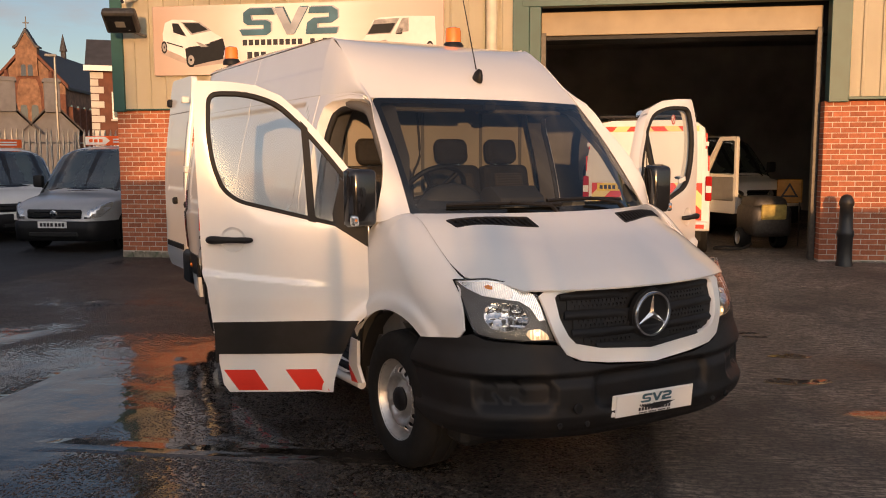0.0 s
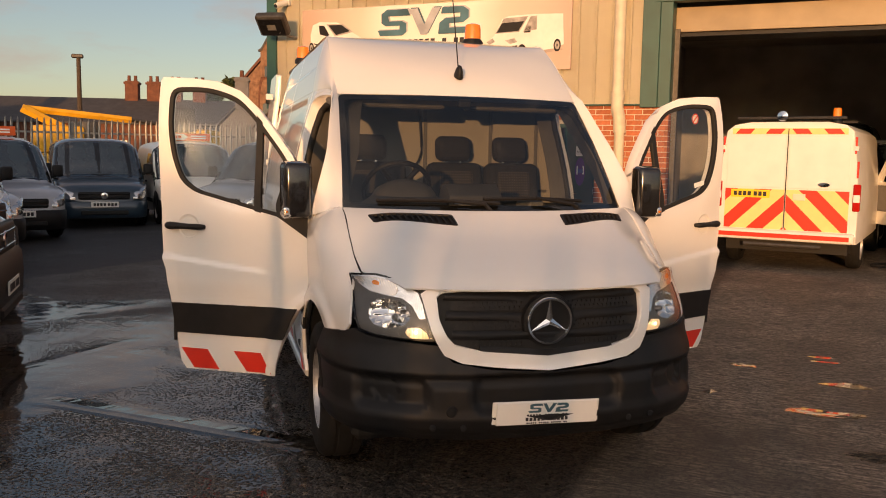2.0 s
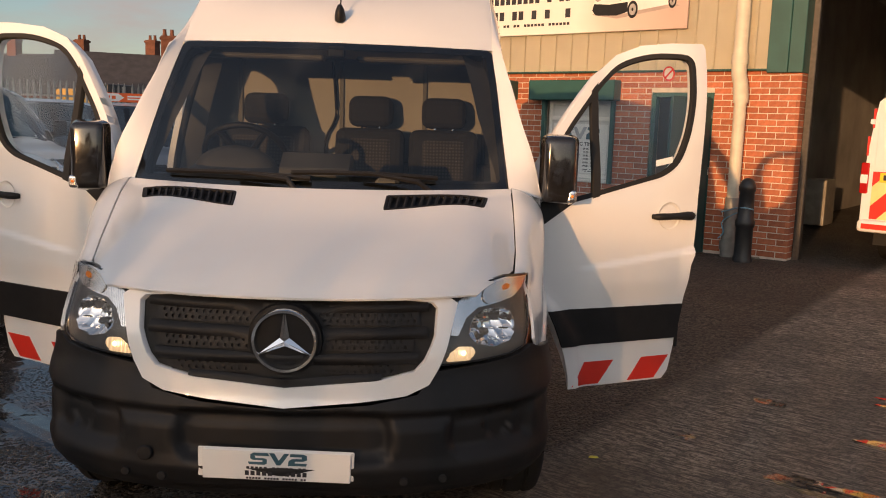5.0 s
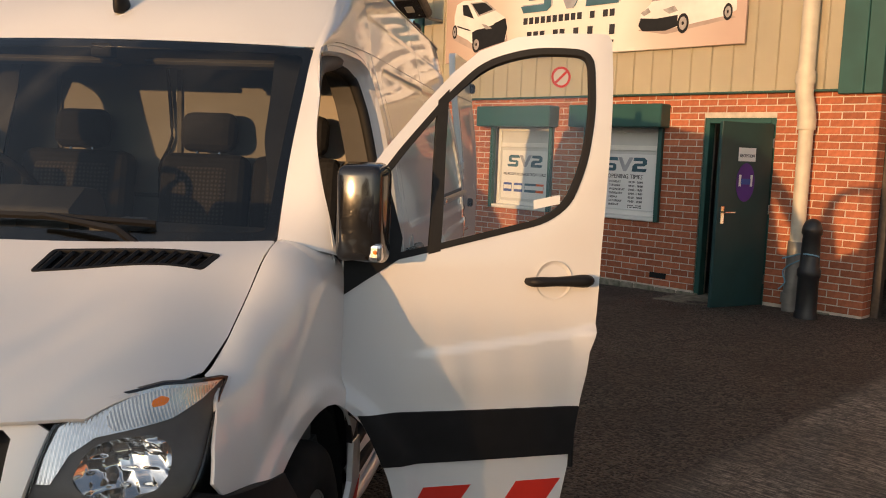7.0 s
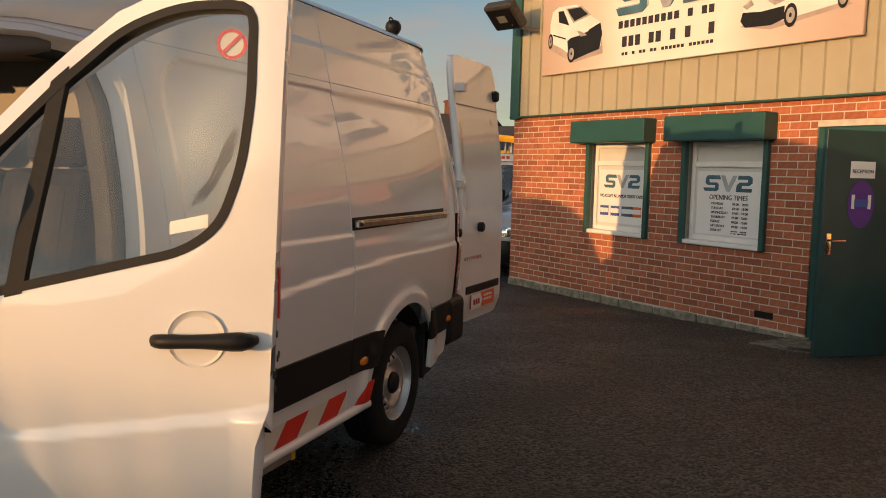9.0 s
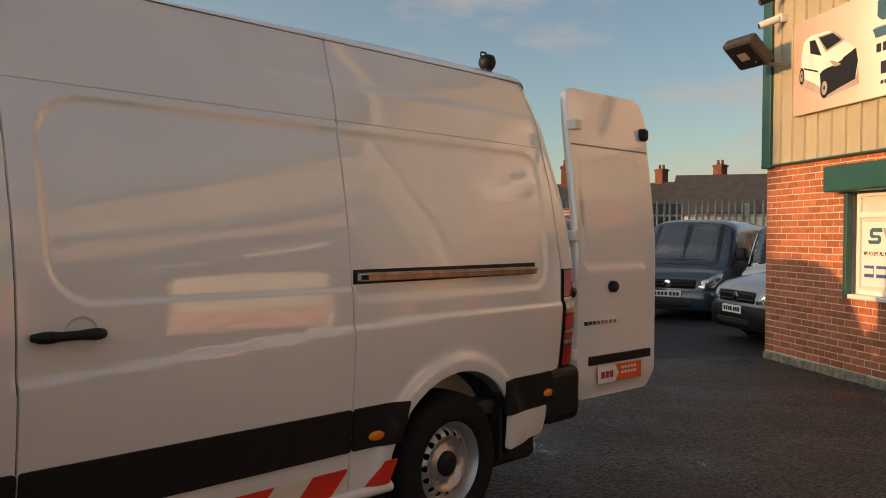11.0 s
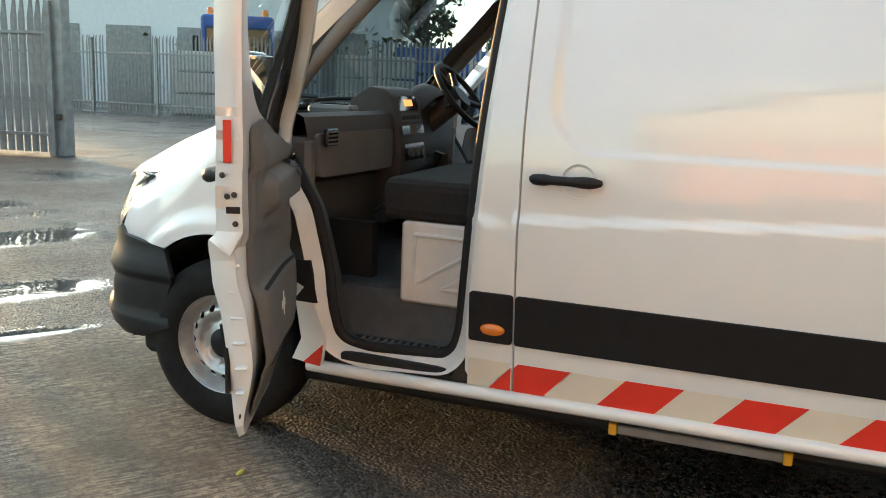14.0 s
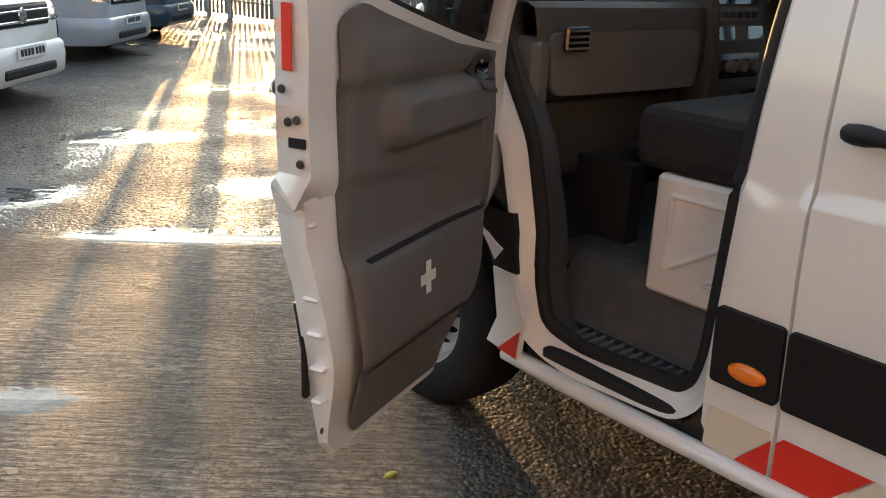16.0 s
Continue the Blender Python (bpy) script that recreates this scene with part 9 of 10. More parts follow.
part("panel", nbox((-0.2, -0.42, 0.5), (0.2, -0.395, 0.74), 0.02), YELSHADE, wsr, "yellow panel darkened to look shaded")
for s in (-1, 1):
    small_wheel(wsr, Matrix.Translation((s * 0.3, 0.1, 0.17)), 0.17, s)
part("hose", tube(bmesh.new(), curve3([(-0.3, -0.3, 0.1), (-0.6, -0.5, 0.04), (-0.9, -0.3, 0.03), (-0.7, 0.0, 0.03), (-0.4, -0.1, 0.04)], 24), 0.018, 6), RUBBER, wsr)
ws_sign = thing("warning_sign", "yellow folding warning sign with a black triangle", "sign", wbm(10.55, 2.2, -8))
part("board", nbox((-0.2, -0.01, 0.72), (0.2, 0.01, 1.12), 0.02), AMBERSHADE, ws_sign)
bm = bmesh.new()
extrude_poly(bm, [(-0.14, 0.82), (0.14, 0.82), (0, 1.06)], lambda a, b: (a, -0.014, b), lambda a, b: (a, -0.011, b))
part("triangle", bm, INK, ws_sign)
bm = bmesh.new()
extrude_poly(bm, [(-0.09, 0.85), (0.09, 0.85), (0, 1.0)], lambda a, b: (a, -0.018, b), lambda a, b: (a, -0.015, b))
part("triangle_field", bm, AMBERSHADE, ws_sign)
for s in (-0.16, 0.16):
    part("leg", cyl(bmesh.new(), (s, 0, 0), (s, 0, 0.74), 0.012, n=8), DARKMET, ws_sign)
for s, d, w, h, mt in ((5.4, 2.2, 0.7, 0.9, UPVC), (5.35, 3.3, 0.6, 1.4, GREYTRIM), (5.4, 4.6, 0.8, 0.8, GALV)):
    cb = thing("workshop_cabinet", "plain storage cabinet against the workshop wall", "cabinet", wbm(s, d, 0))
    part("carcass", nbox((-w / 2, -0.3, 0.05), (w / 2, 0.3, h), 0.01), mt, cb)
    part("door", nbox((-w / 2 + 0.02, -0.315, 0.08), (-0.005, -0.301, h - 0.03), 0.004), mt, cb)
    part("door", nbox((0.005, -0.315, 0.08), (w / 2 - 0.02, -0.301, h - 0.03), 0.004), mt, cb)

# ---- palisade fences ----
def palisade(name, label, pts, h=2.4, step=0.155, rails=(0.35, 2.0), post=2.75, near=0, pw=1.0, tip=0.16):
    f = thing(name, label, "fence")
    pale_me = None
    V = [(-0.032, 0.012, 0), (-0.018, 0, 0), (0, -0.012, 0), (0.018, 0, 0), (0.032, 0.012, 0)]
    verts, faces = [], []
    V = [(x * pw, y * min(pw, 1.4), z) for x, y, z in V]
    pv = [(x, y, 0.05) for x, y, _ in V] + [(x, y, h - tip) for x, y, _ in V] + [(x * 0.55, y - 0.02, h - tip * 0.3) for x, y, _ in V] + [(0, -0.03, h)]
    pf = [(i, i + 1, i + 6, i + 5) for i in range(4)] + [(i + 5, i + 6, i + 11, i + 10) for i in range(4)] + [(10 + i, 11 + i, 15) for i in range(4)]
    pale_me = bpy.data.meshes.new("pale")
    pale_me.from_pydata(pv, [], pf)
    pale_me.materials.append(GALV)
    n_pale = 0
    jv, jf = [], []
    for a, b in zip(pts, pts[1:]):
        a, b = Vector((*a, 0)), Vector((*b, 0))
        d = b - a
        L_ = d.length
        ang = math.atan2(d.y, d.x)
        R = Matrix.Rotation(ang, 4, 'Z')
        k = int(L_ / step)
        for i in range(k):
            m = Matrix.Translation(a + d * ((i + 0.5) / k)) @ R @ Matrix.Rotation(radians(random.uniform(-0.6, 0.6)), 4, 'Y')
            if n_pale < near:
                link("pale", pale_me, f, m=m)
                n_pale += 1
            else:
                o = len(jv)
                jv += [tuple(m @ Vector(q)) for q in pv]
                jf += [tuple(q + o for q in t) for t in pf]
        for z in rails:
            part("rail", nbox((0, 0.014, z - 0.025), (L_, 0.05, z + 0.025), 0.003, tf=Matrix.Translation(a) @ R), GALV, f)
        n = max(1, int(L_ / post))
        for i in range(n + 1):
            part("post", nbox((-0.05, 0.05, 0), (0.05, 0.12, h - 0.1), 0.004, tf=Matrix.Translation(a + d * (i / n)) @ R), GALV, f)
    if jv:
        me = bpy.data.meshes.new("pale_fill")
        me.from_pydata(jv, [], jf)
        me.materials.append(GALV)
        tagged(link("pale_fill", me, f), "steel fence pales", kind="stuff")
    return f


palisade("fence", "grey steel palisade fence behind the parked vans", [(-16, 17.5), (-5, 21.6), (6, 25.5)], near=120)
palisade("fence", "grey steel palisade gate and fence along the yard", [(-7.35, -8.1), (-6.326, -14.6)], near=110, h=2.6, step=0.150, pw=2.02, tip=0.38)
palisade("fence", "grey steel palisade fence at the far side of the yard", [(-6.32, -14.64), (-6.2, -15.4), (-4.6, -24.0), (2.0, -29.0)], near=80, h=2.6, step=0.150, pw=1.5, tip=0.30)
palisade("fence", "grey steel palisade fence across the lane", [(-19.8, 8.0), (-19.6, -2.0), (-19.4, -11.0), (-19.8, -16.0), (-20.5, -30.0)], near=60, h=2.6, step=0.15, pw=1.15)
gp = thing("gate_post", "square steel gate post with a rusty hinge", "post", Matrix.Translation((-7.4, -7.95, 0)))
part("post", nbox((-0.1, -0.1, 0), (0.1, 0.1, 2.6), 0.01), GALV, gp)
part("hinge", nbox((0.1, -0.04, 0.6), (0.16, 0.04, 0.7), 0.01), BARK, gp)


# ---- houses and church ----
def house(label, M, w, d, eave, ridge, wall_m, roof_m, windows=3, chimneys=(0.15, 0.85), storeys=2, gable_front=False):
    h = thing("house", label, "house", M, group="houses beyond the fence")
    bm = bmesh.new()
    prof = [(-d / 2, 0), (d / 2, 0), (d / 2, eave), (0, ridge - 0.15), (-d / 2, eave)]
    extrude_poly(bm, prof, lambda a, b: (-w / 2, a, b), lambda a, b: (w / 2, a, b))
    part("wall", bm, wall_m, h)
    rf = bmesh.new()
    for s in (-1, 1):
        pts = [(s * (d / 2 + 0.35), eave - 0.25), (0, ridge), (0, ridge + 0.12), (s * (d / 2 + 0.35), eave - 0.13)]
        extrude_poly(rf, pts, lambda a, b: (-w / 2 - 0.25, a, b), lambda a, b: (w / 2 + 0.25, a, b))
    roof_o = part("roof", rf, roof_m, h)
    for c in chimneys:
        x = -w / 2 + c * w
        ch = part("chimney", nbox((x - 0.5, -0.45, ridge - 0.6), (x + 0.5, 0.45, ridge + 1.5), 0.02), wall_m if wall_m is not PALE else FARBRICK, roof_o)
        part("chimney_cap", nbox((x - 0.58, -0.53, ridge + 1.25), (x + 0.58, 0.53, ridge + 1.42)), wall_m if wall_m is not PALE else FARBRICK, ch)
        for k in (-0.25, 0.25):
            part("chimney_pot", lathe(bmesh.new(), [(0.15, 0), (0.12, 0.4), (0.15, 0.45), (0, 0.45)], 10, tf=Matrix.Translation((x + k, 0, ridge + 1.5))), FARBRICK, ch)
    for st_ in range(storeys):
        for i in range(windows):
            x = -w / 2 + (i + 0.5) * w / windows
            z = 0.9 + st_ * 2.6
            wn_ = part("window", nbox((x - 0.55, -d / 2 - 0.03, z), (x + 0.55, -d / 2 + 0.02, z + 1.35)), UPVC, h)
            part("pane", nbox((x - 0.47, -d / 2 - 0.04, z + 0.08), (x + 0.47, -d / 2 - 0.031, z + 1.27)), BLACKG, wn_)
            part("sill", nbox((x - 0.62, -d / 2 - 0.12, z - 0.1), (x + 0.62, -d / 2 + 0.02, z), 0.01), PALE, wn_)
    return h


def at(x, y, a, z=0):
    return Matrix.Translation((x, y, z)) @ Matrix.Rotation(radians(a), 4, 'Z')


house("old brick terrace with slate roof and tall chimneys", at(-11, 71, -8), 26, 9, 3.7, 5.5, FARBRICK, ROOFT, 7, (0.10, 0.644, 0.709, 0.773, 0.846), 1)
house("old brick terrace with slate roof and tall chimneys", at(-36, 82, -14), 30, 9, 4.6, 7.0, FARBRICK, ROOFT, 8, (0.1, 0.35, 0.6, 0.85))
house("dark grey rendered gable with a tall chimney", at(1.0, 60, 86), 7, 2.9, 3.3, 5.0, RENDER, ROOFT, 1, (0.02,), 1)
house("dark grey rendered gable with a tall chimney", at(3.5, 60, 86), 7, 3.0, 3.3, 5.0, RENDER, ROOFT, 1, (0.02,), 1)
house("pale rendered house with a dark roof beyond the fence", at(-21.5, 59, 20), 8, 7, 3.2, 5.7, PALE, ROOFT, 3, (0.9,), 1)
house("pale rendered house with a dark roof beyond the fence", at(-30, 57, 30), 9, 8, 2.9, 5.2, FARBRICK, ROOFT, 3, (0.1,), 1)
house("brick house with a dark roof beyond the fence", at(-44, 52, 25), 12, 8, 4.0, 6.4, FARBRICK, ROOFT, 3, (0.2, 0.8))
house("brick house with a dark roof beyond the fence", at(-60, 40, 40), 14, 8, 4.4, 7.0, FARBRICK, ROOFT, 3, (0.2, 0.8))
qh = house("red brick house with cream quoins and a white fascia", at(8.6, 45, -11), 9, 5, 6.1, 7.6, FARBRICK, ROOFT, 3, (0.9,))
part("fascia", nbox((-4.8, -2.92, 5.85), (4.8, -2.86, 6.12), 0.01), UPVC, qh)
for k in range(16):
    w = 0.62 if k % 2 else 0.38
    part("quoin", nbox((-4.53, -2.53, 0.1 + k * 0.36), (-4.53 + w, -2.4, 0.42 + k * 0.36), 0.01), PALE, qh)
# church
chm = at(6.2, 108.5, -24) @ Matrix.Diagonal((0.68, 0.62, 0.87, 1))
CHSTONE = mat("church_stone", (0.235, 0.125, 0.075), 0.9, var=0.45, scale=1.6, bump=0.5, bscale=5)
chh = thing("church", "old brick church with a steep slate roof and pointed gable windows", "church", chm)
bm = bmesh.new()
extrude_poly(bm, [(-6, 0), (6, 0), (6, 11.2), (0, 16.3), (-6, 11.2)], lambda a, b: (a, 0, b), lambda a, b: (a, 40, b))
part("wall", bm, CHSTONE, chh)
rf = bmesh.new()
for s in (-1, 1):
    extrude_poly(rf, [(s * 6.4, 10.85), (0, 16.3), (0, 16.7), (s * 6.4, 11.25)], lambda a, b: (a, 0.6, b), lambda a, b: (a, 40.4, b))
part("roof", rf, ROOFT, chh)
for s in (-1, 1):
    bm = bmesh.new()
    extrude_poly(bm, [(s * 6.5, 11.0), (s * 1.7, 15.1), (s * 1.7, 15.6), (s * 6.5, 11.5)], lambda a, b: (a, -0.25, b), lambda a, b: (a, 0.62, b))
    part("coping", bm, FARBRICK, chh)
    part("corner_buttress", nbox((s * 5.6 - 0.6, -0.7, 0), (s * 5.6 + 0.6, 0.3, 10.2), 0.05), FARBRICK, chh)
bm = bmesh.new()
extrude_poly(bm, [(-1.75, 12.6), (1.75, 12.6), (1.75, 16.4), (0, 18.3), (-1.75, 16.4)], lambda a, b: (a, -0.4, b), lambda a, b: (a, 0.9, b))
part("bellcote", bm, CHSTONE, chh)
for s in (-1, 1):
    bm = bmesh.new()
    extrude_poly(bm, [(s * 2.15, 16.2), (s * 1.5, 16.35), (0, 18.35), (0, 18.85), (s * 1.55, 16.75), (s * 2.15, 16.45)], lambda a, b: (a, -0.6, b), lambda a, b: (a, 1.1, b))
    part("bellcote_roof", bm, ROOFT, chh)
part("cross", box(nbox((-0.07, 0.2, 18.6), (0.07, 0.3, 20.4)), (-0.5, 0.2, 19.5), (0.5, 0.3, 19.65)), DARKMET, chh)
part("spirelet", cyl(cyl(bmesh.new(), (0, 21, 16.2), (0, 21, 17.6), 0.55, 0.5, n=8), (0, 21, 17.6), (0, 21, 20.2), 0.75, 0.03, n=8), ROOFT, chh)


def pointed(w, z0, z1):
    pts = [(-w, z0), (w, z0)]
    for i in range(7):
        t = i / 6
        pts.append((w * math.cos(t * math.pi / 3) * (1 if i < 6 else 0) if i else w, z1 + (w * 1.7) * math.sin(t * math.pi / 2)))
    pts += [(-a, b) for a, b in pts[2:-1][::-1]]
    return pts


for dx, w, z0, z1, mt, y in ((0, 2.35, 4.0, 9.2, FARBRICK, -0.08), (0, 1.95, 4.2, 9.0, CHSTONE, -0.12), (-0.9, 0.6, 4.6, 7.8, BLACKG, -0.16), (0.9, 0.6, 4.6, 7.8, BLACKG, -0.16), (-0.55, 0.42, 12.6, 13.4, BLACKG, -0.45), (0.55, 0.42, 12.6, 13.4, BLACKG, -0.45)):
    bm = bmesh.new()
    extrude_poly(bm, pointed(w, z0, z1), lambda a, b: (a + dx, y, b), lambda a, b: (a + dx, y + 0.3, b))
    part("window", bm, mt, chh)
for k in range(9):
    bm = bmesh.new()
    extrude_poly(bm, pointed(0.8, 4.0, 7.6), lambda a, b: (6.05, 3 + k * 4 + a, b), lambda a, b: (5.9, 3 + k * 4 + a, b))
    part("window", bm, BLACKG, chh)
    part("buttress", nbox((5.9, 0.7 + k * 4, 0), (6.9, 1.4 + k * 4, 8.6), 0.05), FARBRICK, chh)

# ---- yard machines beyond the fence ----
def machine(label, M, col, boom=True):
    q = thing("boom_lift", label, "machine", M, group="machines beyond the fence")
    part("chassis", nbox((-1.2, -0.9, 0.5), (1.2, 0.9, 1.4), 0.1, 2), col, q, auto=40)
    part("turret", nbox((-0.9, -0.8, 1.4), (0.8, 0.8, 2.4), 0.12, 2), col, q, auto=40)
    part("counterweight", nbox((0.7, -0.7, 1.5), (1.3, 0.7, 2.6), 0.1, 2), DARKMET, q, auto=40)
    for x in (-0.9, 0.9):
        for s in (-1, 1):
            small_wheel(q, Matrix.Translation((x, s * 0.95, 0.45)) @ Matrix.Rotation(math.pi / 2, 4, 'Z'), 0.45, s)
    if boom:
        part("boom", tube(bmesh.new(), [(0.2, 0, 2.3), (-1.0, 0, 2.9), (-1.2, 0, 3.0)], 0.17, 6), col, q)
        part("boom", tube(bmesh.new(), [(-1.1, 0.2, 3.0), (2.6, 0.2, 2.7)], 0.14, 6), col, q)
        part("jib", tube(bmesh.new(), [(2.6, 0.2, 2.7), (4.3, 0.2, 2.5)], 0.09, 6), DARKMET, q)
        part("basket", nbox((4.1, -0.4, 2.3), (4.9, 0.8, 3.2), 0.03), DARKMET, q)
    return q


machine("yellow boom lift parked beyond the fence", at(-6.8, 31, 15), YELLOW)
machine("yellow boom lift parked beyond the fence", at(-11.5, 28, -20), YELLOW, False)
machine("yellow machine parked beyond the fence", at(-15.5, 27, 30), YELLOW, False)
machine("yellow machine parked beyond the fence", at(-20, 30, 5), YELLOW, False)
machine("yellow machine parked beyond the fence", at(-2.0, 33, 70), YELLOW, False)
pole = thing("street_lamp", "tall wooden pole with a lamp beyond the fence", "street lamp", at(-8.3, 48, 0))
part("pole", cyl(bmesh.new(), (0, 0, 0), (0, 0, 6.6), 0.16, 0.11, n=10), BARK, pole)
part("lamp", nbox((-0.35, -0.15, 6.5), (0.25, 0.15, 6.72), 0.04), DARKMET, pole)
pole = thing("street_lamp", "grey lamp post with a curved head beside the church", "street lamp", at(2.6, 48, 0))
part("pole", cyl(bmesh.new(), (0, 0, 0), (0, 0, 7.0), 0.09, 0.06, n=10), GALV, pole)
part("lamp", nbox((-0.5, -0.1, 6.95), (0.1, 0.1, 7.1), 0.03), GALV, pole)

# ---- lane side: blocks, tarpaulins, sheds ----
for i, (x, y, w, d, h, mt, lab) in enumerate(((-23, -7, 3.2, 2.4, 2.5, BLUEP, "blue tarpaulin-covered stack behind the fence"), (-22.5, -9.0, 2.6, 2.6, 2.2, PALE, "pale stacked crates behind the fence"), (-22, -2.5, 2.4, 2.4, 3.3, RENDER, "grey stacked crates behind the fence"),
                                              (-23, 2.5, 3.0, 2.4, 2.2, BLUEP, "blue pallet boxes behind the fence"), (-22.5, -16, 2.4, 2.4, 2.2, PALE, "pale pallet boxes behind the fence"))):
    q = thing("crate_stack", lab, "crates", at(x, y, 8 * i))
    rows_ = 3
    for k in range(rows_):
        for c in range(2):
            part("crate", nbox((-w / 2 + c * w / 2 + 0.03, -d / 2, k * h / rows_ + 0.02), (-w / 2 + (c + 1) * w / 2 - 0.03, d / 2, (k + 1) * h / rows_ - 0.03), 0.03), mt, q)
shed = thing("warehouse", "long white warehouse with a shallow roof across the lane", "warehouse", at(-44, -27, 20))
bm = bmesh.new()
extrude_poly(bm, [(-9, 0), (9, 0), (9, 5), (0, 7.2), (-9, 5)], lambda a, b: (-16, a, b), lambda a, b: (16, a, b))
part("wall", bm, UPVC, shed)
rf = bmesh.new()
for s in (-1, 1):
    extrude_poly(rf, [(s * 9.4, 4.9), (0, 7.2), (0, 7.4), (s * 9.4, 5.1)], lambda a, b: (-16.3, a, b), lambda a, b: (16.3, a, b))
part("roof", rf, GALV, shed)
for k in range(5):
    part("door", nbox((15.95, -7 + k * 3.2, 0), (16.08, -5 + k * 3.2, 3.4), 0.02), GALV, shed)


# ---- blue lorry across the lane ----
lo = thing("lorry", "blue lorry cab with orange beacons behind the fence", "lorry", at(-22.3, -14.6, 124))
part("cab", nbox((-1.25, 0.0, 0.75), (1.25, 2.0, 3.45), 0.16, 4), BLUEP, lo, auto=50)
part("windscreen", nbox((-1.1, -0.02, 1.95), (1.1, 0.04, 3.05), 0.08, 3), BLACKG, lo)
part("grille", nbox((-0.95, -0.03, 1.0), (0.95, 0.02, 1.6), 0.04), BLACK, lo)
part("bumper", nbox((-1.27, -0.08, 0.35), (1.27, 0.3, 0.85), 0.06, 2), RENDER, lo)
part("body", nbox((-1.25, 2.1, 0.9), (1.25, 7.5, 3.3), 0.05), RENDER, lo)
for x in (-0.95, 0.95):
    part("beacon", lathe(bmesh.new(), [(0.12, 0), (0.12, 0.2), (0.08, 0.27), (0, 0.28)], 14, tf=Matrix.Translation((x, 0.8, 3.45))), AMBER, lo, "orange beacon", auto=50)
    part("door_window", nbox((x * 1.33 - 0.02, 0.3, 2.0), (x * 1.33 + 0.02, 1.2, 2.9), 0.01), BLACKG, lo)
    part("wing_mirror", nbox((x * 1.5 - 0.1, -0.1, 2.1), (x * 1.5 + 0.1, 0.05, 2.7), 0.03), BLACK, lo)
    for y in (0.9, 5.2):
        small_wheel(lo, Matrix.Translation((math.copysign(1.05, x), y, 0.48)), 0.48, int(math.copysign(1, x)))


# ---- trees ----
def tree(label, x, y, h, r, seed, n=3600):
    rnd = random.Random(seed)
    t = thing("tree", label, "tree", at(x, y, seed * 40), group="trees in the distance")
    bm = bmesh.new()
    tube(bm, [(0, 0, 0), (0.1, 0, h * 0.3), (0.0, 0.15, h * 0.6), (0.1, 0.1, h * 0.85)], [0.22, 0.17, 0.1, 0.03], 8)
    clumps = []
    for k in range(9):
        a = rnd.uniform(0, 6.28)
        z0 = h * rnd.uniform(0.28, 0.6)
        tip = Vector((math.cos(a) * r * rnd.uniform(0.5, 0.85), math.sin(a) * r * rnd.uniform(0.5, 0.85), z0 + h * rnd.uniform(0.12, 0.32)))
        tube(bm, [(0.05, 0.05, z0), tuple(tip * 0.5 + Vector((0, 0, z0 * 0.45))), tuple(tip)], [0.09, 0.06, 0.02], 6)
        clumps.append((tip, r * rnd.uniform(0.28, 0.5)))
    clumps.append((Vector((0, 0, h * 0.9)), r * 0.4))
    part("trunk", bm, BARK, t)
    V, Fc = [], []
    for i in range(n):
        c, cr = clumps[rnd.randrange(len(clumps))]
        d = Vector((rnd.gauss(0, 1), rnd.gauss(0, 1), rnd.gauss(0, 0.8)))
        d = d.normalized() * cr * rnd.uniform(0.5, 1.1)
        p = c + d
        s = rnd.uniform(0.14, 0.32)
        u = Vector((rnd.gauss(0, 1), rnd.gauss(0, 1), rnd.gauss(0, 1))).normalized()
        w = u.cross(Vector((rnd.gauss(0, 1), rnd.gauss(0, 1), rnd.gauss(0, 1)))).normalized()
        o = len(V)
        V += [tuple(p - u * s), tuple(p + w * s * 0.5), tuple(p + u * s), tuple(p - w * s * 0.5)]
        Fc.append((o, o + 1, o + 2, o + 3))
    me = bpy.data.meshes.new("crown")
    me.from_pydata(V, [], Fc)
    me.materials.append(LEAF)
    link("crown", me, t)


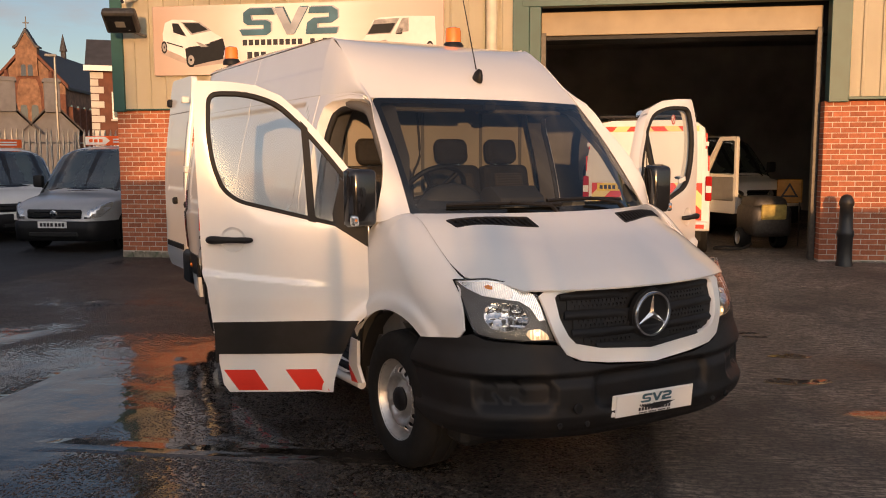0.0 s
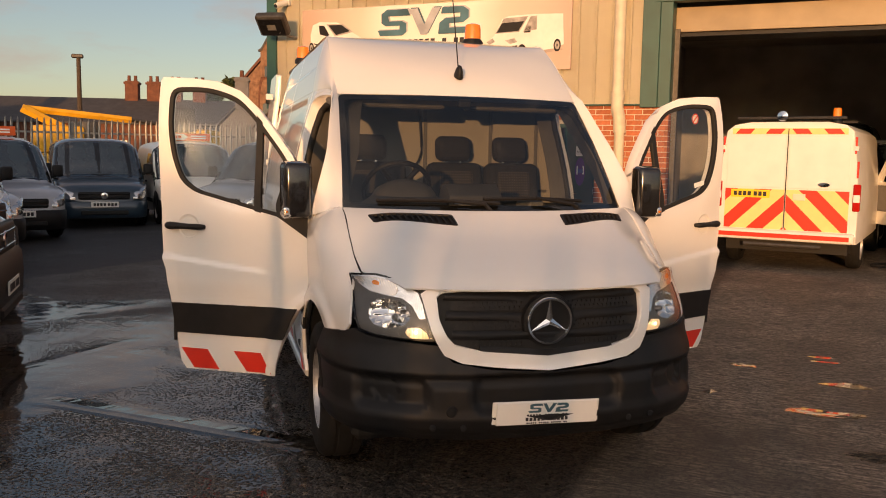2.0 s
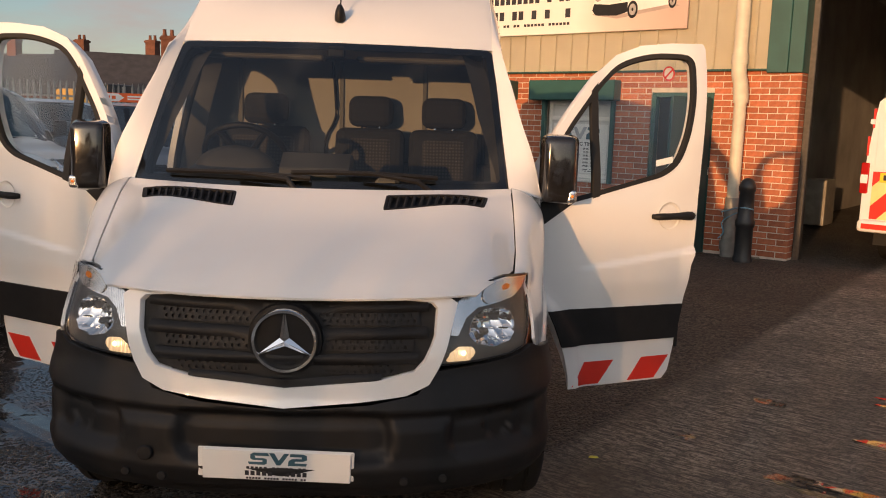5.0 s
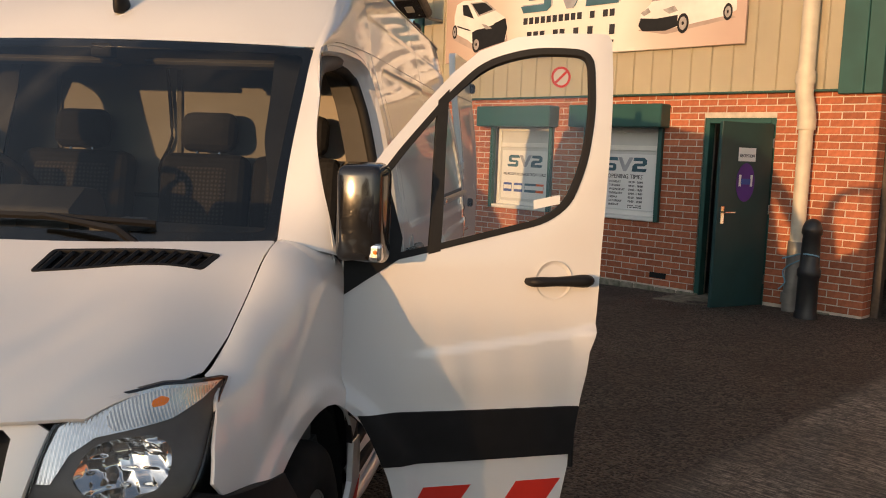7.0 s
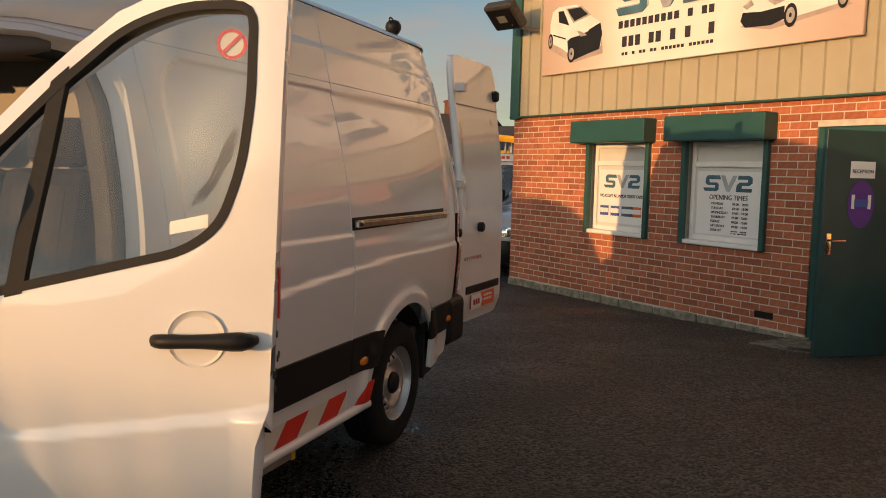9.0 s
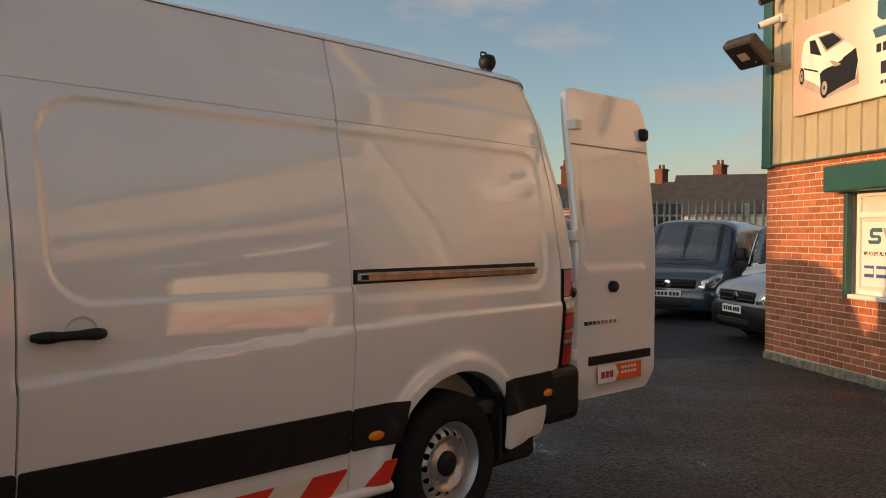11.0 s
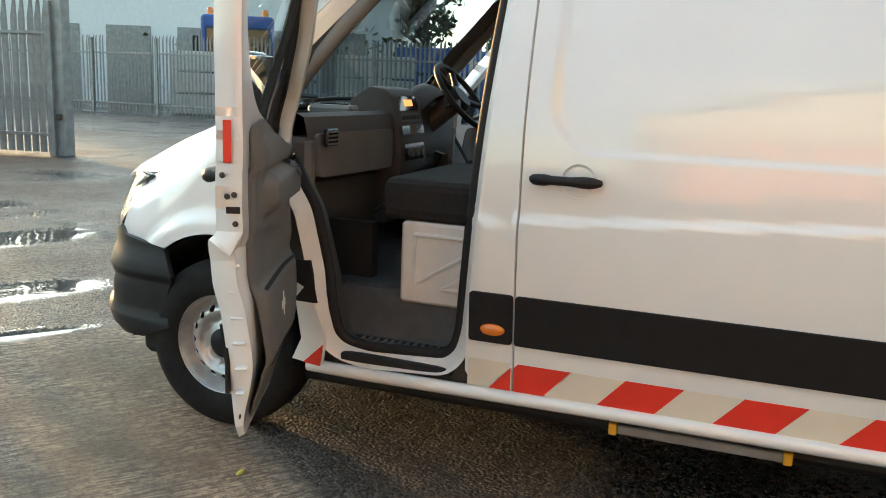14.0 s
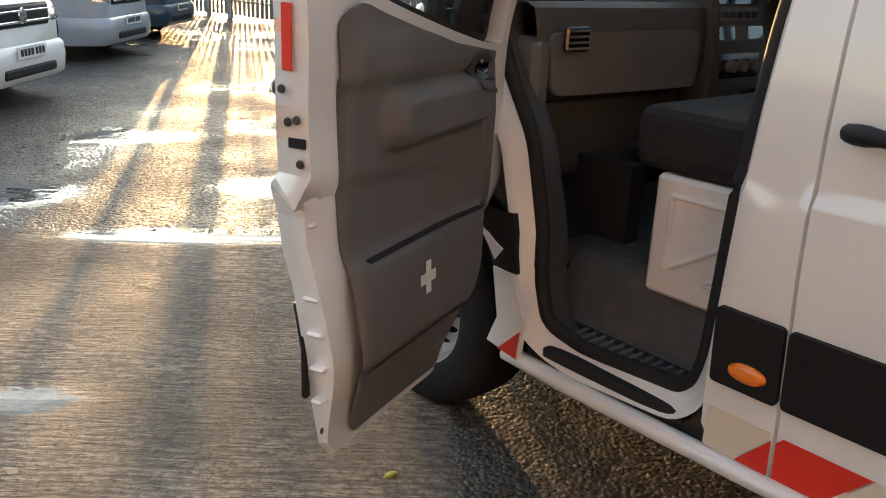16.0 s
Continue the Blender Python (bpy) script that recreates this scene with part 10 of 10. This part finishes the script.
for i, (x, y, h, r) in enumerate(((-36, -6, 7.5, 3.2), (-38, -14, 8.0, 3.6), (-40, 2, 7.0, 3.2), (-36, 8, 7.5, 3.4), (-42, -22, 8.5, 3.8), (-30, -38, 8.5, 3.8), (-9, -47, 9, 4.0), (-40, 16, 7.0, 3.4), (0.4, 76, 8.2, 1.7), (-34, -44, 9, 4))):
    tree("leafy tree in the distance", x, y, h, r, i + 1)
# low hedge line across the lane
rnd = random.Random(5)
V, Fc = [], []
for i in range(9000):
    tpos = rnd.random()
    p = Vector((-31 - 3 * math.sin(tpos * 6) + rnd.gauss(0, 0.6), 14 - 62 * tpos, abs(rnd.gauss(0, 1.0)) + rnd.uniform(0, 1.6 + 0.7 * math.sin(tpos * 31))))
    s = rnd.uniform(0.12, 0.26)
    u = Vector((rnd.gauss(0, 1), rnd.gauss(0, 1), rnd.gauss(0, 1))).normalized()
    w = u.cross(Vector((rnd.gauss(0, 1), rnd.gauss(0, 1), rnd.gauss(0, 1)))).normalized()
    o = len(V)
    V += [tuple(p - u * s), tuple(p + w * s * 0.6), tuple(p + u * s), tuple(p - w * s * 0.6)]
    Fc.append((o, o + 1, o + 2, o + 3))
me = bpy.data.meshes.new("hedge")
me.from_pydata(V, [], Fc)
me.materials.append(LEAF)
tagged(link("hedge", me), "overgrown hedge across the lane", "hedge", kind="stuff")

# ---- single bricks of the wall by the door ----
proto = {}
for a, b, z in WALL_PIECES:
    key = round(b - a, 3)
    if key not in proto:
        v, f = brick_geo(0, b - a, 0, 0.065)
        pm = bpy.data.meshes.new("brick")
        pm.from_pydata(v, [], f)
        pm.materials.append(BRICK)
        proto[key] = pm
    link("brick", proto[key], wall, m=Matrix.Translation((a, random.uniform(-0.0015, 0.0015), z)))

# ---- a fallen leaf on the concrete ----
leaf = thing("fallen_leaf", "small yellow-green fallen leaf on the wet ground", "leaf", Matrix.Translation((1.29, 1.27, 0.0)))
part("blade", lathe(bmesh.new(), [(0, 0.012), (0.012, 0.010), (0.016, 0.004)], 10, tf=Matrix.Diagonal((1.6, 0.7, 1, 1))), mat("leaf_yellow", (0.42, 0.40, 0.06), 0.6), leaf)
